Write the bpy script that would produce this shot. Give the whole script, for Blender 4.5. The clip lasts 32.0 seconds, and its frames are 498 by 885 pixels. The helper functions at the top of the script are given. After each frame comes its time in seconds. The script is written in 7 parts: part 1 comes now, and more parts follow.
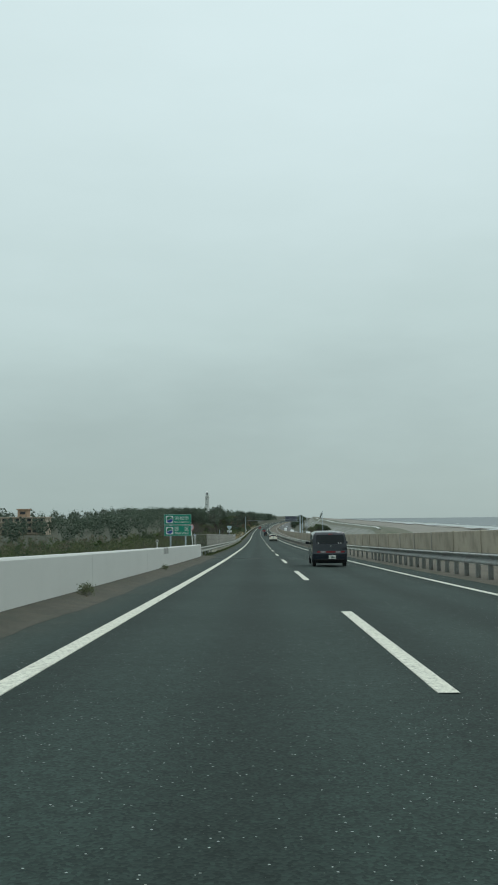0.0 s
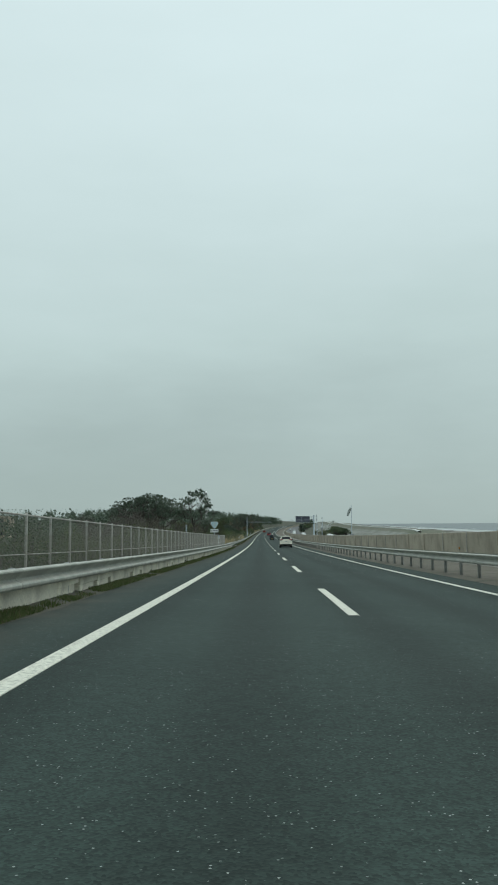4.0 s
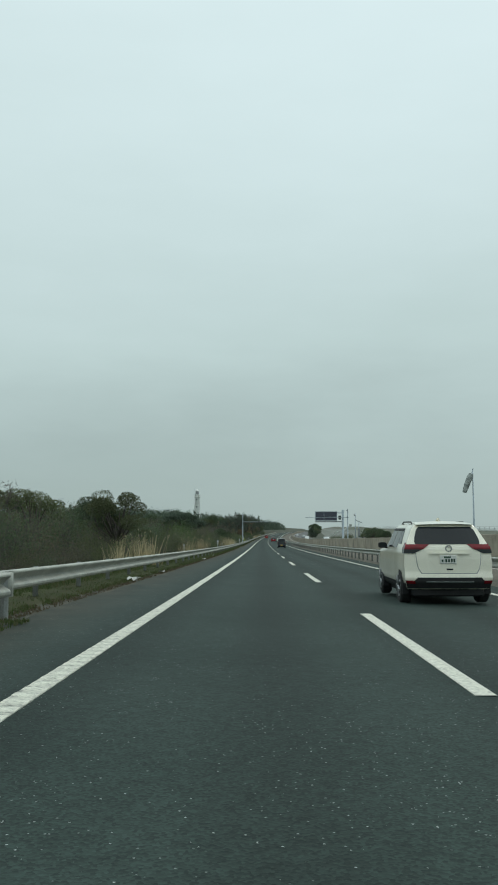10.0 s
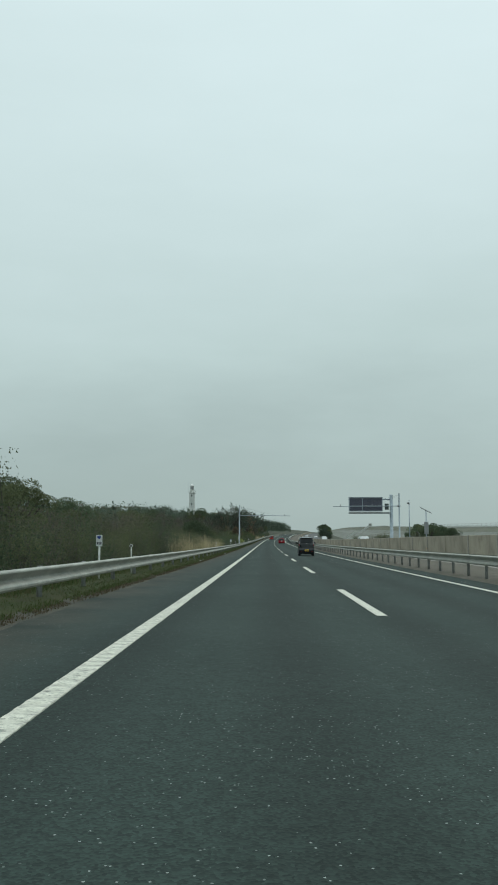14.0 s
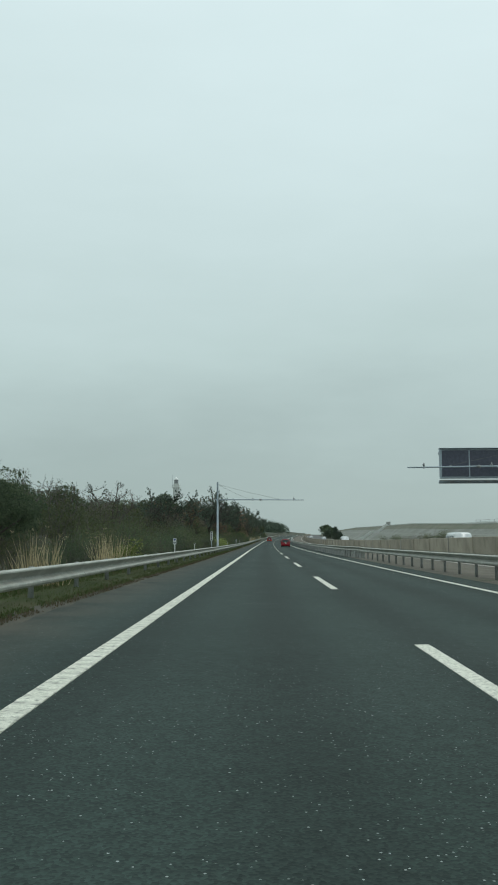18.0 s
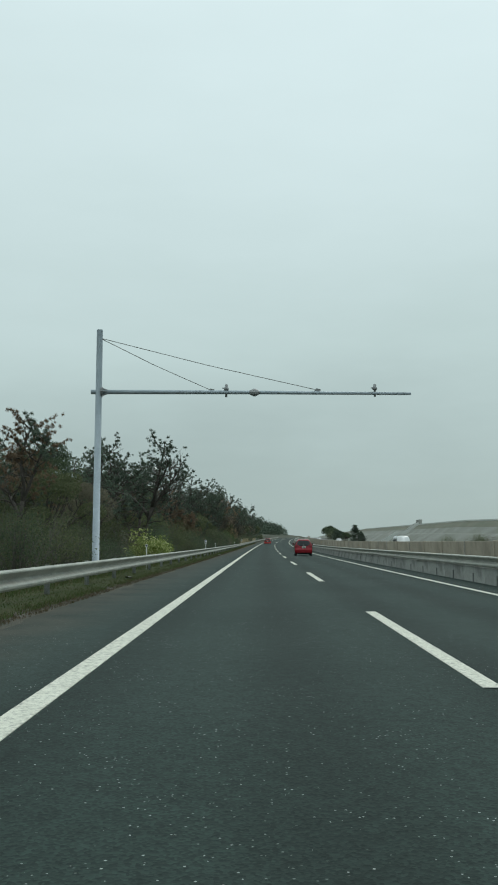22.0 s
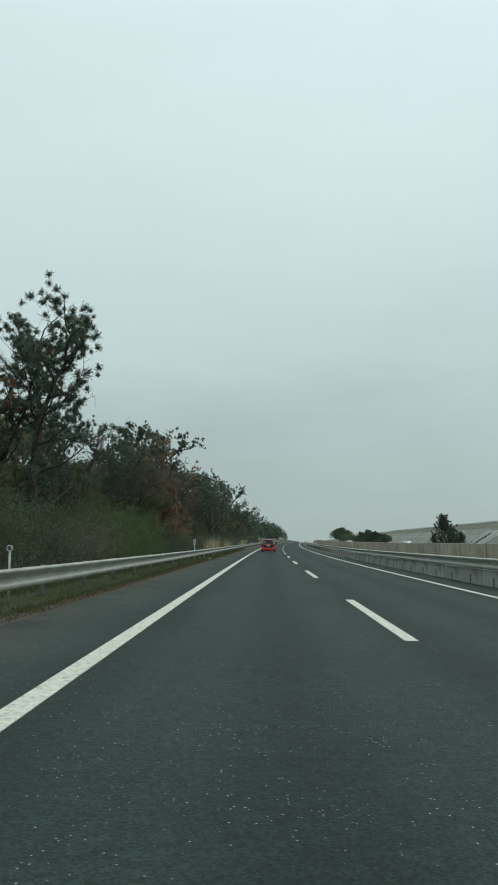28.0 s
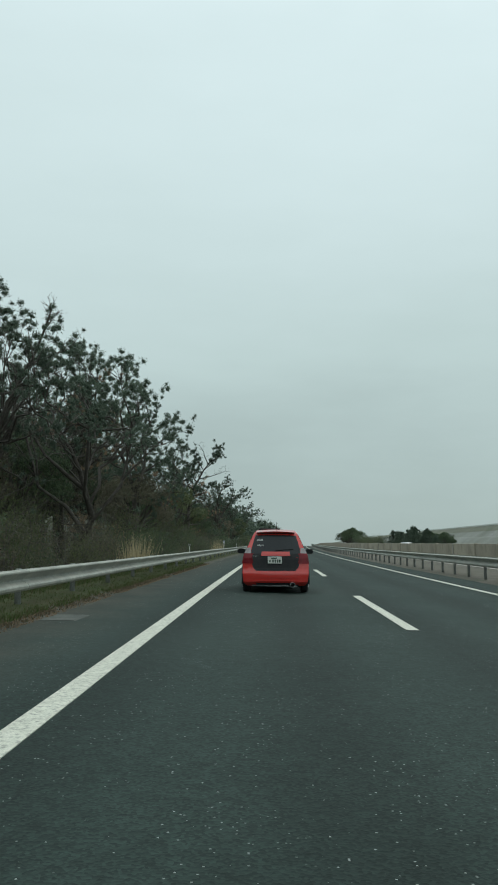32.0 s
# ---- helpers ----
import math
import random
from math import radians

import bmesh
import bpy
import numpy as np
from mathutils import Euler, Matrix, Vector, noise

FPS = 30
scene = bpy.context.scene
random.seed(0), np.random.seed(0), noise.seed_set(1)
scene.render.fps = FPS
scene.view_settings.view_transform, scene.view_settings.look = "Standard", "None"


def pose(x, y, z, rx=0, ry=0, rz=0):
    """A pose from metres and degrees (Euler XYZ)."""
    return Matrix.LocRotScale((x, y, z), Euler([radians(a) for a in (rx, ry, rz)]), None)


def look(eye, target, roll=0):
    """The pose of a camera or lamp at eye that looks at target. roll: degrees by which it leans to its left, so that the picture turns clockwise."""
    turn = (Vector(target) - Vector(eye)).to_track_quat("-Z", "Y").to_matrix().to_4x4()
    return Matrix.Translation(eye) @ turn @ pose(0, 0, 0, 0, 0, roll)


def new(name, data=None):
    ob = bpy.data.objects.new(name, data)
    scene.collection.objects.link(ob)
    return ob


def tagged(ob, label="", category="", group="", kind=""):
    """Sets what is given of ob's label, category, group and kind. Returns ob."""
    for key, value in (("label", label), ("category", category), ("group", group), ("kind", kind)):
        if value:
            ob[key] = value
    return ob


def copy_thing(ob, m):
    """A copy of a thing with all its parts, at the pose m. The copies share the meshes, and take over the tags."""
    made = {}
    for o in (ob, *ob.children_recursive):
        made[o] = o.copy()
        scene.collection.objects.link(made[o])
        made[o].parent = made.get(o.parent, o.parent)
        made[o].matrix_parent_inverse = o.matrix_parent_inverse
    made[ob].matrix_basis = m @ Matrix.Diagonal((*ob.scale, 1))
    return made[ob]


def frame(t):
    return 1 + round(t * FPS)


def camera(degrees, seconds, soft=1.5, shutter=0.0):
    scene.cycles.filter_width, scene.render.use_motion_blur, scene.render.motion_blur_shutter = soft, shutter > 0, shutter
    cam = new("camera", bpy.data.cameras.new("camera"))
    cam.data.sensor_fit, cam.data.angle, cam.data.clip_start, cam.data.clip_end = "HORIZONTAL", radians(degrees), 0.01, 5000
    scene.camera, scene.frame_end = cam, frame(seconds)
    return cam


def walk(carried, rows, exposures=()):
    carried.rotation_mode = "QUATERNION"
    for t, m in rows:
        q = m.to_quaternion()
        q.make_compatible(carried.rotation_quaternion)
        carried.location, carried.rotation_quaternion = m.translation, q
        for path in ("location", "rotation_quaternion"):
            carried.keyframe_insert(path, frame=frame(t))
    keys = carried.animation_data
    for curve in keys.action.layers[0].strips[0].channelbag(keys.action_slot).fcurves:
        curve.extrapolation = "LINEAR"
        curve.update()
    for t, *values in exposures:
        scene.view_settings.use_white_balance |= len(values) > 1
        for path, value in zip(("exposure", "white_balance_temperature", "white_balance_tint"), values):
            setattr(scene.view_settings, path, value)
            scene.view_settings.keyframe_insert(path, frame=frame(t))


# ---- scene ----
import collections

# ---------------------------------------------------------------- the plan of the road
# s runs along the lane line, u across it (to the right), in metres
BENDS = [0.004, 0.011, 0.014, 0.02, -0.008, -0.043, -0.069, -0.124, -0.179, -0.19, -0.11, -0.055, -0.025, -0.01, 0.0, 0.0, 0.0]
GRADES = [-3.18, -2.44, -1.89, -1.44, -1.05, -0.74, -0.5, -0.1, 0.33, 0.4, 0.5, 0.5, 0.2, 0.0, -0.1, 0.0, 0.0]
FALL = -0.0172          # crossfall of the carriageway
EYE = 1.148
STEP = 2.0
_knots = np.array([-20 + 80.0 * i for i in range(17)])
_s = np.arange(-420.0, 5200.0, STEP)
_bend = np.interp(_s, np.append(_knots, 1500), np.append(BENDS, 0.0)) * 1e-3
_bend[_s < -20] = 0.0
_grade = np.interp(_s, np.append(_knots, 1500), np.append(GRADES, 0.0)) * 1e-2
_i0 = int(420 / STEP)
_th = np.cumsum(_bend) * STEP
_th -= _th[_i0]
_X = np.cumsum(-np.sin(_th)) * STEP
_Y = np.cumsum(np.cos(_th)) * STEP
_Z = np.cumsum(_grade) * STEP
_X -= _X[_i0]
_Y -= _Y[_i0]
_Z -= _Z[_i0]


def heading(s):
    return float(np.interp(s, _s, _th))


def level(s):
    return float(np.interp(s, _s, _Z))


def at(s, u, z=0.0):
    """A place by the road's plan: s along, u across, z above the road's surface there."""
    a = heading(s)
    cross = FALL * min(max(u, -6.0), 7.0)
    return Vector((float(np.interp(s, _s, _X)) + u * math.cos(a), float(np.interp(s, _s, _Y)) + u * math.sin(a), level(s) + z + cross))


def at_many(s, u, z):
    s, u, z = np.broadcast_arrays(np.asarray(s, float), np.asarray(u, float), np.asarray(z, float))
    a = np.interp(s, _s, _th)
    x = np.interp(s, _s, _X) + u * np.cos(a)
    y = np.interp(s, _s, _Y) + u * np.sin(a)
    return np.stack([x, y, np.interp(s, _s, _Z) + z + FALL * np.clip(u, -6.0, 7.0)], -1)


def stand(s, u, z=0.0, turn=0.0, size=1.0):
    """The pose of a thing that stands on the road's plan and faces along it."""
    return Matrix.Translation(at(s, u, z)) @ Matrix.Rotation(heading(s) + radians(turn), 4, "Z") @ Matrix.Scale(size, 4)


# ---------------------------------------------------------------- camera
cam = camera(31.96, 32.0, soft=1.9, shutter=0.0)
# seconds, s, u, turn, tilt and lean against the road, in degrees
DRIVE = [
    (0, -0.23, -1.46, 0.64, 6.62, 0.55), (1, 17.91, -1.45, 0.87, 6.68, 0.29), (2, 36.22, -1.46, 0.90, 6.71, 0.16),
    (3, 54.52, -1.46, 0.77, 6.64, 0.31), (6, 108.10, -1.55, 1.21, 6.60, 0.36), (7, 126.03, -1.65, 1.20, 6.61, 0.25),
    (8, 144.05, -1.69, 1.14, 6.70, 0.18), (9, 161.82, -1.72, 0.88, 6.64, 0.31), (10, 179.71, -1.74, 0.86, 6.69, 0.09),
    (11, 197.94, -1.72, 1.01, 6.68, 0.05), (12, 216.11, -1.77, 1.05, 6.58, 0.04), (13, 234.24, -1.83, 1.12, 6.59, 0.00),
    (16, 288.17, -1.96, 0.73, 6.63, 0.08), (17, 306.15, -1.90, 0.68, 6.61, 0.13), (18, 324.41, -1.84, 0.82, 6.60, 0.21),
    (19, 343.16, -1.88, 1.09, 6.62, 0.07), (20, 361.82, -1.86, 1.28, 6.67, -0.01), (21, 380.67, -1.95, 1.03, 6.64, 0.12),
    (22, 399.33, -1.92, 0.68, 6.63, -0.01), (23, 418.42, -1.77, 0.73, 6.71, 0.00), (24, 437.72, -1.72, 0.98, 6.71, -0.01),
    (25, 457.16, -1.74, 1.16, 6.68, 0.20), (28, 515.70, -1.84, 0.90, 6.69, -0.36), (29, 535.09, -1.83, 0.90, 6.64, -0.30),
    (30, 554.75, -1.81, 0.97, 6.71, -0.34), (31, 574.41, -1.88, 1.13, 6.70, -0.29), (32, 594.31, -2.00, 1.25, 6.68, -0.33)]


def seat(t, s, u, turn, tilt, lean):
    p = at(s, u, EYE)
    slope = math.degrees(float(np.interp(s, _s, _grade)))
    return t, pose(p.x, p.y, p.z, 90 + tilt + slope, lean, math.degrees(heading(s)) + turn)


walk(cam, [seat(*r) for r in DRIVE])

# ---------------------------------------------------------------- sky and sun
world = bpy.data.worlds.new("overcast_sky")
scene.world = world
world.use_nodes = True
wt = world.node_tree
wt.nodes.clear()
SUN_HEIGHT, SUN_TURN = radians(52), radians(35)
sky = wt.nodes.new("ShaderNodeTexSky")
sky.sky_type, sky.sun_disc, sky.sun_elevation, sky.sun_rotation = "NISHITA", False, SUN_HEIGHT, SUN_TURN
coord = wt.nodes.new("ShaderNodeTexCoord")
split = wt.nodes.new("ShaderNodeSeparateXYZ")
wt.links.new(coord.outputs["Generated"], split.inputs[0])
cloud = wt.nodes.new("ShaderNodeTexNoise")
cloud.inputs["Scale"].default_value, cloud.inputs["Detail"].default_value, cloud.inputs["Roughness"].default_value = 1.7, 6, 0.55
squash = wt.nodes.new("ShaderNodeMapping")
squash.inputs["Scale"].default_value = (1.0, 1.0, 3.2)
squash.inputs["Location"].default_value = (3.1, 0.4, 0.0)
wt.links.new(coord.outputs["Generated"], squash.inputs[0])
wt.links.new(squash.outputs[0], cloud.inputs["Vector"])
wob = wt.nodes.new("ShaderNodeMath")
wob.operation = "MULTIPLY_ADD"
wob.inputs[1].default_value, wob.inputs[2].default_value = 0.3, -0.15
wt.links.new(cloud.outputs[0], wob.inputs[0])
rise = wt.nodes.new("ShaderNodeMath")
rise.operation = "ADD"
wt.links.new(split.outputs[2], rise.inputs[0])
wt.links.new(wob.outputs[0], rise.inputs[1])
ramp = wt.nodes.new("ShaderNodeValToRGB")
stops = [(0.0, (0.345, 0.438, 0.427)), (0.07, (0.382, 0.482, 0.472)), (0.2, (0.50, 0.627, 0.618)), (0.33, (0.575, 0.71, 0.712)), (0.55, (0.68, 0.825, 0.84)), (1.0, (1.05, 1.2, 1.22))]
ramp.color_ramp.elements[0].position, ramp.color_ramp.elements[0].color = stops[0][0], (*stops[0][1], 1)
ramp.color_ramp.elements[1].position, ramp.color_ramp.elements[1].color = stops[-1][0], (*stops[-1][1], 1)
for p_, c_ in stops[1:-1]:
    e_ = ramp.color_ramp.elements.new(p_)
    e_.color = (*c_, 1)
wt.links.new(rise.outputs[0], ramp.inputs[0])
veil = wt.nodes.new("ShaderNodeMix")
veil.data_type = "RGBA"
veil.inputs[0].default_value = 0.003
back = wt.nodes.new("ShaderNodeBackground")
back.inputs[1].default_value = 1.0
wt.links.new(ramp.outputs[0], veil.inputs[6])
wt.links.new(sky.outputs[0], veil.inputs[7])
wt.links.new(veil.outputs[2], back.inputs[0])
wo = wt.nodes.new("ShaderNodeOutputWorld")
wt.links.new(back.outputs[0], wo.inputs[0])

sun = new("sun", bpy.data.lights.new("sun", "SUN"))
sun.data.energy, sun.data.angle, sun.data.color = 0.5, radians(25), (1.0, 0.97, 0.92)
sun.matrix_world = look((0, 0, 100), (-100 * math.sin(SUN_TURN) * math.cos(SUN_HEIGHT), -100 * math.cos(SUN_TURN) * math.cos(SUN_HEIGHT), 100 - 100 * math.sin(SUN_HEIGHT)))


# ---------------------------------------------------------------- materials
def surface(name, base, second=None, grain=4.0, rough=0.8, metal=0.0, bump=0.0, fine=60.0, spread=0.12, mix=0.5, each=0.0, coat=0.0, dirt=None, dirt_amount=0.0, dirt_grain=0.6, speck=0.14):
    """A node material: two colours broken up at a coarse and a fine scale, with relief, and dirt of its own shape."""
    m = bpy.data.materials.new(name)
    m.use_nodes = True
    t = m.node_tree
    b = t.nodes["Principled BSDF"]
    b.inputs["Roughness"].default_value, b.inputs["Metallic"].default_value = rough, metal
    b.inputs["Coat Weight"].default_value = coat
    second = second or tuple(c * 0.75 for c in base)
    co = t.nodes.new("ShaderNodeTexCoord")
    n1 = t.nodes.new("ShaderNodeTexNoise")
    n1.inputs["Scale"].default_value, n1.inputs["Detail"].default_value, n1.inputs["Roughness"].default_value = grain, 6, 0.6
    t.links.new(co.outputs["Object"], n1.inputs["Vector"])
    r1 = t.nodes.new("ShaderNodeMapRange")
    r1.inputs[1].default_value, r1.inputs[2].default_value = mix - spread, mix + spread
    t.links.new(n1.outputs[0], r1.inputs[0])
    mx = t.nodes.new("ShaderNodeMix")
    mx.data_type = "RGBA"
    mx.inputs[6].default_value, mx.inputs[7].default_value = (*base, 1), (*second, 1)
    t.links.new(r1.outputs[0], mx.inputs[0])
    col = mx.outputs[2]
    n2 = t.nodes.new("ShaderNodeTexNoise")
    n2.inputs["Scale"].default_value, n2.inputs["Detail"].default_value = fine, 3
    t.links.new(co.outputs["Object"], n2.inputs["Vector"])
    hv = t.nodes.new("ShaderNodeHueSaturation")
    vr = t.nodes.new("ShaderNodeMapRange")
    vr.inputs[1].default_value, vr.inputs[2].default_value, vr.inputs[3].default_value, vr.inputs[4].default_value = 0.3, 0.7, 1 - speck, 1 + speck
    t.links.new(n2.outputs[0], vr.inputs[0])
    val = vr.outputs[0]
    if each:
        inf = t.nodes.new("ShaderNodeObjectInfo")
        er = t.nodes.new("ShaderNodeMapRange")
        er.inputs[3].default_value, er.inputs[4].default_value = 1 - each, 1 + each
        t.links.new(inf.outputs["Random"], er.inputs[0])
        mu = t.nodes.new("ShaderNodeMath")
        mu.operation = "MULTIPLY"
        t.links.new(val, mu.inputs[0])
        t.links.new(er.outputs[0], mu.inputs[1])
        val = mu.outputs[0]
    t.links.new(val, hv.inputs["Value"])
    t.links.new(col, hv.inputs["Color"])
    col = hv.outputs[0]
    if dirt:
        n3 = t.nodes.new("ShaderNodeTexNoise")
        n3.inputs["Scale"].default_value, n3.inputs["Detail"].default_value, n3.inputs["Roughness"].default_value = dirt_grain, 8, 0.7
        t.links.new(co.outputs["Object"], n3.inputs["Vector"])
        r3 = t.nodes.new("ShaderNodeMapRange")
        r3.inputs[1].default_value, r3.inputs[2].default_value, r3.inputs[4].default_value = 0.5, 0.68, dirt_amount
        t.links.new(n3.outputs[0], r3.inputs[0])
        m3 = t.nodes.new("ShaderNodeMix")
        m3.data_type = "RGBA"
        m3.inputs[7].default_value = (*dirt, 1)
        t.links.new(r3.outputs[0], m3.inputs[0])
        t.links.new(col, m3.inputs[6])
        col = m3.outputs[2]
    t.links.new(col, b.inputs["Base Color"])
    if bump:
        bp = t.nodes.new("ShaderNodeBump")
        bp.inputs["Strength"].default_value, bp.inputs["Distance"].default_value = bump, 0.02
        t.links.new(n2.outputs[0], bp.inputs["Height"])
        t.links.new(bp.outputs[0], b.inputs["Normal"])
    return m


def asphalt_material():
    """Dark open-graded asphalt: grains of differing shade, pale chips in drifts, wheel tracks along the lanes."""
    m = surface("asphalt", (0.0212, 0.0352, 0.0304), (0.0278, 0.0438, 0.0382), grain=0.25, rough=0.88, fine=9, spread=0.15)
    t = m.node_tree
    b = t.nodes["Principled BSDF"]
    b.inputs["Specular IOR Level"].default_value = 0.2
    co = t.nodes["Texture Coordinate"]
    old = b.inputs["Base Color"].links[0].from_socket

    def node(kind, op=None, **values):
        n = t.nodes.new(kind)
        if op:
            n.operation = op
        for k, v in values.items():
            n.inputs[int(k[1:])].default_value = v
        return n

    uv = t.nodes.new("ShaderNodeUVMap")
    sp = t.nodes.new("ShaderNodeSeparateXYZ")
    t.links.new(uv.outputs[0], sp.inputs[0])
    # worn wheel tracks: two to a lane
    wav = node("ShaderNodeMath", "MULTIPLY_ADD", i1=2 * math.pi / 1.78, i2=0.9)
    t.links.new(sp.outputs[0], wav.inputs[0])
    sn = node("ShaderNodeMath", "SINE")
    t.links.new(wav.outputs[0], sn.inputs[0])
    tr = node("ShaderNodeMapRange", None, i1=-0.6, i2=1.0, i3=1.08, i4=0.8)
    t.links.new(sn.outputs[0], tr.inputs[0])
    # stone grains, each of its own shade
    vo = t.nodes.new("ShaderNodeTexVoronoi")
    vo.inputs["Scale"].default_value = 62.0
    t.links.new(co.outputs["Object"], vo.inputs["Vector"])
    pick = t.nodes.new("ShaderNodeSeparateColor")
    t.links.new(vo.outputs["Color"], pick.inputs[0])
    gr = node("ShaderNodeMapRange", None, i1=0.0, i2=1.0, i3=0.68, i4=1.34)
    t.links.new(pick.outputs[1], gr.inputs[0])
    mul = node("ShaderNodeMath", "MULTIPLY")
    t.links.new(tr.outputs[0], mul.inputs[0])
    t.links.new(gr.outputs[0], mul.inputs[1])
    ml = t.nodes.new("ShaderNodeHueSaturation")
    t.links.new(mul.outputs[0], ml.inputs["Value"])
    t.links.new(old, ml.inputs["Color"])
    # pale chips, more of them in some patches
    big = t.nodes.new("ShaderNodeTexNoise")
    big.inputs["Scale"].default_value, big.inputs["Detail"].default_value = 1.3, 4
    t.links.new(co.outputs["Object"], big.inputs["Vector"])
    th = node("ShaderNodeMapRange", None, i1=0.35, i2=0.7, i3=0.993, i4=0.945)
    t.links.new(big.outputs[0], th.inputs[0])
    gt = node("ShaderNodeMath", "GREATER_THAN")
    t.links.new(pick.outputs[0], gt.inputs[0])
    t.links.new(th.outputs[0], gt.inputs[1])
    lt = node("ShaderNodeMath", "LESS_THAN", i1=0.34)
    t.links.new(vo.outputs["Distance"], lt.inputs[0])
    both = node("ShaderNodeMath", "MULTIPLY")
    t.links.new(lt.outputs[0], both.inputs[0])
    t.links.new(gt.outputs[0], both.inputs[1])
    soft = node("ShaderNodeMath", "MULTIPLY")
    t.links.new(both.outputs[0], soft.inputs[0])
    t.links.new(pick.outputs[2], soft.inputs[1])
    ch = t.nodes.new("ShaderNodeMix")
    ch.data_type = "RGBA"
    ch.inputs[7].default_value = (0.4, 0.43, 0.41, 1)
    t.links.new(soft.outputs[0], ch.inputs[0])
    t.links.new(ml.outputs[0], ch.inputs[6])
    # grit and dust drifted onto the shoulder
    out = node("ShaderNodeMapRange", None, i1=-3.9, i2=-5.5, i3=0.0, i4=1.0)
    t.links.new(sp.outputs[0], out.inputs[0])
    drift = t.nodes.new("ShaderNodeTexNoise")
    drift.inputs["Scale"].default_value, drift.inputs["Detail"].default_value = 0.9, 6
    t.links.new(co.outputs["Object"], drift.inputs["Vector"])
    dm = node("ShaderNodeMapRange", None, i1=0.3, i2=0.7, i3=0.1, i4=0.95)
    t.links.new(drift.outputs[0], dm.inputs[0])
    dust = node("ShaderNodeMath", "MULTIPLY")
    t.links.new(out.outputs[0], dust.inputs[0])
    t.links.new(dm.outputs[0], dust.inputs[1])
    gritty = t.nodes.new("ShaderNodeMix")
    gritty.data_type = "RGBA"
    gritty.inputs[7].default_value = (0.084, 0.08, 0.062, 1)
    t.links.new(dust.outputs[0], gritty.inputs[0])
    t.links.new(ch.outputs[2], gritty.inputs[6])
    t.links.new(gritty.outputs[2], b.inputs["Base Color"])
    bp = t.nodes.new("ShaderNodeBump")
    bp.inputs["Strength"].default_value, bp.inputs["Distance"].default_value = 0.25, 0.005
    t.links.new(vo.outputs["Distance"], bp.inputs["Height"])
    t.links.new(bp.outputs[0], b.inputs["Normal"])
    return m


ASPHALT = asphalt_material()
ASPHALT_OLD = surface("asphalt_far_carriageway", (0.07, 0.075, 0.073), (0.09, 0.092, 0.088), grain=0.4, rough=0.85, bump=0.3)
JOINT = surface("expansion_joint_steel", (0.16, 0.165, 0.16), (0.1, 0.1, 0.1), grain=3, rough=0.6, metal=0.3)
PAINT = surface("road_paint", (0.68, 0.68, 0.58), (0.58, 0.58, 0.49), grain=9, rough=0.75, bump=0.3, fine=90, dirt=(0.1, 0.11, 0.1), dirt_amount=0.8, dirt_grain=22)
# worn and dirty, and darkened further to stand for shade between the ridges
PAINT_WORN_SHADED = surface("worn_shaded_road_paint", (0.58, 0.58, 0.49), (0.47, 0.47, 0.4), grain=7, rough=0.8, bump=0.3, fine=60, dirt=(0.09, 0.1, 0.09), dirt_amount=0.85, dirt_grain=14)
STEEL = surface("galvanised_steel", (0.4, 0.41, 0.36), (0.29, 0.3, 0.265), grain=2.5, rough=0.5, metal=0.25, fine=30, dirt=(0.2, 0.16, 0.12), dirt_amount=0.35, dirt_grain=3)
STEEL_POST = surface("dull_post_steel", (0.3, 0.32, 0.31), (0.22, 0.23, 0.22), grain=3, rough=0.65, metal=0.3, each=0.12, dirt=(0.16, 0.11, 0.07), dirt_amount=0.5, dirt_grain=4)
POLE_PAINT = surface("grey_pole_paint", (0.4, 0.46, 0.5), (0.33, 0.39, 0.43), grain=1.5, rough=0.5, metal=0.2)
CONCRETE_PALE = surface("pale_parapet_concrete", (0.56, 0.575, 0.545), (0.545, 0.56, 0.53), grain=0.6, rough=0.85, bump=0.04, fine=90, speck=0.04, dirt=(0.44, 0.45, 0.42), dirt_amount=0.15, dirt_grain=0.4)
CONCRETE_CREAM = surface("cream_stained_concrete", (0.72, 0.69, 0.57), (0.62, 0.59, 0.49), grain=1.5, rough=0.9, bump=0.25, fine=25, each=0.1, dirt=(0.2, 0.18, 0.14), dirt_amount=0.4, dirt_grain=2)
CONCRETE_TAN = surface("tan_barrier_concrete", (0.35, 0.315, 0.245), (0.29, 0.262, 0.205), grain=0.7, rough=0.9, bump=0.2, fine=20, each=0.1, dirt=(0.15, 0.135, 0.105), dirt_amount=0.5, dirt_grain=0.9)
CONCRETE_GREY = surface("grey_stained_concrete", (0.35, 0.36, 0.335), (0.27, 0.28, 0.26), grain=1.2, rough=0.9, bump=0.25, fine=20, each=0.1, dirt=(0.11, 0.11, 0.1), dirt_amount=0.6, dirt_grain=1.6)
DIKE = surface("weathered_dike_concrete", (0.2, 0.21, 0.19), (0.14, 0.15, 0.125), grain=0.12, rough=0.95, bump=0.2, fine=2, dirt=(0.1, 0.11, 0.075), dirt_amount=0.6, dirt_grain=0.05)
DIKE_TURF = surface("dull_dike_turf", (0.1, 0.115, 0.08), (0.14, 0.14, 0.105), grain=0.15, rough=0.95, bump=0.3, fine=2, dirt=(0.07, 0.085, 0.05), dirt_amount=0.6, dirt_grain=0.06)
PATCH = surface("dull_cement_patch", (0.1, 0.107, 0.093), (0.06, 0.068, 0.06), grain=3, rough=0.9, bump=0.2, dirt=(0.05, 0.055, 0.05), dirt_amount=0.6, dirt_grain=2)
SEAM = surface("pale_joint_filler", (0.36, 0.35, 0.31), (0.28, 0.27, 0.24), grain=4, rough=0.9)
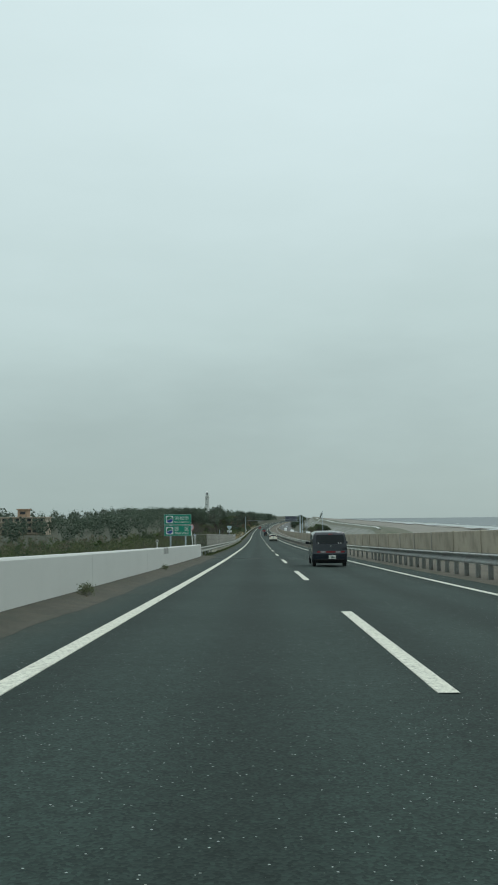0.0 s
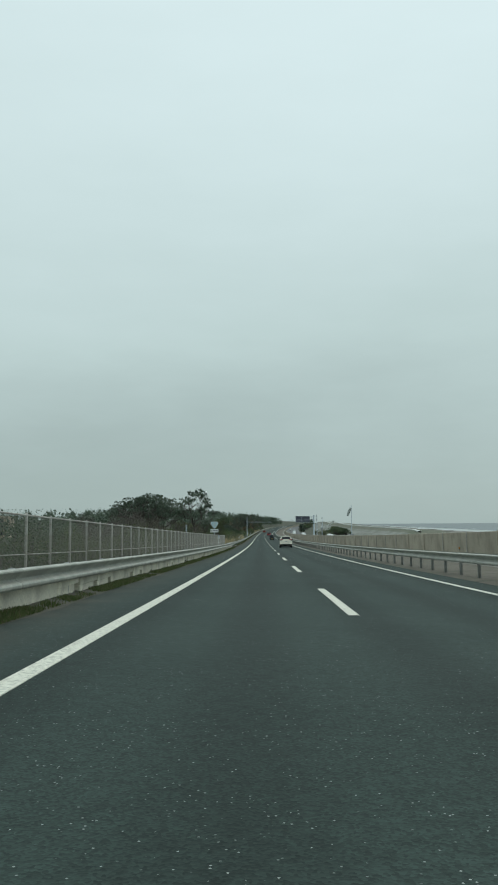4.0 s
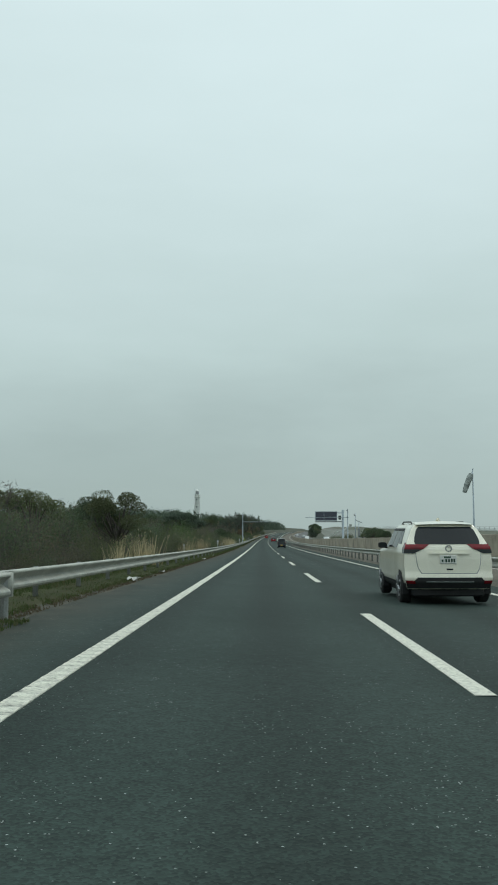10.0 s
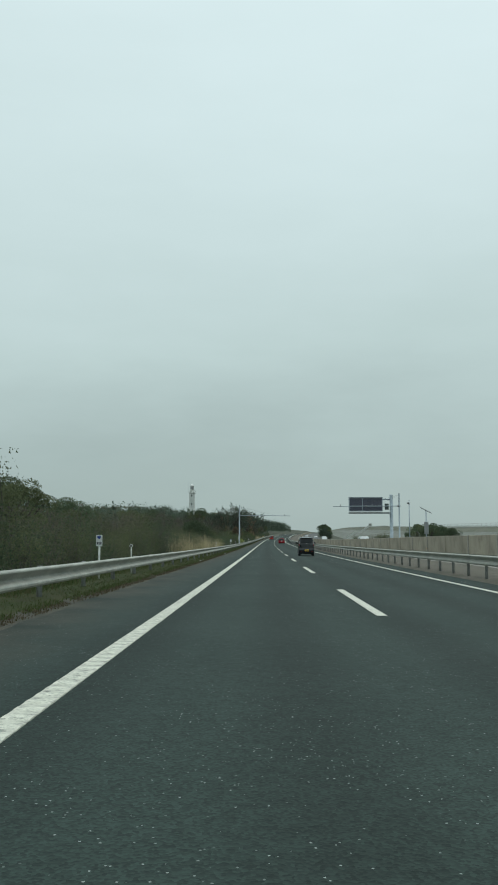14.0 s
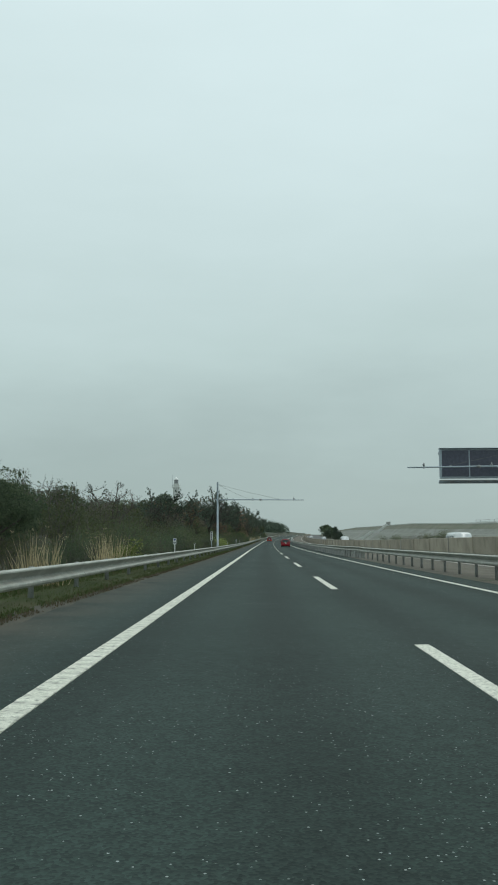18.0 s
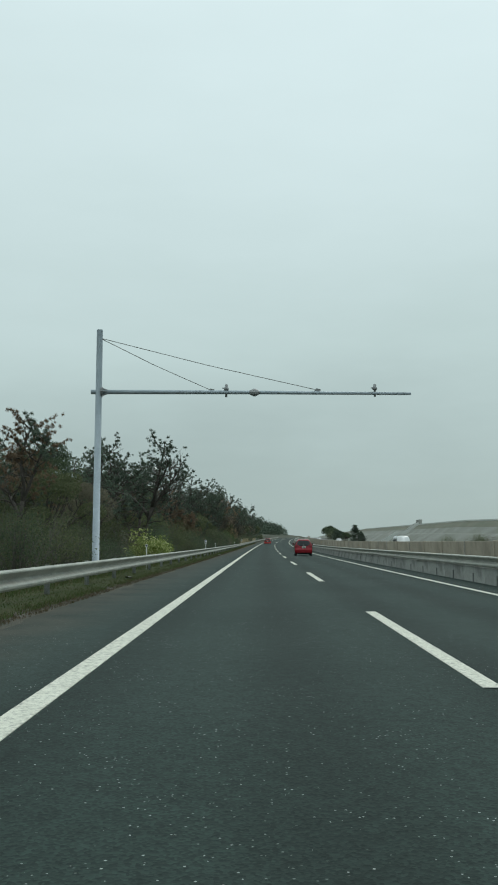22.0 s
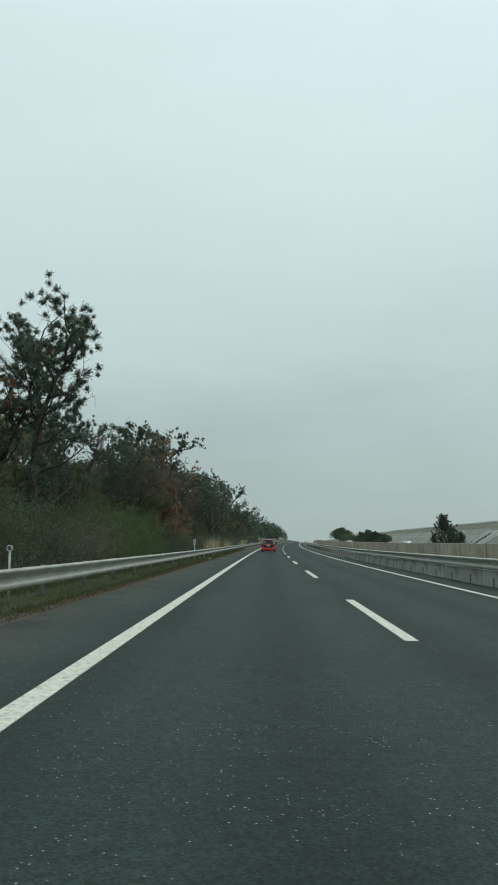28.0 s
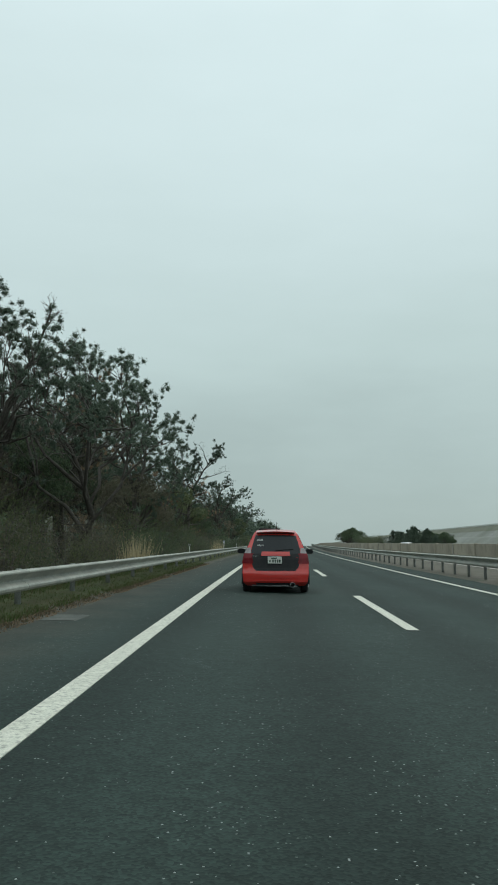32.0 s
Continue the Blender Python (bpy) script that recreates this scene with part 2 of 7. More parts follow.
DIRT = surface("gravelly_dirt", (0.13, 0.115, 0.09), (0.085, 0.08, 0.062), grain=1.2, rough=0.95, bump=0.6, fine=30, dirt=(0.06, 0.075, 0.035), dirt_amount=0.5, dirt_grain=0.7)
VERGE_DIRT = surface("gritty_shoulder_dirt", (0.05, 0.05, 0.037), (0.076, 0.068, 0.05), grain=1.5, rough=0.95, bump=0.6, fine=30, dirt=(0.046, 0.054, 0.036), dirt_amount=0.7, dirt_grain=1.2)
GRASSY = surface("grassy_verge_soil", (0.052, 0.070, 0.028), (0.066, 0.068, 0.036), grain=0.9, rough=0.95, bump=0.7, fine=25, dirt=(0.08, 0.068, 0.044), dirt_amount=0.5, dirt_grain=0.5)
GRASSY.node_tree.nodes["Principled BSDF"].inputs["Specular IOR Level"].default_value = 0.1
GROUND = surface("scrubby_ground", (0.034, 0.042, 0.022), (0.052, 0.054, 0.034), grain=0.08, rough=0.95, bump=0.4, fine=3, dirt=(0.03, 0.038, 0.018), dirt_amount=0.7, dirt_grain=0.03)
SAND = surface("damp_beach_sand", (0.22, 0.21, 0.18), (0.17, 0.165, 0.14), grain=0.03, rough=0.95, bump=0.2, fine=1.0)
FOAM = surface("surf_foam", (0.45, 0.48, 0.48), (0.3, 0.34, 0.345), grain=0.2, rough=0.8)
SEA = surface("grey_sea", (0.1, 0.13, 0.135), (0.13, 0.16, 0.165), grain=0.02, rough=0.55, bump=0.6, fine=0.3)


# ---------------------------------------------------------------- mesh helpers
class Shape:
    """Gathers corners and faces for one mesh."""

    def __init__(self):
        self.v, self.f = [], []

    def add(self, verts, faces):
        o = len(self.v)
        self.v.extend([tuple(p) for p in verts])
        self.f.extend([tuple(i + o for i in f) for f in faces])
        return self

    def box(self, x0, x1, y0, y1, z0, z1, bevel=0.0):
        if not bevel:
            v = [(x, y, z) for z in (z0, z1) for y in (y0, y1) for x in (x0, x1)]
            return self.add(v, [(0, 2, 3, 1), (4, 5, 7, 6), (0, 1, 5, 4), (2, 6, 7, 3), (0, 4, 6, 2), (1, 3, 7, 5)])
        b = bevel
        rings = []
        for z, i in ((z0, b), (z0 + b, 0), (z1 - b, 0), (z1, b)):
            rings.append([(x0 + i + b, y0 + i, z), (x1 - i - b, y0 + i, z), (x1 - i, y0 + i + b, z), (x1 - i, y1 - i - b, z), (x1 - i - b, y1 - i, z), (x0 + i + b, y1 - i, z), (x0 + i, y1 - i - b, z), (x0 + i, y0 + i + b, z)])
        return self.rings(rings, True, True)

    def rings(self, rings, closed=True, caps=False):
        n = len(rings[0])
        v = [p for r in rings for p in r]
        f = []
        for a in range(len(rings) - 1):
            for i in range(n if closed else n - 1):
                j = (i + 1) % n
                f.append((a * n + i, a * n + j, (a + 1) * n + j, (a + 1) * n + i))
        if caps:
            f.append(tuple(range(n - 1, -1, -1)))
            f.append(tuple((len(rings) - 1) * n + i for i in range(n)))
        return self.add(v, f)

    def tube(self, path, radii, sides=8, caps=True):
        path = [Vector(p) for p in path]
        if not hasattr(radii, "__len__"):
            radii = [radii] * len(path)
        rings = []
        for i, p in enumerate(path):
            d = (path[min(i + 1, len(path) - 1)] - path[max(i - 1, 0)]).normalized()
            a = d.orthogonal().normalized() if abs(d.z) > 0.99 else d.cross(Vector((0, 0, 1))).normalized()
            b = d.cross(a)
            rings.append([p + radii[i] * (math.cos(2 * math.pi * k / sides) * a + math.sin(2 * math.pi * k / sides) * b) for k in range(sides)])
        return self.rings(rings, True, caps)

    def lathe(self, profile, axis="Z", sides=20, centre=(0, 0, 0), caps=True):
        rings = []
        for r, h in profile:
            ring = []
            for k in range(sides):
                a = 2 * math.pi * k / sides
                p = (r * math.cos(a), r * math.sin(a), h)
                if axis == "X":
                    p = (h, r * math.cos(a), r * math.sin(a))
                elif axis == "Y":
                    p = (r * math.cos(a), h, r * math.sin(a))
                ring.append((p[0] + centre[0], p[1] + centre[1], p[2] + centre[2]))
            rings.append(ring)
        return self.rings(rings, True, caps)

    def data(self, name, material, smooth=False):
        me = bpy.data.meshes.new(name)
        me.from_pydata(self.v, [], self.f)
        me.materials.append(material)
        if smooth:
            me.shade_smooth()
        me.update()
        return me


def part(name, shape, material, parent=None, label="", smooth=False, m=None):
    """One mesh object, under a thing or a part if one is given. shape: a Shape or mesh data that is shared."""
    me = shape.data(name, material, smooth) if isinstance(shape, Shape) else shape
    ob = new(name, me)
    if parent is not None:
        ob.parent = parent
    if m is not None:
        ob.matrix_basis = m
    return tagged(ob, label)


def thing(name, label, category, m=None, group="", kind=""):
    ob = new(name)
    ob.empty_display_size = 0.2
    if m is not None:
        ob.matrix_basis = m
    return tagged(ob, label, category, group, kind)


def strip(shape, s0, s1, profile, step=4.0, closed=False, ends=False):
    """Sweeps a cross-section of (u, z) along the road."""
    n = max(2, int(round((s1 - s0) / step)) + 1)
    rings = [[at(s, u, z) for u, z in profile] for s in np.linspace(s0, s1, n)]
    return shape.rings(rings, closed, ends)


def local_strip(length, profile, closed=False, ends=False, pieces=1):
    """The same along a straight piece of its own, along +y from 0."""
    return Shape().rings([[(u, y, z) for u, z in profile] for y in np.linspace(0, length, pieces + 1)], closed, ends)


# ---------------------------------------------------------------- ground, road and sea
def smooth(a, b, v):
    t = np.clip((np.asarray(v, float) - a) / (b - a), 0, 1)
    return t * t * (3 - 2 * t)


SEA_LEVEL = -12.0
SHORE = 205.0


def dike_face(u):
    """The dike's slope in two lifts, with a level berm between them."""
    return np.interp(u, [32.0, 33.0, 37.0, 37.4, 39.4, 39.8, 43.0, 43.4], [0.0, 0.02, 0.48, 0.5, 0.52, 0.55, 0.97, 1.0])


def lie(s, u):
    """Height of the ground against the road's surface."""
    s, u = np.asarray(s, float), np.asarray(u, float)
    z = np.full(np.broadcast(s, u).shape, -0.12)
    z = z - 4.5 * smooth(-7.0, -16.0, u) * (1 - smooth(60, 190, s))
    low = 4.5 * smooth(-7.0, -16.0, u) * (1 - smooth(60, 190, s))
    z = z - np.maximum(0.0, 4.2 * smooth(-20, -36, u) * (1 - smooth(250, 420, s)) - low)
    z = z + 7.0 * smooth(-22, -60, u) * smooth(430, 720, s) * (1 - smooth(-160, -320, u))
    z = z + 1.2 * smooth(-9, -18, u) * smooth(400, 560, s)
    z = z - 2.2 * smooth(22.5, 30, u) * (1 - smooth(300, 330, s))
    z = z + np.interp(s, [310, 341, 403, 450, 521, 600, 723, 845, 1300], [2.6, 3.1, 3.8, 4.2, 4.8, 5.7, 5.5, 5.4, 5.9]) * dike_face(u) * smooth(305, 322, s) * (1 - smooth(50, 62, u))
    road = np.interp(s, _s, _Z)
    shore = SEA_LEVEL - 1.5 - road
    k = smooth(62, SHORE + 12, u)
    return z * (1 - k) + shore * k


def build_ground():
    ss = np.concatenate([np.arange(-400, -40, 40), np.arange(-40, 900, 8), np.arange(900, 1600, 40), np.arange(1600, 4901, 300)])
    uu = np.concatenate([np.arange(-3000, -400, 400), [-400, -320, -250, -200, -160, -130, -105, -85, -70], np.arange(-60, -20, 5), np.arange(-20, 24, 1.0), np.arange(24, 32, 2.0), [32.0, 33.0, 35.0, 37.0, 37.4, 39.4, 39.8, 41.4, 43.0, 43.4], np.arange(45, 66, 2.0), [70, 80, 95, 110, 130, 150, 170, 185, 195, 205, 215, 230]])
    S, U = np.meshgrid(ss, uu, indexing="ij")
    rnd = np.random.RandomState(4)
    Z = lie(S, U) + rnd.uniform(-0.05, 0.05, S.shape) * (np.abs(U - 8) > 14) * (U < 28)
    P = at_many(S, U, Z).reshape(-1, 3)
    n, k = S.shape
    I = np.arange(n * k).reshape(n, k)
    F = np.stack([I[:-1, :-1], I[:-1, 1:], I[1:, 1:], I[1:, :-1]], -1).reshape(-1, 4)
    me = bpy.data.meshes.new("ground")
    me.from_pydata(P.tolist(), [], F.tolist())
    me.materials.append(GROUND)
    me.materials.append(SAND)
    me.materials.append(DIKE)
    me.materials.append(DIKE_TURF)
    um = (U[:-1, :-1] + U[1:, 1:]).reshape(-1) / 2
    sm = (S[:-1, :-1] + S[1:, 1:]).reshape(-1) / 2
    idx = np.where(um > 66, 1, 0)
    idx = np.where((um > 32) & (um < 41.4) & (sm > 310), 2, idx)
    idx = np.where((um > 41.4) & (um < 62) & (sm > 310), 3, idx)
    me.polygons.foreach_set("material_index", idx.astype(np.int32))
    me.shade_smooth()
    return tagged(new("ground", me), "scrubby coastal ground with a grey dike and damp beach sand", "ground", kind="structure")


build_ground()
sea = Shape()
a0, a1 = at(-400, SHORE - 10), at(4900, SHORE - 10)
sea.add([(a0.x, a0.y, SEA_LEVEL), (a1.x, a1.y, SEA_LEVEL), (a1.x + 4500, a1.y, SEA_LEVEL), (a0.x + 4900, a0.y - 900, SEA_LEVEL)], [(0, 3, 2, 1)])
tagged(part("water", sea, SEA), "flat grey sea under a hazy horizon", "sea", kind="structure")

rnd = random.Random(7)
foam = Shape()
for row, (off, wide) in enumerate(((0, 9.0), (16, 5.0), (34, 4.0), (58, 3.0))):
    s = -300.0
    while s < 3600:
        run = rnd.uniform(50, 220)
        n = 12
        L_, R_ = [], []
        for i in range(n + 1):
            f = i / n
            q = s + run * f
            c = SHORE - 4 + off + 5 * math.sin(q * 0.021 + row) + 3 * math.sin(q * 0.057 + 2 * row)
            w = wide * math.sin(math.pi * min(max(f, 0.03), 0.97)) * rnd.uniform(0.6, 1.2)
            a, b = at(q, c - w), at(q, c + w)
            L_.append((a.x, a.y, SEA_LEVEL + 0.25))
            R_.append((b.x, b.y, SEA_LEVEL + 0.25))
        foam.rings([list(p) for p in zip(L_, R_)], False)
        s += run + rnd.uniform(5, 60) * (1 + row)
tagged(part("surf", foam, FOAM), "white lines of breaking surf along the beach", "surf", kind="stuff")

# carriageway, with a coordinate across for the wheel tracks
ROAD_END = 1500.0
def build_road():
    ss = np.concatenate([np.arange(-60, 760, 4.0), np.arange(760, ROAD_END + 1, 20.0)])
    uu = np.array([-5.8, -4.6, -3.5, -2.0, 0.0, 2.0, 4.0, 4.7, 5.15])
    S, U = np.meshgrid(ss, uu, indexing="ij")
    P = at_many(S, U, 0.0).reshape(-1, 3)
    n, k = S.shape
    I = np.arange(n * k).reshape(n, k)
    F = np.stack([I[:-1, :-1], I[:-1, 1:], I[1:, 1:], I[1:, :-1]], -1).reshape(-1, 4)
    me = bpy.data.meshes.new("road")
    me.from_pydata(P.tolist(), [], F.tolist())
    uv = me.uv_layers.new(name="UVMap")
    li = np.zeros(len(me.loops), np.int32)
    me.loops.foreach_get("vertex_index", li)
    co = np.stack([U.reshape(-1)[li], S.reshape(-1)[li]], -1)
    uv.data.foreach_set("uv", co.reshape(-1).astype(np.float32))
    me.materials.append(ASPHALT)
    return tagged(new("road", me), "dark grey asphalt carriageway with pale stone chips", "road", kind="structure")


road = build_road()

# the opposite carriageway behind the barrier, and the bare strip between
far_road = Shape()
strip(far_road, -60, ROAD_END, [(11.35, 0.0), (15.4, 0.02), (20.6, -0.05)], 8)
tagged(part("road_opposite", far_road, ASPHALT_OLD), "worn grey asphalt of the opposite carriageway", "road", kind="structure")
median = Shape()
strip(median, -60, ROAD_END, [(5.15, -0.02), (5.6, 0.03), (7.4, 0.02), (10.9, 0.0)], 6)
tagged(part("median_strip", median, DIRT), "brown gravelly dirt strip beside the carriageway", "verge", kind="structure")
gutter = Shape()
strip(gutter, -60, ROAD_END, [(9.7, 0.0), (9.7, 0.035), (10.05, 0.04), (10.05, 0.0)], 6)
tagged(part("median_gutter", gutter, SEAM), "pale concrete gutter strip at the barrier's foot", "gutter", kind="structure")
verge = Shape()
for s0, s1, rows in ((-60, 62, [(-6.3, 0.05), (-5.32, 0.1), (-5.0, 0.075), (-4.72, 0.02), (-4.5, 0.003)]), (62, 190, [(-9.5, -0.06), (-7.0, 0.0), (-6.1, 0.06), (-5.55, 0.05), (-5.2, 0.014), (-4.98, 0.003)])):
    edge = []
    for q in np.arange(s0, s1 + 0.1, 0.7):
        j = 0.05 * math.sin(q * 0.45) + 0.03 * math.sin(q * 1.3 + 1) + 0.02 * math.sin(q * 3.1)
        edge.append([at(q, u + j * k, z) for (u, z), k in zip(rows, [0] * (len(rows) - 2) + [0.6, 1.0])])
    verge.rings(edge, False)
edge = []
for q in np.arange(190, 901, 0.6):
    j = 0.07 * math.sin(q * 0.6) + 0.05 * math.sin(q * 1.7 + 1) + 0.03 * math.sin(q * 3.7)
    edge.append([at(q, -6.05, 0.05), at(q, -5.7 + j * 0.3, 0.035), at(q, -5.48 + j * 0.7, 0.012), at(q, -5.3 + j, 0.003)])
verge.rings(edge, False)
tagged(part("verge", verge, VERGE_DIRT), "dirt verge with grit along the shoulder", "verge", kind="structure")

turf = Shape()
strip(turf, 190, 900, [(-9.5, -0.02), (-7.0, 0.04), (-6.3, 0.075), (-5.8, 0.062), (-5.66, 0.03)], 3)
tagged(part("verge_turf", turf, GRASSY), "rough green turf under the guard rail", "verge", kind="structure")

# painted lines
def painted(name, u, wide, s0, s1, label, mat=PAINT):
    """A painted line along the road; u: its place across, or a function of s."""
    sh = Shape()
    rings = []
    for q in np.arange(s0, s1 + 0.1, 4.0):
        c = u(q) if callable(u) else u
        rings.append([at(q, c - wide / 2, 0.0), at(q, c - wide / 2, 0.006), at(q, c + wide / 2, 0.006), at(q, c + wide / 2, 0.0)])
    sh.rings(rings, False)
    return tagged(part(name, sh, mat), label, "road marking", kind="structure")


painted("edge_line", -3.5, 0.2, -60, 100, "white painted edge line beside the parapet")
# base painted darker than the ridges, so their relief shows under flat light
painted("edge_line", -3.5, 0.2, 100, 372, "worn white base of the ridged edge line, with shade between ridges painted in", PAINT_WORN_SHADED)
painted("edge_line", -3.5, 0.2, 372, 1200, "white painted edge line beside the wood")
painted("edge_line", lambda q: float(np.interp(q, [330, 480], [3.98, 3.76])), 0.17, -60, 1200, "white painted edge line beside the median")
painted("edge_line", 12.2, 0.15, -60, 1200, "white painted edge line of the opposite carriageway")
ribs = Shape()
rnd = random.Random(3)
s = 100.0
while s < 372:
    h = rnd.uniform(0.009, 0.012)
    ribs.add([at(s, -3.597, 0.004), at(s, -3.403, 0.004), at(s + 0.17, -3.403, 0.004), at(s + 0.17, -3.597, 0.004), at(s + 0.03, -3.597, h), at(s + 0.03, -3.403, h), at(s + 0.14, -3.403, h), at(s + 0.14, -3.597, h)],
             [(0, 1, 5, 4), (1, 2, 6, 5), (2, 3, 7, 6), (3, 0, 4, 7), (4, 5, 6, 7)])
    s += 0.28
tagged(part("edge_line_ridges", ribs, PAINT), "raised white ridges across the edge line", "road marking", kind="stuff")
dash = local_strip(8.0, [(-0.085, 0.0), (-0.085, 0.007), (0.085, 0.007), (0.085, 0.0)], pieces=4).data("lane_dash", PAINT)
for i in range(-3, 50):
    far = 14.66 + 20.0 * i
    a = at(far - 8.0, 0.0, 0.001)
    b = at(far, 0.0, 0.001)
    m = Matrix.Translation(a) @ (b - a).to_track_quat("Y", "Z").to_matrix().to_4x4()
    part("lane_dash", dash, PAINT, road, m=m)

# expansion joints of the bridge's end and cross seams
def joint(s, u0, u1, wide, label, mat=JOINT, high=0.012):
    sh = Shape()
    strip(sh, s, s + wide, [(u0, 0.001), (u0 + 0.02, high), (u1 - 0.02, high), (u1, 0.001)], wide, closed=True, ends=True)
    tagged(part("expansion_joint", sh, mat), label, "expansion joint", kind="structure")


joint(56.6, -5.0, 5.1, 0.13, "grey steel expansion joint across the carriageway")
for q, u0, u1, w in ((395.4, -5.3, -4.5, 1.0), (577.0, -5.2, -4.2, 0.9), (606.8, -5.4, -4.75, 1.0)):
    joint(q, u0, u1, w, "pale cement patch on the shoulder", PATCH, 0.006)

# ---------------------------------------------------------------- left parapet wall
wall = thing("wall_parapet", "pale grey concrete bridge parapet, weather-stained", "wall", kind="structure")
q = -60.0
while q < 58.0:
    e = min(q + 10.0, 58.3)
    sh = Shape()
    strip(sh, q + 0.012, e - 0.012, [(-5.3, -0.1), (-5.32, 0.84), (-5.35, 0.88), (-5.55, 0.88), (-5.58, 0.84), (-5.6, -0.1)], 5, closed=True, ends=True)
    part("panel", sh, CONCRETE_PALE, wall)
    q += 10.0

mend = Shape()
strip(mend, 35.2, 37.0, [(-5.315, 0.62), (-5.309, 0.625), (-5.313, 0.84), (-5.344, 0.886), (-5.54, 0.886), (-5.54, 0.87)], 0.9, closed=True, ends=True)
part("mended_patch", mend, CONCRETE_GREY, wall, "grey-brown mended patch on the wall's top edge")

# ---------------------------------------------------------------- guard rails
def beam_profile(u, top, height=0.345, depth=0.125, face=1):
    """A folded beam with two ridges; face: +1 towards larger u."""
    pts = [(0.3, 0.0), (0.8, -0.03), (0.98, -0.08), (1.0, -0.14), (0.9, -0.2), (0.1, -0.43), (0.0, -0.49), (0.1, -0.54), (0.9, -0.7), (1.0, -0.77), (0.98, -0.88), (0.8, -0.97), (0.3, -1.0)]
    front = [(u + face * depth * a, top + height * b) for a, b in pts]
    rear = [(p[0] - face * 0.006, p[1]) for p in front]
    return front + rear[::-1]


def rail_run(name, label, s0, s1, u, top, face, every, near, mat, double=False, base=0.0, thick=0.057):
    rail = thing(name, label, "guard rail", group="guard rails")
    side = u if callable(u) else (lambda _: u)
    beam = local_strip(4.0, beam_profile(0, top, face=face), closed=True, ends=True).data("beam", mat)
    rear = local_strip(4.0, beam_profile(0, top, face=-face), closed=True, ends=True).data("beam", mat) if double else None
    pst = Shape().lathe([(thick, base - 0.25), (thick, top - 0.02), (thick * 0.8, top)], sides=10).data("post", STEEL_POST, True)
    rest_b, rest_p = Shape(), Shape()
    q = s0
    off = 0.14 * -face
    while q < s1 - 0.1:
        a, b = at(q, side(q)), at(min(q + 4.0, s1), side(min(q + 4.0, s1)))
        lap = 0.005 * (int(round((q - s0) / 4)) % 2)
        m = Matrix.Translation(a) @ (b - a).to_track_quat("Y", "Z").to_matrix().to_4x4()
        m = m @ Matrix.Translation((lap * face, 0, lap * 0.3)) @ Matrix.Diagonal((1, (b - a).length / 4.0 + 0.02, 1, 1))
        if near[0] <= q <= near[1]:
            part("beam", beam, mat, rail, m=m)
        else:
            rest_b.add([m @ v.co for v in beam.vertices], [tuple(p.vertices) for p in beam.polygons])
        if rear:
            m2 = m @ Matrix.Translation((2 * off, 0, 0))
            rest_b.add([m2 @ v.co for v in rear.vertices], [tuple(p.vertices) for p in rear.polygons])
        q += 4.0
    q = s0 + 0.3
    while q < s1:
        m = stand(q, side(q) + off, 0, 0)
        if near[0] <= q <= near[1]:
            part("post", pst, STEEL_POST, rail, m=m)
        else:
            rest_p.tube([at(q, side(q) + off, base - 0.2), at(q, side(q) + off, top)], 0.055, 6)
        q += every
    if rest_b.v:
        tagged(part("beam_stretch", rest_b, mat, rail), kind="stuff")
    if rest_p.v:
        tagged(part("post_row", rest_p, STEEL_POST, rail), kind="stuff")
    return rail


rail_run("guard_rail", "grey steel guard rail above the cream concrete footing", 58.5, 192.0, -5.42, 0.69, 1, 4.0, (60, 200), STEEL)
rail_run("guard_rail", "grey steel guard rail on posts along the grass verge", 188.5, 900.0, -6.02, 0.65, 1, 4.0, (190, 700), STEEL)
rail_run("guard_rail", "heavy grey bridge rail on stout weathered posts", -40.0, 56.0, 5.7, 0.84, -1, 1.6, (0, 56), STEEL_POST, double=True, thick=0.085)
rail_run("guard_rail", "two-sided grey steel guard rail on closely set posts", 56.0, 391.0, 5.7, 0.84, -1, 2.7, (20, 388), STEEL, double=True)
rail_run("guard_rail", "grey steel guard rail on posts along the median", 602.0, 900.0, 5.7, 0.84, -1, 2.7, (600, 760), STEEL, double=True)
def median_side(q):
    """The median rail steps nearer the lane where it stands on the footing."""
    return float(np.interp(q, [391, 403, 590, 602], [5.7, 5.15, 5.15, 5.7]))


rail_run("guard_rail", "grey steel guard rail above a stained concrete footing", 391.0, 602.0, median_side, 0.87, -1, 4.0, (390, 604), STEEL, base=0.5)

# rounded rail ends
for q, u, top, face, turn in ((192.2, -5.42, 0.70, 1, 0), (188.3, -6.02, 0.65, 1, 180)):
    end = thing("rail_terminal", "rounded grey steel end piece of a guard rail", "rail end", stand(q, u, 0, turn))
    sh = Shape()
    prof = [(0.1 * math.cos(a), 0.12 + 0.1 * math.sin(a)) for a in np.linspace(-math.pi / 2, math.pi / 2, 7)]
    sh.rings([[(x, y, z) for x, y in prof] for z in (top - 0.36, top - 0.33, top - 0.01, top)], False)
    sh.box(-0.06, 0.1, -0.02, 0.12, top - 0.35, top - 0.01, 0.02)
    part("nose", sh, STEEL, end, smooth=True)
    part("post", Shape().lathe([(0.07, -0.2), (0.07, top - 0.05)], sides=10), STEEL_POST, end)

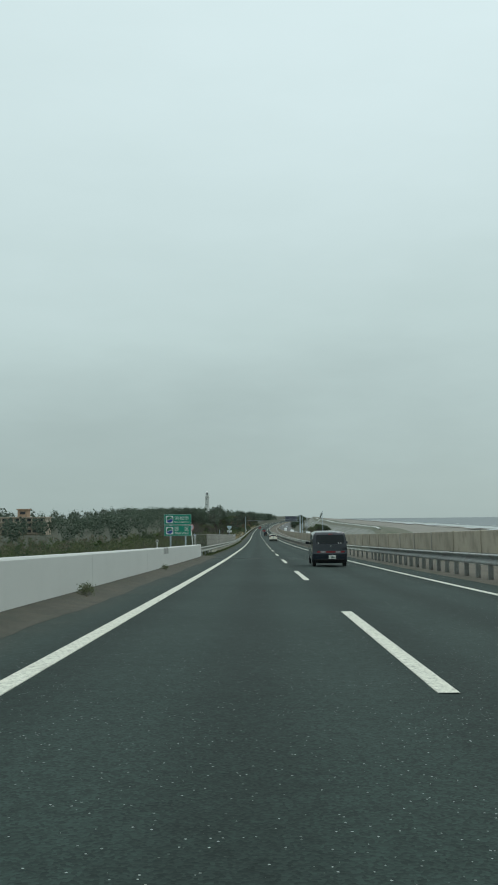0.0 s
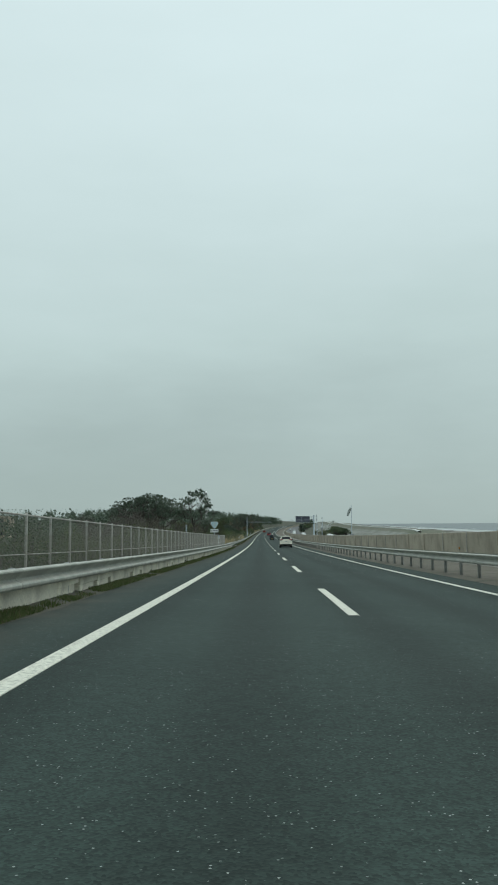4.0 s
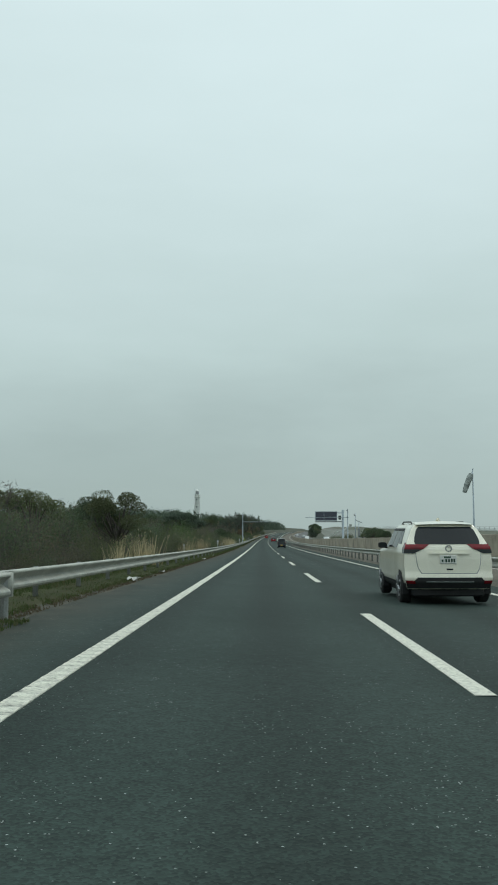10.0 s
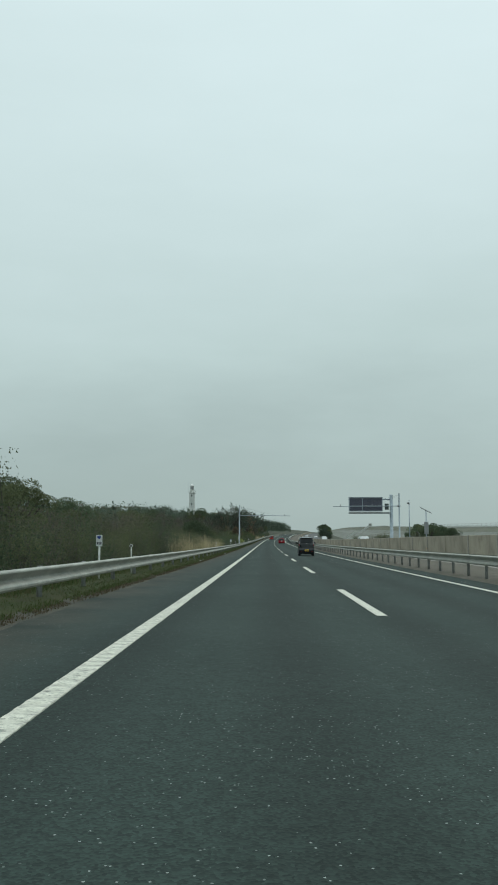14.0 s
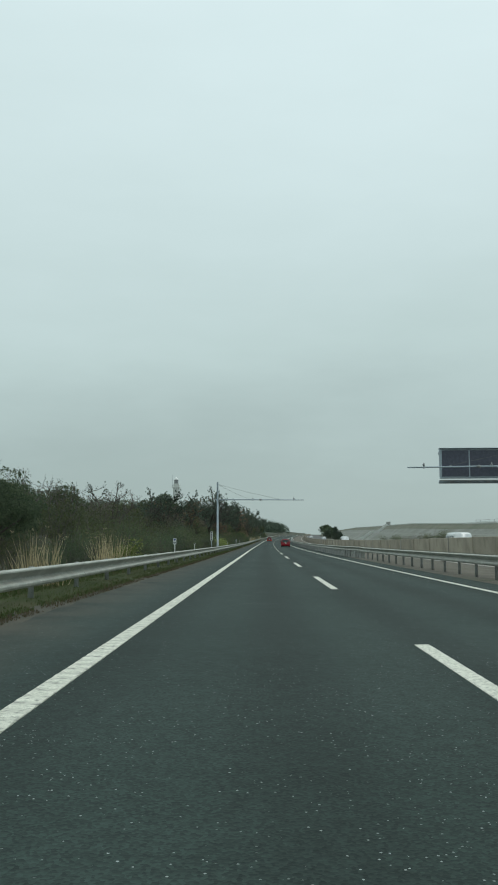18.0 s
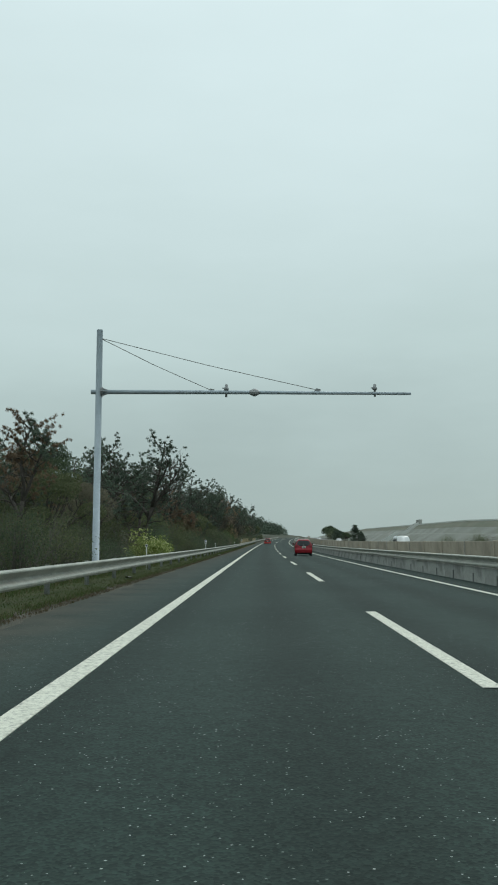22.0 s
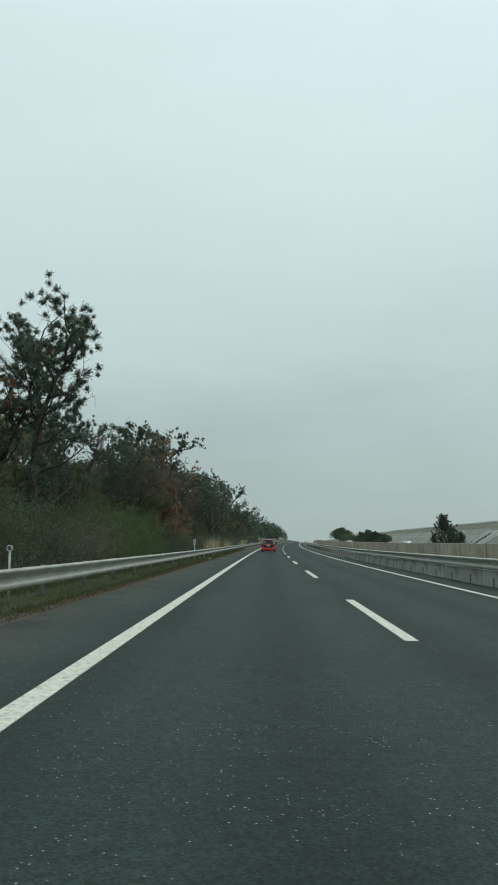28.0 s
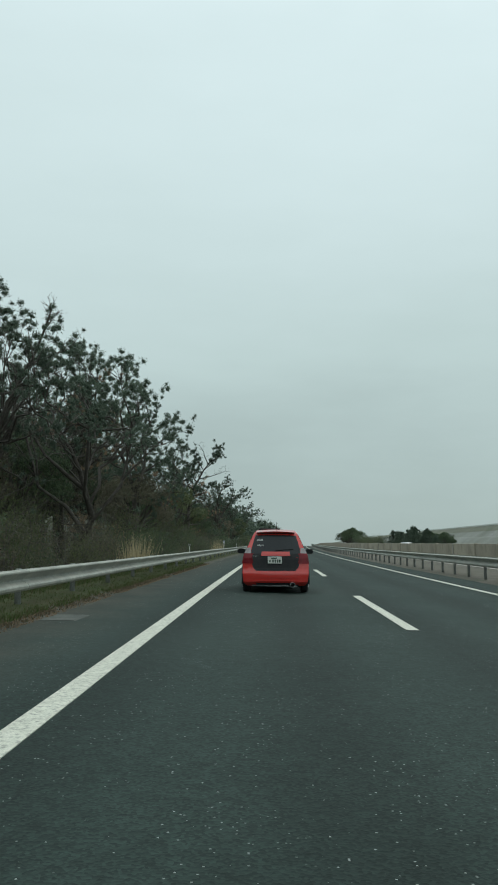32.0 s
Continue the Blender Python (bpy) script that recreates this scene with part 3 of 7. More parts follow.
# ---------------------------------------------------------------- concrete footings
foot = thing("footing_left", "row of cream concrete footing blocks streaked with dirt", "concrete footing", kind="structure")
def footing_block(notch):
    """A cast block; a notched one is cut away at its lower corner and shows a set-back stub there."""
    sh = Shape()
    if not notch:
        return sh.box(-0.16, 0.16, 0.012, 1.988, -0.2, 0.40, 0.02)
    sh.box(-0.16, 0.16, 0.012, 1.988, 0.16, 0.40, 0.02)
    sh.box(-0.15, 0.15, 0.012, 1.5, -0.2, 0.18, 0.02)
    return sh.box(-0.16, 0.07, 1.46, 1.97, -0.2, 0.18, 0.02)


blocks = [footing_block(k).data("block", CONCRETE_CREAM) for k in (False, True)]
q = 75.8
rnd = random.Random(5)
while q < 191:
    part("block", blocks[rnd.random() < 0.45], CONCRETE_CREAM, foot, m=stand(q, -5.64 + rnd.uniform(-0.02, 0.02), rnd.uniform(-0.03, 0.01), rnd.uniform(-0.5, 0.5)))
    q += 2.0
foot = thing("footing_median", "grey concrete footing wall with dark water streaks", "concrete footing", kind="structure")
block = Shape().box(-0.14, 0.16, 0.015, 2.985, -0.2, 0.52, 0.025).data("block", CONCRETE_GREY)
slot = Shape().box(-0.165, -0.12, -0.045, 0.045, -0.05, 0.3, 0.01).data("drain_slot", JOINT)
q = 391.0
while q < 600.5:
    b = part("block", block, CONCRETE_GREY, foot, m=stand(q, median_side(q + 1.5) + 0.12 + rnd.uniform(-0.01, 0.01), rnd.uniform(-0.015, 0.01)))
    part("drain_slot", slot, JOINT, b, m=Matrix.Translation((0, 1.5, 0)))
    q += 3.0

# ---------------------------------------------------------------- tan barrier wall before the opposite carriageway
barrier = thing("wall_barrier", "long tan concrete barrier wall with pale vertical joints", "wall", kind="structure")
def barrier_top(s):
    return float(np.interp(s, [-40, 240, 330, 420, 600, 1300], [1.78, 1.78, 1.72, 1.42, 1.36, 1.36]))


rest = Shape()
q = -42.0
rnd = random.Random(9)
while q < 1290:
    if q < 770:
        n = 3
        p = [at(q + 6.97 * i / n, 11.1) for i in range(n + 1)]
        top = barrier_top(q + 3.5)
        sh = Shape()
        a = p[0]
        inv = stand(q, 11.1).inverted()
        rings = []
        for i in range(n + 1):
            w = inv @ at(q + 6.96 * i / n, 11.1)
            rings.append([(w.x - 0.1, w.y, w.z - 0.3), (w.x - 0.1, w.y, w.z + top - 0.02), (w.x - 0.08, w.y, w.z + top), (w.x + 0.08, w.y, w.z + top), (w.x + 0.1, w.y, w.z + top - 0.02), (w.x + 0.1, w.y, w.z - 0.3)])
        sh.rings(rings, True, True)
        part("panel", sh, CONCRETE_TAN, barrier, m=stand(q, 11.1))
        jn = Shape().box(-0.15, 0.1, -0.09, 0.09, -0.3, top + 0.03, 0.015)
        part("pilaster", jn, SEAM if rnd.random() < 0.45 else CONCRETE_TAN, barrier, m=stand(q - 0.02, 11.1))
    else:
        strip(rest, q, q + 7.0, [(11.0, -0.3), (11.0, 1.36), (11.2, 1.36), (11.2, -0.3)], 7, closed=True, ends=True)
    q += 7.0
tagged(part("panel_row", rest, CONCRETE_TAN, barrier), kind="stuff")



# ---------------------------------------------------------------- plants
def leaf_material(name, a, b, c, rough=0.65):
    """Foliage whose every leaf takes its own shade between three greens."""
    m = bpy.data.materials.new(name)
    m.use_nodes = True
    t = m.node_tree
    bs = t.nodes["Principled BSDF"]
    g = t.nodes.new("ShaderNodeNewGeometry")
    o = t.nodes.new("ShaderNodeObjectInfo")
    r = t.nodes.new("ShaderNodeValToRGB")
    r.color_ramp.elements[0].color, r.color_ramp.elements[1].color = (*a, 1), (*c, 1)
    e = r.color_ramp.elements.new(0.55)
    e.color = (*b, 1)
    t.links.new(g.outputs["Random Per Island"], r.inputs[0])
    h = t.nodes.new("ShaderNodeHueSaturation")
    v = t.nodes.new("ShaderNodeMapRange")
    v.inputs[3].default_value, v.inputs[4].default_value = 0.75, 1.25
    t.links.new(o.outputs["Random"], v.inputs[0])
    t.links.new(v.outputs[0], h.inputs["Value"])
    t.links.new(r.outputs[0], h.inputs["Color"])
    t.links.new(h.outputs[0], bs.inputs["Base Color"])
    bs.inputs["Roughness"].default_value = rough
    bs.inputs["Specular IOR Level"].default_value = 0.25
    thin = t.nodes.new("ShaderNodeBsdfTranslucent")
    t.links.new(h.outputs[0], thin.inputs[0])
    both = t.nodes.new("ShaderNodeMixShader")
    both.inputs[0].default_value = 0.5
    t.links.new(bs.outputs[0], both.inputs[1])
    t.links.new(thin.outputs[0], both.inputs[2])
    t.links.new(both.outputs[0], t.nodes["Material Output"].inputs[0])
    return m


NEEDLE = leaf_material("pine_needles", (0.063, 0.090, 0.068), (0.105, 0.141, 0.105), (0.158, 0.197, 0.141))
NEEDLE_DRY = leaf_material("dry_brown_needles", (0.2, 0.142, 0.095), (0.32, 0.225, 0.145), (0.185, 0.15, 0.105))
LEAF_DARK = leaf_material("dark_evergreen_leaves", (0.055, 0.082, 0.050), (0.088, 0.122, 0.069), (0.132, 0.172, 0.097))
LEAF_OLIVE = leaf_material("olive_scrub_leaves", (0.076, 0.097, 0.049), (0.115, 0.137, 0.068), (0.163, 0.177, 0.094))
LEAF_DULL = leaf_material("dull_brown_scrub_leaves", (0.13, 0.118, 0.086), (0.18, 0.163, 0.118), (0.135, 0.145, 0.09))
LEAF_BRIGHT = leaf_material("fresh_yellow_green_leaves", (0.11, 0.155, 0.04), (0.21, 0.255, 0.075), (0.46, 0.48, 0.23))
LEAF_GREEN = leaf_material("mid_green_leaves", (0.05, 0.085, 0.032), (0.085, 0.13, 0.048), (0.13, 0.17, 0.07))
GRASS = leaf_material("short_verge_grass", (0.05, 0.078, 0.026), (0.082, 0.115, 0.04), (0.135, 0.122, 0.07))
DEAD_GRASS = leaf_material("dead_brown_grass", (0.095, 0.078, 0.05), (0.14, 0.11, 0.07), (0.075, 0.08, 0.042))
REED = leaf_material("dry_straw_reeds", (0.3, 0.25, 0.15), (0.46, 0.39, 0.24), (0.55, 0.48, 0.33))
BARK = surface("dark_bark", (0.09, 0.08, 0.068), (0.055, 0.048, 0.04), grain=6, rough=0.95, bump=0.6, fine=25)
BARK_TWIG = surface("grey_brown_twigs", (0.12, 0.105, 0.09), (0.08, 0.07, 0.06), grain=6, rough=0.95, bump=0.3, fine=25)
BARK_PALE = surface("grey_bare_bark", (0.13, 0.12, 0.105), (0.08, 0.072, 0.062), grain=6, rough=0.95, bump=0.5, fine=25)


def triangles(name, P, mat):
    """A mesh of loose triangles from an array (n, 3, 3)."""
    n = len(P)
    me = bpy.data.meshes.new(name)
    me.vertices.add(n * 3)
    me.vertices.foreach_set("co", np.asarray(P, np.float32).reshape(-1))
    me.loops.add(n * 3)
    me.loops.foreach_set("vertex_index", np.arange(n * 3, dtype=np.int32))
    me.polygons.add(n)
    me.polygons.foreach_set("loop_start", np.arange(0, n * 3, 3, dtype=np.int32))
    me.polygons.foreach_set("loop_total", np.full(n, 3, np.int32))
    me.materials.append(mat)
    me.update(calc_edges=True)
    return me


def unit(v):
    return v / np.maximum(np.linalg.norm(v, axis=-1, keepdims=True), 1e-9)


def needles(rs, centres, size, count, up=0.25, core=True):
    """Round bursts of fine needles about each centre."""
    n = len(centres)
    d = rs.normal(size=(n, count, 3))
    d[..., 2] += up
    d = unit(d)
    own = size * rs.uniform(0.7, 1.25, (n, 1, 1))
    c = np.repeat(np.asarray(centres)[:, None], count, 1) + rs.normal(scale=0.17, size=d.shape) * own
    e = c + d * own * rs.uniform(0.2, 0.38, (n, count, 1))
    side = unit(np.cross(d, rs.normal(size=(n, count, 3)))) * own * 0.044
    P = np.stack([c - side, c + side, e], 2).reshape(-1, 3, 3)
    if not core:
        return P
    return np.concatenate([P, cores(rs, centres, own[:, 0, 0] * 0.25, 1.0)], 0)


OCT = np.array([(1, 0, 0), (-1, 0, 0), (0, 1, 0), (0, -1, 0), (0, 0, 1), (0, 0, -1)], float)
OCT_FACES = [(0, 2, 4), (2, 1, 4), (1, 3, 4), (3, 0, 4), (2, 0, 5), (1, 2, 5), (3, 1, 5), (0, 3, 5)]


def cores(rs, centres, radius, squash=1.0):
    """Small jagged lumps that fill the inside of a tuft or clump of leaves."""
    c = np.asarray(centres)
    r = np.broadcast_to(np.asarray(radius, float).reshape(-1, 1, 1), (len(c), 1, 1))
    v = OCT[None] * rs.uniform(0.6, 1.15, (len(c), 6, 1)) + rs.normal(scale=0.22, size=(len(c), 6, 3))
    v = c[:, None] + v * r * np.array([1, 1, squash])
    return v[:, OCT_FACES].reshape(-1, 3, 3)


def leaves(rs, centres, size):
    """Single pointed leaves."""
    n = len(centres)
    c = np.asarray(centres)
    d = unit(rs.normal(size=(n, 3)) + np.array([0, 0, -0.15]))
    w = unit(np.cross(d, rs.normal(size=(n, 3))))
    ln = size * rs.uniform(0.6, 1.25, (n, 1))
    return np.stack([c - d * ln * 0.5 - w * ln * 0.3, c - d * ln * 0.4 + w * ln * 0.35, c + d * ln * 0.75], 1)


def limb(rs, start, way, length, r0, bend=0.25, n=5, lift=0.0):
    pts = [np.asarray(start, float)]
    d = unit(np.asarray(way, float))
    for i in range(n):
        d = unit(d + rs.normal(scale=bend, size=3) * 0.5 + np.array([0, 0, lift]))
        pts.append(pts[-1] + d * length / n)
    return np.array(pts), [max(r0 * (1 - 0.8 * i / n), 0.006) for i in range(n + 1)]


def point_on(path, f):
    k = f * (len(path) - 1)
    i = min(int(k), len(path) - 2)
    return path[i] + (path[i + 1] - path[i]) * (k - i)


def pine(seed, h, full=1.0, dry=0.0, lean=0.0, first=0.3, tuft=0.2, forks=3, reach=0.26, boughs=9):
    """An open coastal pine: a forked trunk, spreading boughs, and round tufts of fine needles at the twig ends."""
    rs = np.random.RandomState(seed)
    t = thing("pine_tree", "", "tree")
    wood, twig, ends, dead = [], [], [], []
    split = h * rs.uniform(0.36, 0.5)
    trunk, tr = limb(rs, (0, 0, -0.3), (lean, rs.normal(0, 0.08), 1), split + 0.3, h * 0.017 + 0.06, bend=0.16, n=5)
    tr = [max(r, h * 0.009 + 0.03) for r in tr]
    wood.append((trunk, tr, 9))
    axes = [(trunk, max(0.0, first * h / split - 0.25), 1.0, boughs // 2)]
    a0 = rs.uniform(0, 6.28)
    for k in range(forks):
        az = a0 + 6.28 * k / forks + rs.uniform(-0.5, 0.5)
        out = 0.12 if k == 0 else rs.uniform(0.35, 0.75)
        p, r = limb(rs, trunk[-1] if k < 2 else trunk[-2], (out * math.cos(az) + lean * 0.6, out * math.sin(az), 1), (h - split) * (1.0 if k == 0 else rs.uniform(0.7, 0.98)), h * 0.009 + 0.03, bend=0.32, n=6, lift=0.05)
        wood.append((p, r, 7))
        axes.append((p, 0.12, 0.97, boughs))
        for f in (0.8, 0.87, 0.93, 0.97, 0.999):
            ends.append(point_on(p, f) + rs.normal(scale=0.07, size=3))
    for p0, f0, f1, count in axes:
        for i in range(count):
            f = f0 + (f1 - f0) * (i + rs.uniform(0, 0.8)) / count
            az = i * 2.4 + rs.uniform(-0.6, 0.6)
            q0 = point_on(p0, min(f, 0.999))
            k = min(1.0, max(0.0, q0[2] / h))
            ln = h * reach * (1.15 - 0.75 * k) * rs.uniform(0.6, 1.2)
            p, r = limb(rs, q0, (math.cos(az) + lean, math.sin(az), 0.1 + 0.75 * k * rs.uniform(0.5, 1.2)), ln, h * 0.004 + 0.012, bend=0.45, n=5, lift=0.05)
            wood.append((p, r, 4))
            bare = rs.uniform() < 0.35 * (1 - k) + 0.08
            brown = rs.uniform() < dry
            for j in range(7):
                q = point_on(p, min(0.28 + 0.72 * j / 6, 0.999))
                a2 = az + (1 if j % 2 else -1) * rs.uniform(0.3, 1.2)
                sp, sr = limb(rs, q, (math.cos(a2), math.sin(a2), rs.uniform(0.2, 0.9)), ln * rs.uniform(0.16, 0.36) + 0.12, 0.013, bend=0.5, n=2, lift=0.1)
                twig.append((sp, sr, 3))
                for e in (sp[-1], sp[-2] + rs.normal(scale=0.08, size=3), sp[-1] + rs.normal(scale=0.17, size=3) + np.array([0, 0, 0.1])):
                    if bare or rs.uniform() > full:
                        continue
                    (dead if brown else ends).append(e)
                if bare or full < 0.6:
                    for e in range(3):
                        b = point_on(sp, rs.uniform(0.3, 0.95))
                        w = unit(rs.normal(size=3) + np.array([0, 0, 0.7])) * rs.uniform(0.2, 0.45)
                        twig.append((np.array([b, b + w]), [0.008, 0.004], 3))
    top = max(p[:, 2].max() for p, r, n in wood + twig)
    k = h / top
    for name, parts, mat in (("trunk", wood, BARK), ("twig_spray", twig, BARK_TWIG)):
        sh = Shape()
        for p, r, n in parts:
            sh.tube(p * k, r, n, n > 6)
        tagged(part(name, sh, mat, t, smooth=n > 3), kind="stuff" if name != "trunk" else "")
    if ends:
        part("crown", triangles("crown", needles(rs, np.array(ends) * k, tuft * 1.35, 85, 0.45), NEEDLE), NEEDLE, t)
    if dead:
        part("dry_crown", triangles("dry_crown", needles(rs, np.array(dead) * k, tuft * 1.35, 70, 0.45), NEEDLE_DRY), NEEDLE_DRY, t, "brown dry needles")
    return t


def pad_pine(seed, h, wide, pads=20, fork=0.35, flat=0.35, lean=0.0, bare=6, per=30, tuft=0.24, mat=None, shift=0.0):
    """A wind-shaped pine: crooked limbs that carry flat clouds of foliage on a broad crown, with bare boughs below."""
    rs = np.random.RandomState(seed)
    t = thing("pine_tree", "", "tree")
    wood, twig, tips = Shape(), Shape(), []
    trunk, tr = limb(rs, (0, 0, -0.3), (lean, 0.02, 1), h * fork + 0.3, 0.1 + 0.014 * h, bend=0.22, n=5)
    wood.tube(trunk, [max(r, 0.05 + 0.008 * h) for r in tr], 9)
    leader, lr = limb(rs, trunk[-1], (lean - 0.2, 0.05, 1), h * (1 - fork) * 0.7, 0.05 + 0.009 * h, bend=0.3, n=5)
    wood.tube(leader, lr, 7)
    mains = [leader]
    for j in range(max(5, pads // 5)):
        az = j * 2.4 + rs.uniform(-0.3, 0.3)
        end = np.array([wide * 0.3 * math.cos(az) + shift * h, wide * 0.3 * math.sin(az), h * rs.uniform(0.62, 0.76)])
        src = point_on(trunk, rs.uniform(0.7, 0.99)) if j % 2 else point_on(leader, rs.uniform(0.02, 0.3))
        way = end - src
        path = np.array([src] + [src + way * np.array([f, f, f ** 1.35]) + rs.normal(scale=0.025 * h, size=3) for f in (0.25, 0.5, 0.75)] + [end])
        wood.tube(path, [0.04 + 0.006 * h, 0.035 + 0.005 * h, 0.03 + 0.004 * h, 0.03 + 0.0025 * h, 0.02], 6, False)
        mains.append(path)
    for i in range(pads):
        az = i * 2.4 + rs.uniform(-0.3, 0.3)
        f = math.sqrt((i + 0.5) / pads)
        rad = wide * 0.5 * f * rs.uniform(0.85, 1.1)
        end = np.array([rad * math.cos(az) + shift * h, rad * math.sin(az), h * (1 - flat * f * f) * rs.uniform(0.93, 1.0)])
        near = min(mains, key=lambda m_: float(np.linalg.norm((m_[-1] - end) * np.array([1, 1, 0.6]))))
        src = point_on(near, rs.uniform(0.5, 0.97))
        mid = src + (end - src) * np.array([0.6, 0.6, 0.42]) + rs.normal(scale=0.03 * h, size=3) * np.array([1, 1, 0.5])
        path = [src, (src + mid) / 2 + rs.normal(scale=0.015 * h, size=3), mid, (mid + end) / 2 + rs.normal(scale=0.015 * h, size=3), end - np.array([0, 0, 0.03 * h])]
        wood.tube(path, [0.045, 0.04, 0.033, 0.024, 0.012], 5, False)
        rx, rz = wide * rs.uniform(0.1, 0.16), 0.055 * h
        for k in range(per):
            d = unit(rs.normal(size=3))
            q = end + d * np.array([rx, rx, rz]) * rs.uniform(0.35, 1.0) + np.array([0, 0, 0.02 * h])
            tips.append(q)
            if k % 3 == 0:
                g = point_on(np.array(path), rs.uniform(0.62, 0.99))
                twig.tube([g, (g + q) / 2 + rs.normal(scale=0.06, size=3), q], [0.016, 0.011, 0.005], 3, False)
    for i in range(bare):
        az = i * 2.1 + rs.uniform(-0.5, 0.5)
        g = point_on(trunk if i % 2 else leader, rs.uniform(0.3, 0.95))
        p_, r_ = limb(rs, g, (math.cos(az), math.sin(az), rs.uniform(-0.1, 0.35)), wide * rs.uniform(0.28, 0.5), 0.03, bend=0.5, n=6, lift=0.03)
        wood.tube(p_, r_, 5, False)
        for k in range(9):
            c = point_on(p_, rs.uniform(0.25, 0.98))
            e_, er = limb(rs, c, (rs.normal(), rs.normal(), 0.5), rs.uniform(0.5, 1.1), 0.011, bend=0.6, n=3)
            twig.tube(e_, er, 3, False)
            for j in range(4):
                g2 = point_on(e_, 0.25 + 0.2 * j)
                twig.tube([g2, g2 + unit(rs.normal(size=3) + np.array([0, 0, 0.4])) * 0.35], [0.008, 0.004], 3, False)
            if rs.uniform() < 0.3:
                tips.append(e_[-1])
    part("trunk", wood, BARK, t, smooth=True)
    tagged(part("twig_spray", twig, BARK_TWIG, t), kind="stuff")
    m = mat or NEEDLE
    part("crown", triangles("crown", needles(rs, np.array(tips), tuft * 1.3, 70, 0.5), m), m, t)
    return t


def young_pine(seed, h, mat, name="young_pine", spread=0.36, full=1.0):
    """A young pine, leafy to the ground: whorls of upswept branches round a straight leader."""
    rs = np.random.RandomState(seed)
    t = thing(name, "", "tree")
    wood, tips = Shape(), []
    lead, lr = limb(rs, (0, 0, -0.2), (0, 0, 1), h + 0.1, 0.03 + 0.012 * h, bend=0.08, n=6)
    wood.tube(lead, lr, 7)
    rows = int(8 + h)
    for i in range(rows):
        f = 0.06 + 0.9 * i / rows
        for k in range(6):
            az = k * 1.05 + i * 0.5 + rs.uniform(-0.3, 0.3)
            ln = h * spread * (1.02 - f) * rs.uniform(0.6, 1.2) + 0.12
            p_, r_ = limb(rs, point_on(lead, f), (math.cos(az), math.sin(az), rs.uniform(0.3, 0.9)), ln, 0.022, bend=0.3, n=4, lift=0.12)
            wood.tube(p_, r_, 4, False)
            for j in range(4):
                if rs.uniform() < full:
                    tips.append(point_on(p_, 0.4 + 0.2 * j - 0.01) + rs.normal(scale=0.09, size=3))
    tips += [point_on(lead, 0.9), point_on(lead, 0.96), lead[-1]]
    part("trunk", wood, BARK, t, smooth=True)
    part("crown", triangles("crown", needles(rs, np.array(tips), 0.42, 60, 0.7), mat), mat, t)
    return t


def broad_tree(seed, h, wide, leaf, amount=0.4):
    """A spreading dark-limbed tree: a stout short trunk, crooked limbs that fork twice, fine twigs and thin foliage."""
    rs = np.random.RandomState(seed)
    t = thing("spreading_tree", "", "tree")
    wood, twig, tips = Shape(), Shape(), []
    trunk, tr = limb(rs, (0, 0, -0.3), (0.05, 0, 1), h * 0.3 + 0.3, 0.3, bend=0.12, n=4)
    wood.tube(trunk, [max(r, 0.24) for r in tr], 10)
    for i in range(7):
        az = i * 0.9 + rs.uniform(-0.3, 0.3)
        el = 2.6 if i == 0 else rs.uniform(0.95, 1.8)
        ln = (h * 0.62 if i == 0 else math.hypot(wide * 0.45, h * 0.25) * rs.uniform(0.85, 1.15))
        p, r = limb(rs, trunk[-1] if i % 2 else trunk[-2], (math.cos(az), math.sin(az), el), ln, 0.13, bend=0.27, n=7, lift=0.05)
        wood.tube(p, r, 7, False)
        for j in range(8):
            q = point_on(p, 0.25 + 0.74 * j / 8)
            w = unit(unit(p[-1] - p[0]) + rs.normal(scale=0.7, size=3) + np.array([0, 0, 0.45]))
            b, br = limb(rs, q, w, ln * rs.uniform(0.26, 0.42), 0.05, bend=0.5, n=5, lift=0.08)
            wood.tube(b, br, 5, False)
            for m in range(9):
                c = point_on(b, 0.2 + 0.79 * m / 9)
                w2 = unit(w + rs.normal(scale=0.8, size=3) + np.array([0, 0, 0.4]))
                e, er = limb(rs, c, w2, rs.uniform(0.5, 1.0), 0.02, bend=0.5, n=3)
                twig.tube(e, er, 3, False)
                for k in range(5):
                    g = point_on(e, 0.2 + 0.19 * k)
                    w3 = unit(w2 + rs.normal(scale=0.7, size=3)) * rs.uniform(0.2, 0.45)
                    twig.tube([g, g + w3], [0.012, 0.006], 3, False)
                    tips.append(g + w3)
    part("trunk", wood, BARK, t, smooth=True)
    tagged(part("twig_spray", twig, BARK_TWIG, t), kind="stuff")
    tips = np.array(tips)
    pick = tips[rs.uniform(size=len(tips)) < amount]
    c = np.repeat(pick, 12, 0) + rs.normal(scale=0.1, size=(len(pick) * 12, 3))
    part("crown", triangles("crown", leaves(rs, c, 0.05), leaf), leaf, t)
    return t


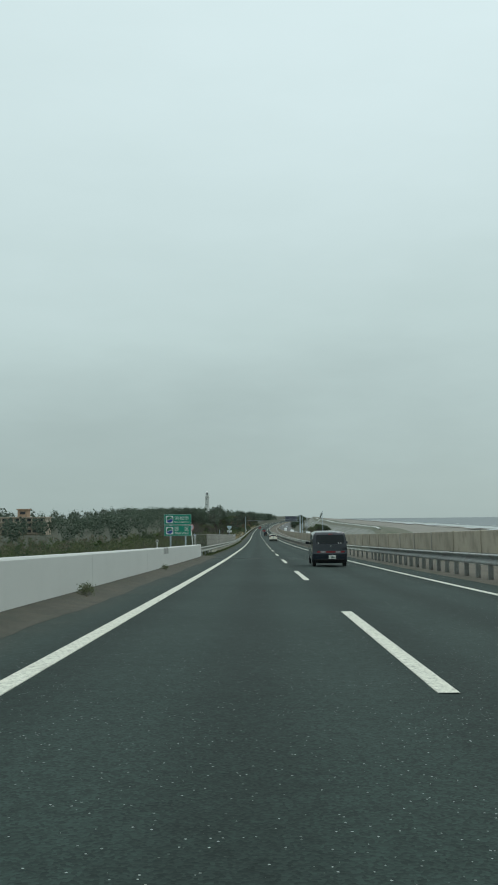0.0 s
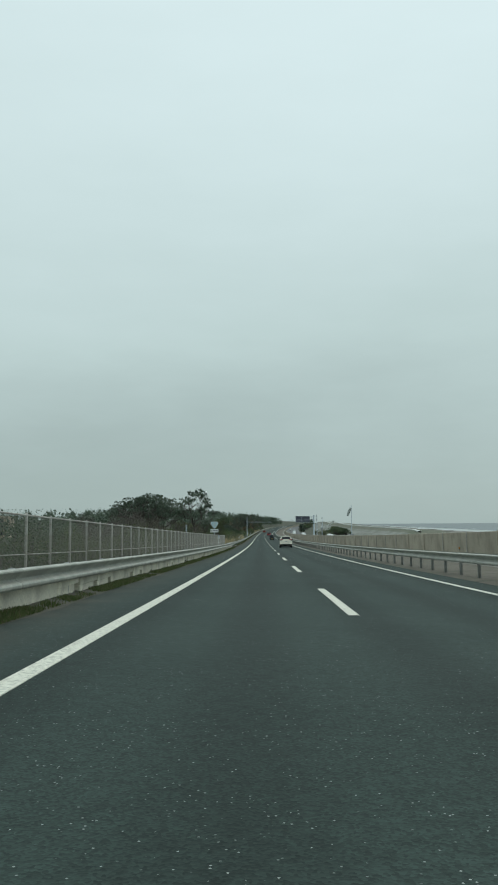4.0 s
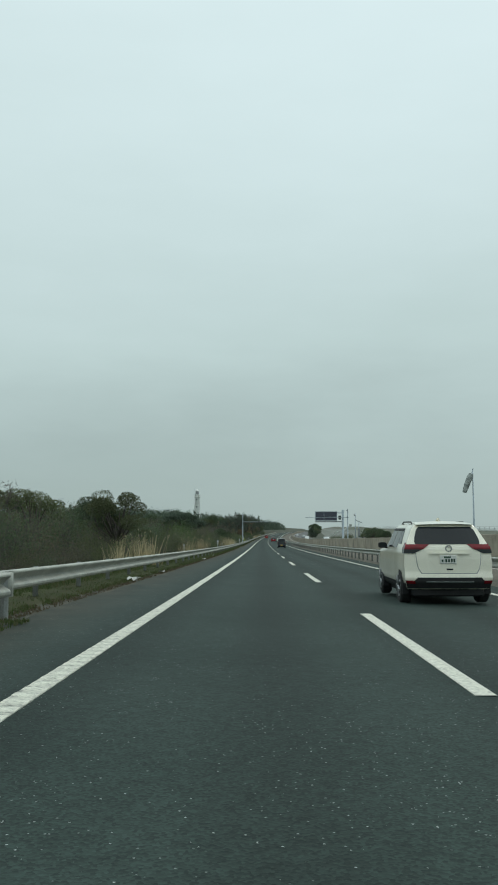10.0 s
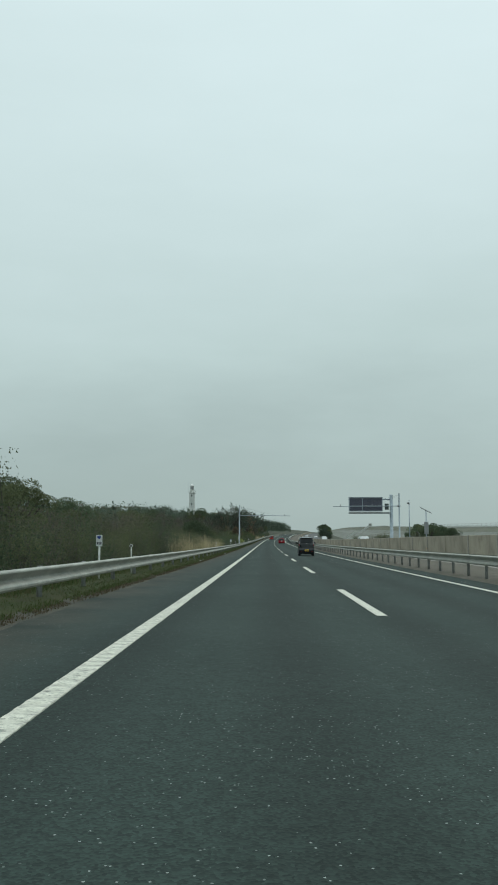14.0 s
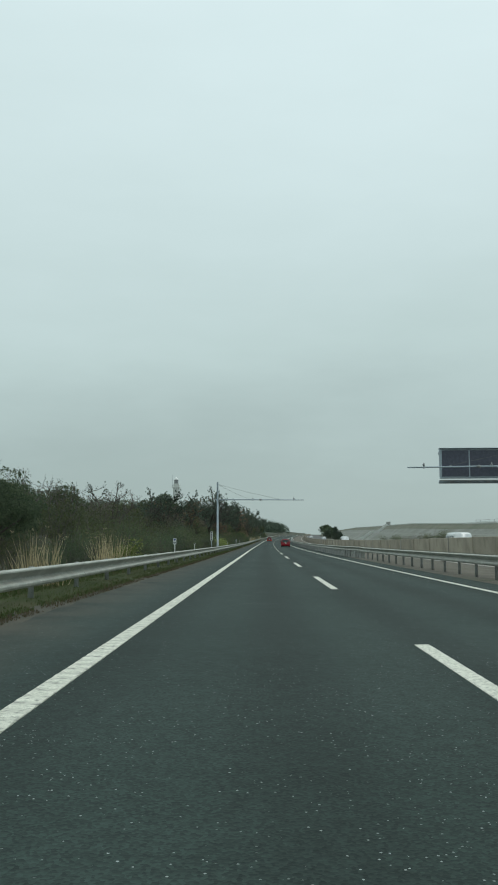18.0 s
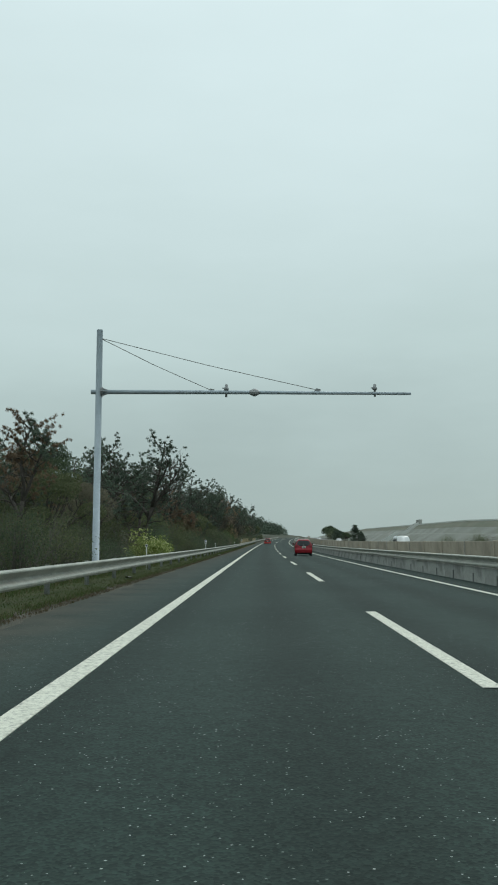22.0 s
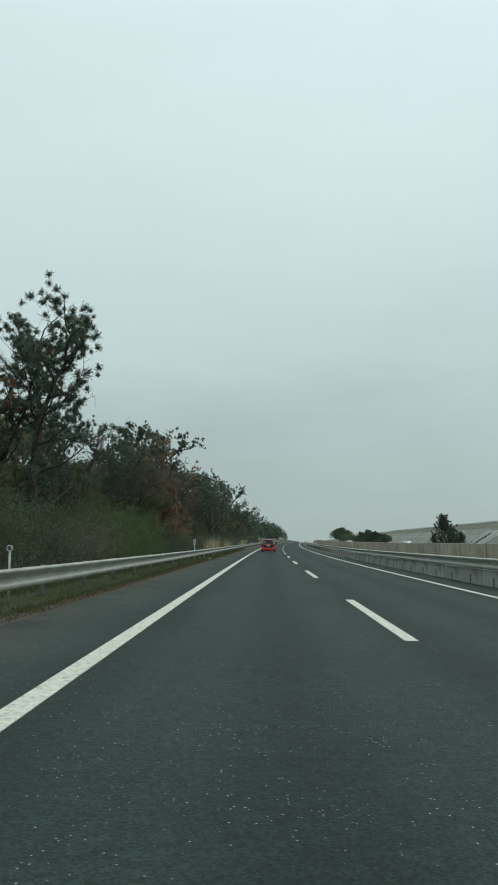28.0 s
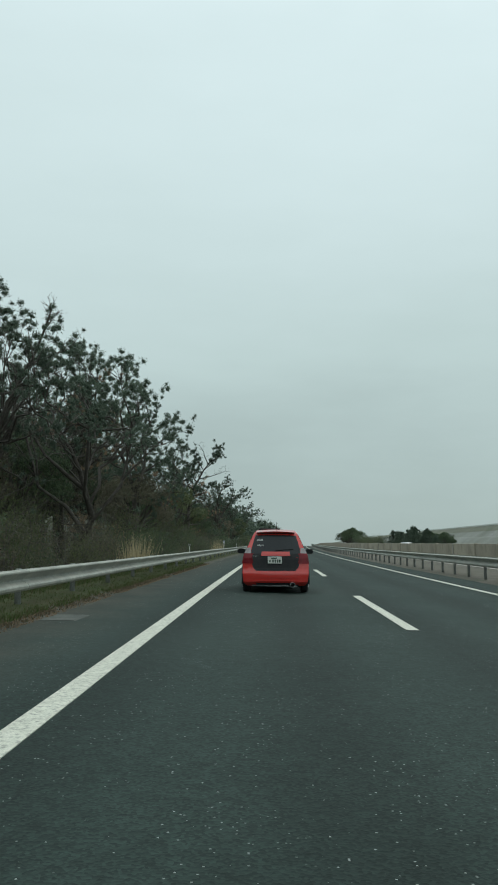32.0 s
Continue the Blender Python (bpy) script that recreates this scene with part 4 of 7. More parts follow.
def bare_tree(seed, h, mat=None, leaf=None, amount=0.0):
    rs = np.random.RandomState(seed)
    t = thing("bare_tree", "", "tree")
    wood, twig, tips = Shape(), Shape(), []
    stems = 1 if h > 6 else 3
    for s_ in range(stems):
        a = rs.uniform(0, 6.28)
        trunk, tr = limb(rs, (0.15 * math.cos(a), 0.15 * math.sin(a), -0.2), (0.25 * math.cos(a), 0.25 * math.sin(a), 1), h * rs.uniform(0.75, 0.95), h * 0.013 + 0.02, bend=0.25, n=7)
        wood.tube(trunk, tr, 7)
        for i in range((22 if h > 6 else 14) // stems + 3):
            f = 0.22 + 0.77 * rs.uniform()
            az = rs.uniform(0, 6.28)
            p, r = limb(rs, point_on(trunk, f), (math.cos(az), math.sin(az), rs.uniform(0.5, 1.5)), h * 0.36 * (1.15 - 0.7 * f) * rs.uniform(0.7, 1.2), h * 0.0045 + 0.01, bend=0.4, n=5, lift=0.05)
            wood.tube(p, r, 5, False)
            for j in range(9 if h > 6 else 6):
                q = point_on(p, 0.25 + 0.74 * rs.uniform())
                w = unit(rs.normal(size=3) + np.array([0, 0, 0.8]))
                sp, sr = limb(rs, q, w, h * rs.uniform(0.07, 0.15), 0.011, bend=0.5, n=3)
                twig.tube(sp, sr, 3, False)
                tips.append(sp[-1])
                for k in range(3):
                    w2 = unit(w + rs.normal(scale=0.6, size=3))
                    e = point_on(sp, 0.3 + 0.25 * k)
                    twig.tube([e, e + w2 * h * 0.05], [0.008, 0.005], 3, False)
                    tips.append(e + w2 * h * 0.05)
    part("trunk", wood, mat or BARK_PALE, t, smooth=True)
    tagged(part("twig_spray", twig, mat or BARK_TWIG, t), kind="stuff")
    if leaf is not None and amount:
        tips = np.array(tips)
        pick = tips[rs.uniform(size=len(tips)) < amount]
        c = np.repeat(pick, 10, 0) + rs.normal(scale=0.12, size=(len(pick) * 10, 3))
        part("crown", triangles("crown", leaves(rs, c, 0.06), leaf), leaf, t)
    return t


def round_tree(seed, h, wide, mat, density=1.0, gap=0.0, leaf=0.085):
    """A broad-crowned evergreen: forking trunk and many leafy clumps with gaps between."""
    rs = np.random.RandomState(seed)
    t = thing("evergreen_tree", "", "tree")
    wood, C = Shape(), []
    fork = h * 0.3
    trunk, tr = limb(rs, (0, 0, -0.3), (0.1, 0, 1), fork + 0.3, 0.14 + 0.01 * h, bend=0.15, n=4)
    wood.tube(trunk, tr, 8)
    top = trunk[-1]
    for i in range(26):
        az = i * 2.4
        el = rs.uniform(0.0, 1.5)
        end = np.array([math.cos(az) * wide * 0.46 * math.cos(el) ** 0.7, math.sin(az) * wide * 0.46 * math.cos(el) ** 0.7, fork * 0.9 + (h - fork) * (0.25 + 0.68 * math.sin(el))]) * np.array([1, 1, rs.uniform(0.9, 1.06)])
        mid = (top + end) / 2 + rs.normal(scale=0.15, size=3)
        wood.tube([top, mid, end], [0.09, 0.05, 0.015], 5, False)
        if rs.uniform() < gap:
            continue
        rad = wide * rs.uniform(0.12, 0.19)
        k = int(560 * density)
        d = unit(rs.normal(size=(k, 3)))
        d[:, 2] *= 0.62
        C.append(end + d * rad * rs.uniform(0.5, 1.0, (k, 1)) ** 0.5)
    C = np.concatenate(C)
    part("trunk", wood, BARK, t, smooth=True)
    part("crown", triangles("crown", leaves(rs, C, leaf), mat), mat, t)
    return t


def shrub(seed, mat, twigs=True, loose=0.0, leaf=0.05, n=3000, name="shrub"):
    """A bush about two metres high: stems and leafy lobes with an uneven outline."""
    rs = np.random.RandomState(seed)
    t = thing(name, "", "shrub")
    C = []
    wood = Shape()
    for i in range(11):
        az = rs.uniform(0, 6.28)
        f = rs.uniform(0.15, 1.0)
        end = np.array([math.cos(az) * 0.85 * f, math.sin(az) * 0.85 * f, rs.uniform(0.35, 1.75) * (1.1 - 0.45 * f)])
        wood.tube([(0.1 * math.cos(az), 0.1 * math.sin(az), -0.2), end * np.array([0.45, 0.45, 0.6]), end * np.array([1.05, 1.05, 1.18])], [0.025, 0.015, 0.005], 4, False)
        k = n // 11
        d = np.clip(rs.normal(size=(k, 3)), -1.6, 1.6) * np.array([0.31, 0.31, 0.27]) * (1 + loose * 0.6)
        C.append(end + d)
    for i in range(14 if twigs else 0):
        az, r0 = rs.uniform(0, 6.28), rs.uniform(0, 0.7)
        b = np.array([math.cos(az) * r0, math.sin(az) * r0, 0.5])
        e = b + np.array([rs.normal(0, 0.3), rs.normal(0, 0.3), rs.uniform(0.7, 1.3)])
        m_ = (b + e) / 2 + rs.normal(scale=0.1, size=3)
        wood.tube([b, m_, e], [0.014, 0.01, 0.004], 3, False)
        wood.tube([m_, m_ + np.array([rs.normal(0, 0.25), rs.normal(0, 0.25), 0.45])], [0.008, 0.004], 3, False)
    C = np.concatenate(C)
    C[:, 2] = np.abs(C[:, 2])
    part("brushwood", wood, BARK_PALE, t)
    part("foliage", triangles("foliage", leaves(rs, C, leaf), mat), mat, t)
    return t


def reed_clump(seed):
    rs = np.random.RandomState(seed)
    t = thing("reed_clump", "", "grass clump")
    n = 150
    base = np.stack([rs.normal(0, 0.28, n), rs.normal(0, 0.28, n), np.zeros(n) - 0.1], 1)
    d = unit(np.stack([rs.normal(0, 0.2, n), rs.normal(0, 0.2, n), np.ones(n)], 1))
    ln = rs.uniform(0.9, 1.9, (n, 1))
    side = unit(np.cross(d, rs.normal(size=(n, 3)))) * 0.022
    tip = base + d * ln + np.stack([rs.normal(0, 0.12, n), rs.normal(0, 0.12, n), np.zeros(n)], 1)
    part("stalk_tuft", triangles("stalk_tuft", np.stack([base - side, base + side, tip], 1), REED), REED, t)
    pick = tip[:24]
    tagged(part("plume", triangles("plume", needles(rs, pick, 0.16, 8, up=1.6, core=False), REED), REED, t, "feathery straw-coloured plumes"), kind="stuff")
    return t


def kind(ob, label, category, group, name=None):
    tagged(ob, label, category, group)
    return ob


PINES = [kind(pine(11, 10, 0.95, first=0.1, tuft=0.25, boughs=13, forks=2, reach=0.36, lean=0.08), "dark green coastal pine with tufted spreading boughs", "tree", "roadside pines"),
         kind(pine(12, 10, 0.85, lean=0.18, first=0.14, tuft=0.24, reach=0.34, forks=2, boughs=12), "leaning dark pine with an open uneven crown", "tree", "roadside pines"),
         kind(pine(13, 10, 0.85, dry=0.4, first=0.1, tuft=0.22, reach=0.33, boughs=11), "dark pine with patches of brown dry needles", "tree", "roadside pines"),
         kind(pine(14, 10, 0.62, first=0.3, tuft=0.2, forks=4, boughs=10, reach=0.34), "tall forked pine with small tufts and open boughs", "tree", "roadside pines"),
         kind(pine(15, 10, 0.8, dry=0.8, first=0.06, tuft=0.23, boughs=12, reach=0.32), "dying pine with mostly brown needles", "tree", "roadside pines"),
         kind(pine(16, 10, 0.28, first=0.3, lean=-0.15, tuft=0.18, forks=4), "nearly bare pine with twisted branches", "tree", "roadside pines")]
BROAD = kind(broad_tree(17, 9.5, 9.0, LEAF_OLIVE, 0.75), "spreading dark-limbed tree with thin dull foliage and grey twigs", "tree", "spreading trees")
BARES = [kind(bare_tree(21, 5), "leafless grey many-stemmed shrubby tree", "tree", "bare trees"),
         kind(bare_tree(22, 5, leaf=LEAF_DULL, amount=0.35), "thinly leaved greyish tree among scrub", "tree", "bare trees"),
         kind(bare_tree(23, 9, mat=BARK, leaf=LEAF_DULL, amount=0.55), "tall dark-branched tree with dull thin foliage", "tree", "bare trees")]
ROUNDS = [kind(round_tree(31, 4.6, 4.6, LEAF_DARK, density=1.3, leaf=0.08), "broad dark evergreen tree with a rounded crown", "tree", "evergreen trees"),
          kind(round_tree(32, 4.6, 4.2, LEAF_OLIVE, gap=0.15), "olive-green evergreen tree with a loose crown", "tree", "evergreen trees"),
          kind(round_tree(33, 4.6, 4.0, LEAF_DULL, gap=0.2), "brownish tangled small tree among the pines", "tree", "evergreen trees")]
SHRUBS = [kind(shrub(41, LEAF_DARK), "dense dark green roadside bush", "shrub", "roadside shrubs"),
          kind(shrub(42, LEAF_OLIVE), "olive roadside bush with pale twigs", "shrub", "roadside shrubs"),
          kind(shrub(43, LEAF_DULL, loose=0.3, n=2500), "brownish thin roadside scrub with bare twigs", "shrub", "roadside shrubs"),
          kind(shrub(44, LEAF_OLIVE, loose=0.2, n=2700), "greyish green tangled scrub bush", "shrub", "roadside shrubs"),
          kind(shrub(45, LEAF_DARK, twigs=False, loose=0.1), "low glossy evergreen bush", "shrub", "roadside shrubs")]
BRIGHT = kind(shrub(46, LEAF_BRIGHT, twigs=False, leaf=0.11, n=2600, name="yellow_green_shrub"), "fresh yellow-green leafy bush", "shrub", "roadside shrubs")
FRESH = kind(shrub(48, LEAF_GREEN, twigs=False, n=2600), "dense mid-green leafy roadside bush", "shrub", "roadside shrubs")
REEDS = [kind(reed_clump(51), "clump of dry straw-coloured reeds", "grass clump", "reed clumps"),
         kind(reed_clump(52), "loose clump of pale dry reeds", "grass clump", "reed clumps")]
PADS = [kind(pad_pine(61, 8.4, 6.0, pads=16, fork=0.4, flat=0.42, lean=-0.12, bare=11, shift=-0.04), "wind-shaped pine with a tufted flat top and bare lower boughs", "tree", "flat-topped pines"),
        kind(pad_pine(62, 7.0, 8.5, pads=26, fork=0.3, flat=0.38, bare=5), "broad flat-topped pine with dark cloud-like foliage", "tree", "flat-topped pines"),
        kind(pad_pine(63, 5.0, 6.4, pads=26, fork=0.32, flat=0.3, bare=2, per=40), "dark umbrella-shaped evergreen on slender stems", "tree", "flat-topped pines")]
PADS.append(kind(pad_pine(64, 10.0, 9.6, pads=34, fork=0.26, flat=0.5, bare=12, per=22, tuft=0.26), "large dark-limbed spreading pine with a dense broad crown", "tree", "flat-topped pines"))
YOUNGS = [kind(young_pine(71, 5.0, NEEDLE, spread=0.58), "dense young pine, dark green and leafy to the ground", "tree", "young pines"),
          kind(young_pine(72, 5.0, NEEDLE, spread=0.66), "bushy broad young pine with upright shoots", "tree", "young pines"),
          kind(young_pine(73, 4.5, NEEDLE_DRY, "dying_pine", 0.5, 0.85), "low dying pine with orange-brown dry needles", "tree", "dying pines")]
FIRST = {}


def plant(ob, s, u, size=1.0, turn=0.0, tall=1.0, sink=0.06):
    """Sets a plant on the ground; the first use moves the original, later ones copy it."""
    m = stand(s, u, float(lie(s, u)) - sink, turn) @ Matrix.Diagonal((size, size, size * tall, 1))
    if ob.name in FIRST:
        return copy_thing(ob, m @ FIRST[ob.name])
    FIRST[ob.name] = Matrix.Diagonal((1 / size, 1 / size, 1 / (size * tall), 1))
    ob.matrix_basis = m
    return ob


def thicket(name, label, items):
    """Bushes too many to count, joined into one."""
    tri, shp = collections.defaultdict(list), Shape()
    for ob, s_, u_, size, turn, tall in items:
        m = np.array(stand(s_, u_, float(lie(s_, u_)) - 0.06, turn) @ Matrix.Diagonal((size, size, size * tall, 1)))
        for ch in ob.children:
            me = ch.data
            co = np.zeros(len(me.vertices) * 3, np.float32)
            me.vertices.foreach_get("co", co)
            w = co.reshape(-1, 3) @ m[:3, :3].T + m[:3, 3]
            if ch.name.startswith("foliage"):
                tri[me.materials[0]].append(w.reshape(-1, 3, 3))
            else:
                shp.add(w.tolist(), [tuple(q.vertices) for q in me.polygons])
    top = thing(name, label, "undergrowth", kind="stuff")
    for mat, P in tri.items():
        tagged(part("foliage", triangles("foliage", np.concatenate(P), mat), mat, top), kind="stuff")
    tagged(part("brushwood", shp, BARK_PALE, top), kind="stuff")


rnd = random.Random(12)
# landmarks among the trees
plant(PADS[0], 189.0, -9.9, 0.97, 0, 0.95)
plant(PINES[5], 191.5, -9.0, 0.5, 120)
for s, u, z, turn in ((193, -16.5, 1.06, 20), (200, -18.5, 1.02, 140), (186, -17.5, 0.97, 250), (207, -16.8, 0.95, 60)):
    plant(PADS[1], s, u, z, turn)
plant(PADS[2], 267.0, -9.7, 0.8, 30)
plant(PADS[2], 272.5, -11.2, 0.78, 200)
for s, u, z in ((258.0, -8.9, 1.7), (255.3, -9.2, 1.6), (260.6, -9.6, 1.5), (552.5, -9.0, 1.45), (555.5, -8.8, 1.6), (559.0, -9.1, 1.75), (562.5, -8.8, 1.6), (565.5, -8.9, 1.65), (569.0, -9.2, 1.45)):
    plant(FRESH, s, u, z, rnd.uniform(0, 360))
for s, u, z, turn in ((332, -11.6, 0.95, 10), (334.5, -12.3, 0.88, 100), (339, -12.0, 0.9, 220)):
    plant(BARES[0], s, u, z, turn)
plant(ROUNDS[0], 346, -9.4, 0.74, 40)
plant(ROUNDS[0], 350.5, -10.2, 0.72, 150)
for s, u, z, turn in ((495, -9.9, 1.0, 0), (492, -10.8, 1.1, 90), (498.5, -10.6, 0.85, 200), (584.5, -10.0, 1.35, 40), (588.5, -10.6, 1.7, 170), (590, -9.5, 0.75, 260), (582.5, -11.6, 1.75, 310), (596, -9.9, 0.55, 20), (637, -9.6, 0.5, 130)):
    plant(YOUNGS[2], s, u, z, turn)
plant(ROUNDS[1], 225.5, -9.4, 0.86, 30)
plant(ROUNDS[0], 228.0, -11.0, 0.8, 100)
plant(BRIGHT, 447.5, -7.9, 1.2, 30)
plant(BRIGHT, 451.0, -8.1, 1.0, 130)
plant(BRIGHT, 444.0, -8.0, 0.75, 60)
plant(BRIGHT, 364.5, -8.2, 0.85, 200)
for s in (216, 222, 246, 249, 334, 335.6, 337, 356.5, 676, 679, 345.5, 308, 310, 311.5, 313, 315, 316.5, 331, 332.5, 333):
    plant(REEDS[rnd.randrange(2)], s + rnd.uniform(-0.4, 0.4), -7.3 - rnd.uniform(0, 0.5), rnd.uniform(0.85, 1.25), rnd.uniform(0, 360))
for s, u, z in ((261.2, -7.4, 1.0), (262.0, -7.5, 1.1), (599.2, -7.3, 0.75), (600.4, -7.2, 0.9), (601.4, -7.4, 1.05), (602.4, -7.2, 0.9), (603.4, -7.5, 1.15), (604.4, -7.2, 0.95), (605.6, -7.4, 0.8), (628, -7.3, 0.9), (630, -7.4, 1.0)):
    plant(REEDS[rnd.randrange(2)], s, u, z, rnd.uniform(0, 360))

# scrub beside the parapet and behind the fence, on the lower ground
low = []
for i in range(150):
    s = rnd.uniform(52, 200)
    u = -8.2 - abs(rnd.gauss(0, 1)) * 9
    if s < 66 and u > -10:
        continue
    z = rnd.uniform(0.95, 1.4) * (1.0 + 0.4 * float(smooth(-9, -16, u)) * (1 - float(smooth(90, 190, s))))
    low.append((SHRUBS[rnd.choice((0, 1, 2, 3, 3, 1))], s, u, z, rnd.uniform(0, 360), 1.05))
thicket("undergrowth", "tangled olive and brown bushes behind the fence", low)
for i in range(20):
    s = rnd.uniform(130, 176)
    plant(BARES[rnd.choice((0, 0, 1))], s, -11 - rnd.uniform(0, 9), rnd.uniform(0.75, 1.05), rnd.uniform(0, 360))

# front row of bushes along the verge
s = 199.0
rear_row = []
while s < 770:
    big = 0.72 + 0.3 * float(smooth(225, 262, s))
    wave = 1 + (0.34 * math.sin(s * 0.21) + 0.26 * math.sin(s * 0.083 + 1)) * (0.5 + 0.5 * float(smooth(380, 440, s)))
    big *= min(1.3, max(0.45, wave))
    k = rnd.choice((0, 0, 1, 2, 3, 3, 4)) if s < 420 else rnd.choice((0, 0, 0, 1, 2, 3, 4, 4))
    if not (442 < s < 454 or 362 < s < 367 or 553 < s < 569 or 598 < s < 607 or 261 < s < 264.5):
        plant(SHRUBS[k], s, -8.2 - rnd.uniform(0, 1.0), big * rnd.uniform(0.75, 1.2), rnd.uniform(0, 360), rnd.uniform(0.85, 1.15))
    if s < 700 and (s < 430 or rnd.random() < 0.6):
        k = rnd.choice((0, 1, 3, 3, 2))
        rear_row.append((SHRUBS[k], s + 1, -10.3 - rnd.uniform(0, 1.5), (0.7 + 0.6 * big) * rnd.uniform(0.8, 1.2), rnd.uniform(0, 360), rnd.uniform(0.95, 1.25)))
    s += rnd.uniform(1.7, 2.6) if s < 660 else rnd.uniform(3, 5)
thicket("undergrowth", "dense tangled bushes under the roadside trees", rear_row)

# second row: small evergreens and thin trees
s = 204.0
while s < 430:
    if rnd.random() < 0.45:
        plant(ROUNDS[rnd.randrange(2)], s, -12.5 - rnd.uniform(0, 4), rnd.uniform(0.68, 0.98), rnd.uniform(0, 360))
    else:
        plant(BARES[rnd.choice((0, 1, 1))], s, -11.0 - rnd.uniform(0, 4), rnd.uniform(0.65, 0.95) + 0.18 * float(smooth(320, 400, s)), rnd.uniform(0, 360))
    s += rnd.uniform(2.8, 4.6)
# the pine wood: kind, size, turn
WIDE = {469: (1.28, 0.8), 511: (1.2, 0.88), 415: (0.75, 0.86), 652: (1.3, 0.92)}
for s, u, k, z, turn in (
        (386, -12.5, 5, 0.56, 40), (400, -12, 3, 0.6, 100), (411, -12, 1, 0.62, 10), (415, -11.6, 3, 0.66, 260), (423, -13, 2, 0.58, 90), (432, -11.6, 4, 0.63, 120),
        (440, -13, 2, 0.66, 30), (452, -11.5, 3, 0.74, 300), (458, -13.5, 1, 0.76, 340), (463, -12.2, 3, 0.92, 210), (469, -11.3, 3, 1.02, 60), (472.5, -12.2, 0, 0.84, 100), (477, -13, 2, 0.8, 80),
        (494, -11.8, 5, 1.0, 10), (486, -12.5, 4, 0.62, 90), (500, -11.2, 1, 0.7, 15), (505, -13, 2, 0.6, 200), (511, -11.6, 3, 1.04, 130), (519, -13.5, 2, 0.88, 0), (527, -11.5, 0, 0.96, 70),
        (536, -12.6, 2, 0.9, 150), (549, -10.8, 0, 1.13, 0), (551, -13.0, 2, 0.9, 200), (559, -12.8, 0, 0.78, 310), (567, -12.8, 5, 0.74, 60), (573, -12.0, 0, 0.82, 20), (579.5, -12.0, 5, 0.95, 60),
        (586.5, -11.0, 4, 1.0, 40), (593, -12.6, 0, 1.12, 250), (597.5, -12.6, 1, 0.86, 0), (602, -11.9, 0, 0.9, 33), (609, -12, 4, 0.9, 70), (617, -12.8, 2, 0.68, 280), (638, -12.6, 2, 0.98, 190),
        (643, -13.0, 0, 0.95, 350), (652, -11.3, 0, 1.22, 90), (660, -12.2, 2, 0.92, 10), (672, -12, 0, 0.92, 45), (690, -11.5, 0, 1.24, 220), (703, -12, 2, 1.1, 30),
        (715, -11.6, 1, 1.0, 0), (728, -11.6, 0, 0.98, 100), (742, -11.6, 2, 0.96, 60), (763, -11.5, 0, 0.95, 150), (780, -11.6, 1, 0.95, 10)):
    wide, tall = WIDE.get(s, (z, 1.0))
    plant(PINES[k], s, u, wide, turn, tall)
plant(PADS[0], 591.5, -12.9, 1.26, 60)
plant(PADS[3], 632, -10.8, 1.0, 25)
plant(BROAD, 606, -13.5, 0.85, 160)
plant(PADS[3], 621.5, -12.2, 0.92, 200)
plant(PINES[5], 625, -11.8, 0.98, 80)
plant(BROAD, 640, -13.2, 0.95, 290)
plant(BARES[2], 570.5, -11.5, 0.9, 250)
s = 434.0
while s < 780:
    k = rnd.choice((0, 1, 1, 2))
    plant(ROUNDS[k], s, -(11.0 if rnd.random() < 0.35 and not 600 < s < 645 else 13.5) - rnd.uniform(0, 3), rnd.uniform(0.75, 1.05) + 0.25 * float(smooth(500, 560, s)), rnd.uniform(0, 360), rnd.uniform(0.9, 1.15))
    if rnd.random() < 0.7:
        plant(ROUNDS[rnd.choice((0, 0, 1, 2))], s + 2, -16.5 - rnd.uniform(0, 4), rnd.uniform(1.25, 1.6), rnd.uniform(0, 360), 1.1)
    s += rnd.uniform(5.0, 7.0)

# trees behind the opposite carriageway
for s, u, k, z in ((632, 21.5, 0, 1.08), (634.5, 23.0, 1, 0.72), (629.5, 22.8, 1, 0.6), (641, 21.6, 0, 0.55), (738, 23.5, 1, 0.62), (744, 22.8, 0, 0.72), (750, 24, 1, 0.85), (755, 22.5, 0, 0.95), (760, 23.5, 1, 0.9),
                   (766, 23, 0, 0.86), (771, 24, 1, 0.92), (777, 23, 0, 0.8), (783, 22.8, 1, 0.78), (790, 23.5, 0, 0.85), (797, 23, 1, 0.9)):
    plant(YOUNGS[k], s, u, z, rnd.uniform(0, 360))
for i in range(9):
    plant(ROUNDS[i % 2], 404 + rnd.uniform(0, 16), 26 + rnd.uniform(0, 5), rnd.uniform(0.7, 1.0), rnd.uniform(0, 360))
for i in range(12):
    plant(SHRUBS[rnd.choice((2, 3, 1))], 455 + i * 7 + rnd.uniform(-2, 2), 25 + rnd.uniform(0, 6), rnd.uniform(1.1, 1.7), rnd.uniform(0, 360))
for i in range(16):
    plant(SHRUBS[rnd.choice((0, 1, 3))], 880 + rnd.uniform(0, 70), 22.5 + rnd.uniform(0, 9), rnd.uniform(1.6, 2.6), rnd.uniform(0, 360), 0.9)
for i in range(9):
    plant(ROUNDS[0], 740 + i * 7 + rnd.uniform(-2, 2), 24.6 + rnd.uniform(0, 3), rnd.uniform(0.62, 0.85), rnd.uniform(0, 360))
for i in range(12):
    plant(ROUNDS[rnd.choice((0, 0, 1))], 985 + i * 11 + rnd.uniform(-3, 3), 22 + rnd.uniform(0, 8), rnd.uniform(1.3, 1.9), rnd.uniform(0, 360))
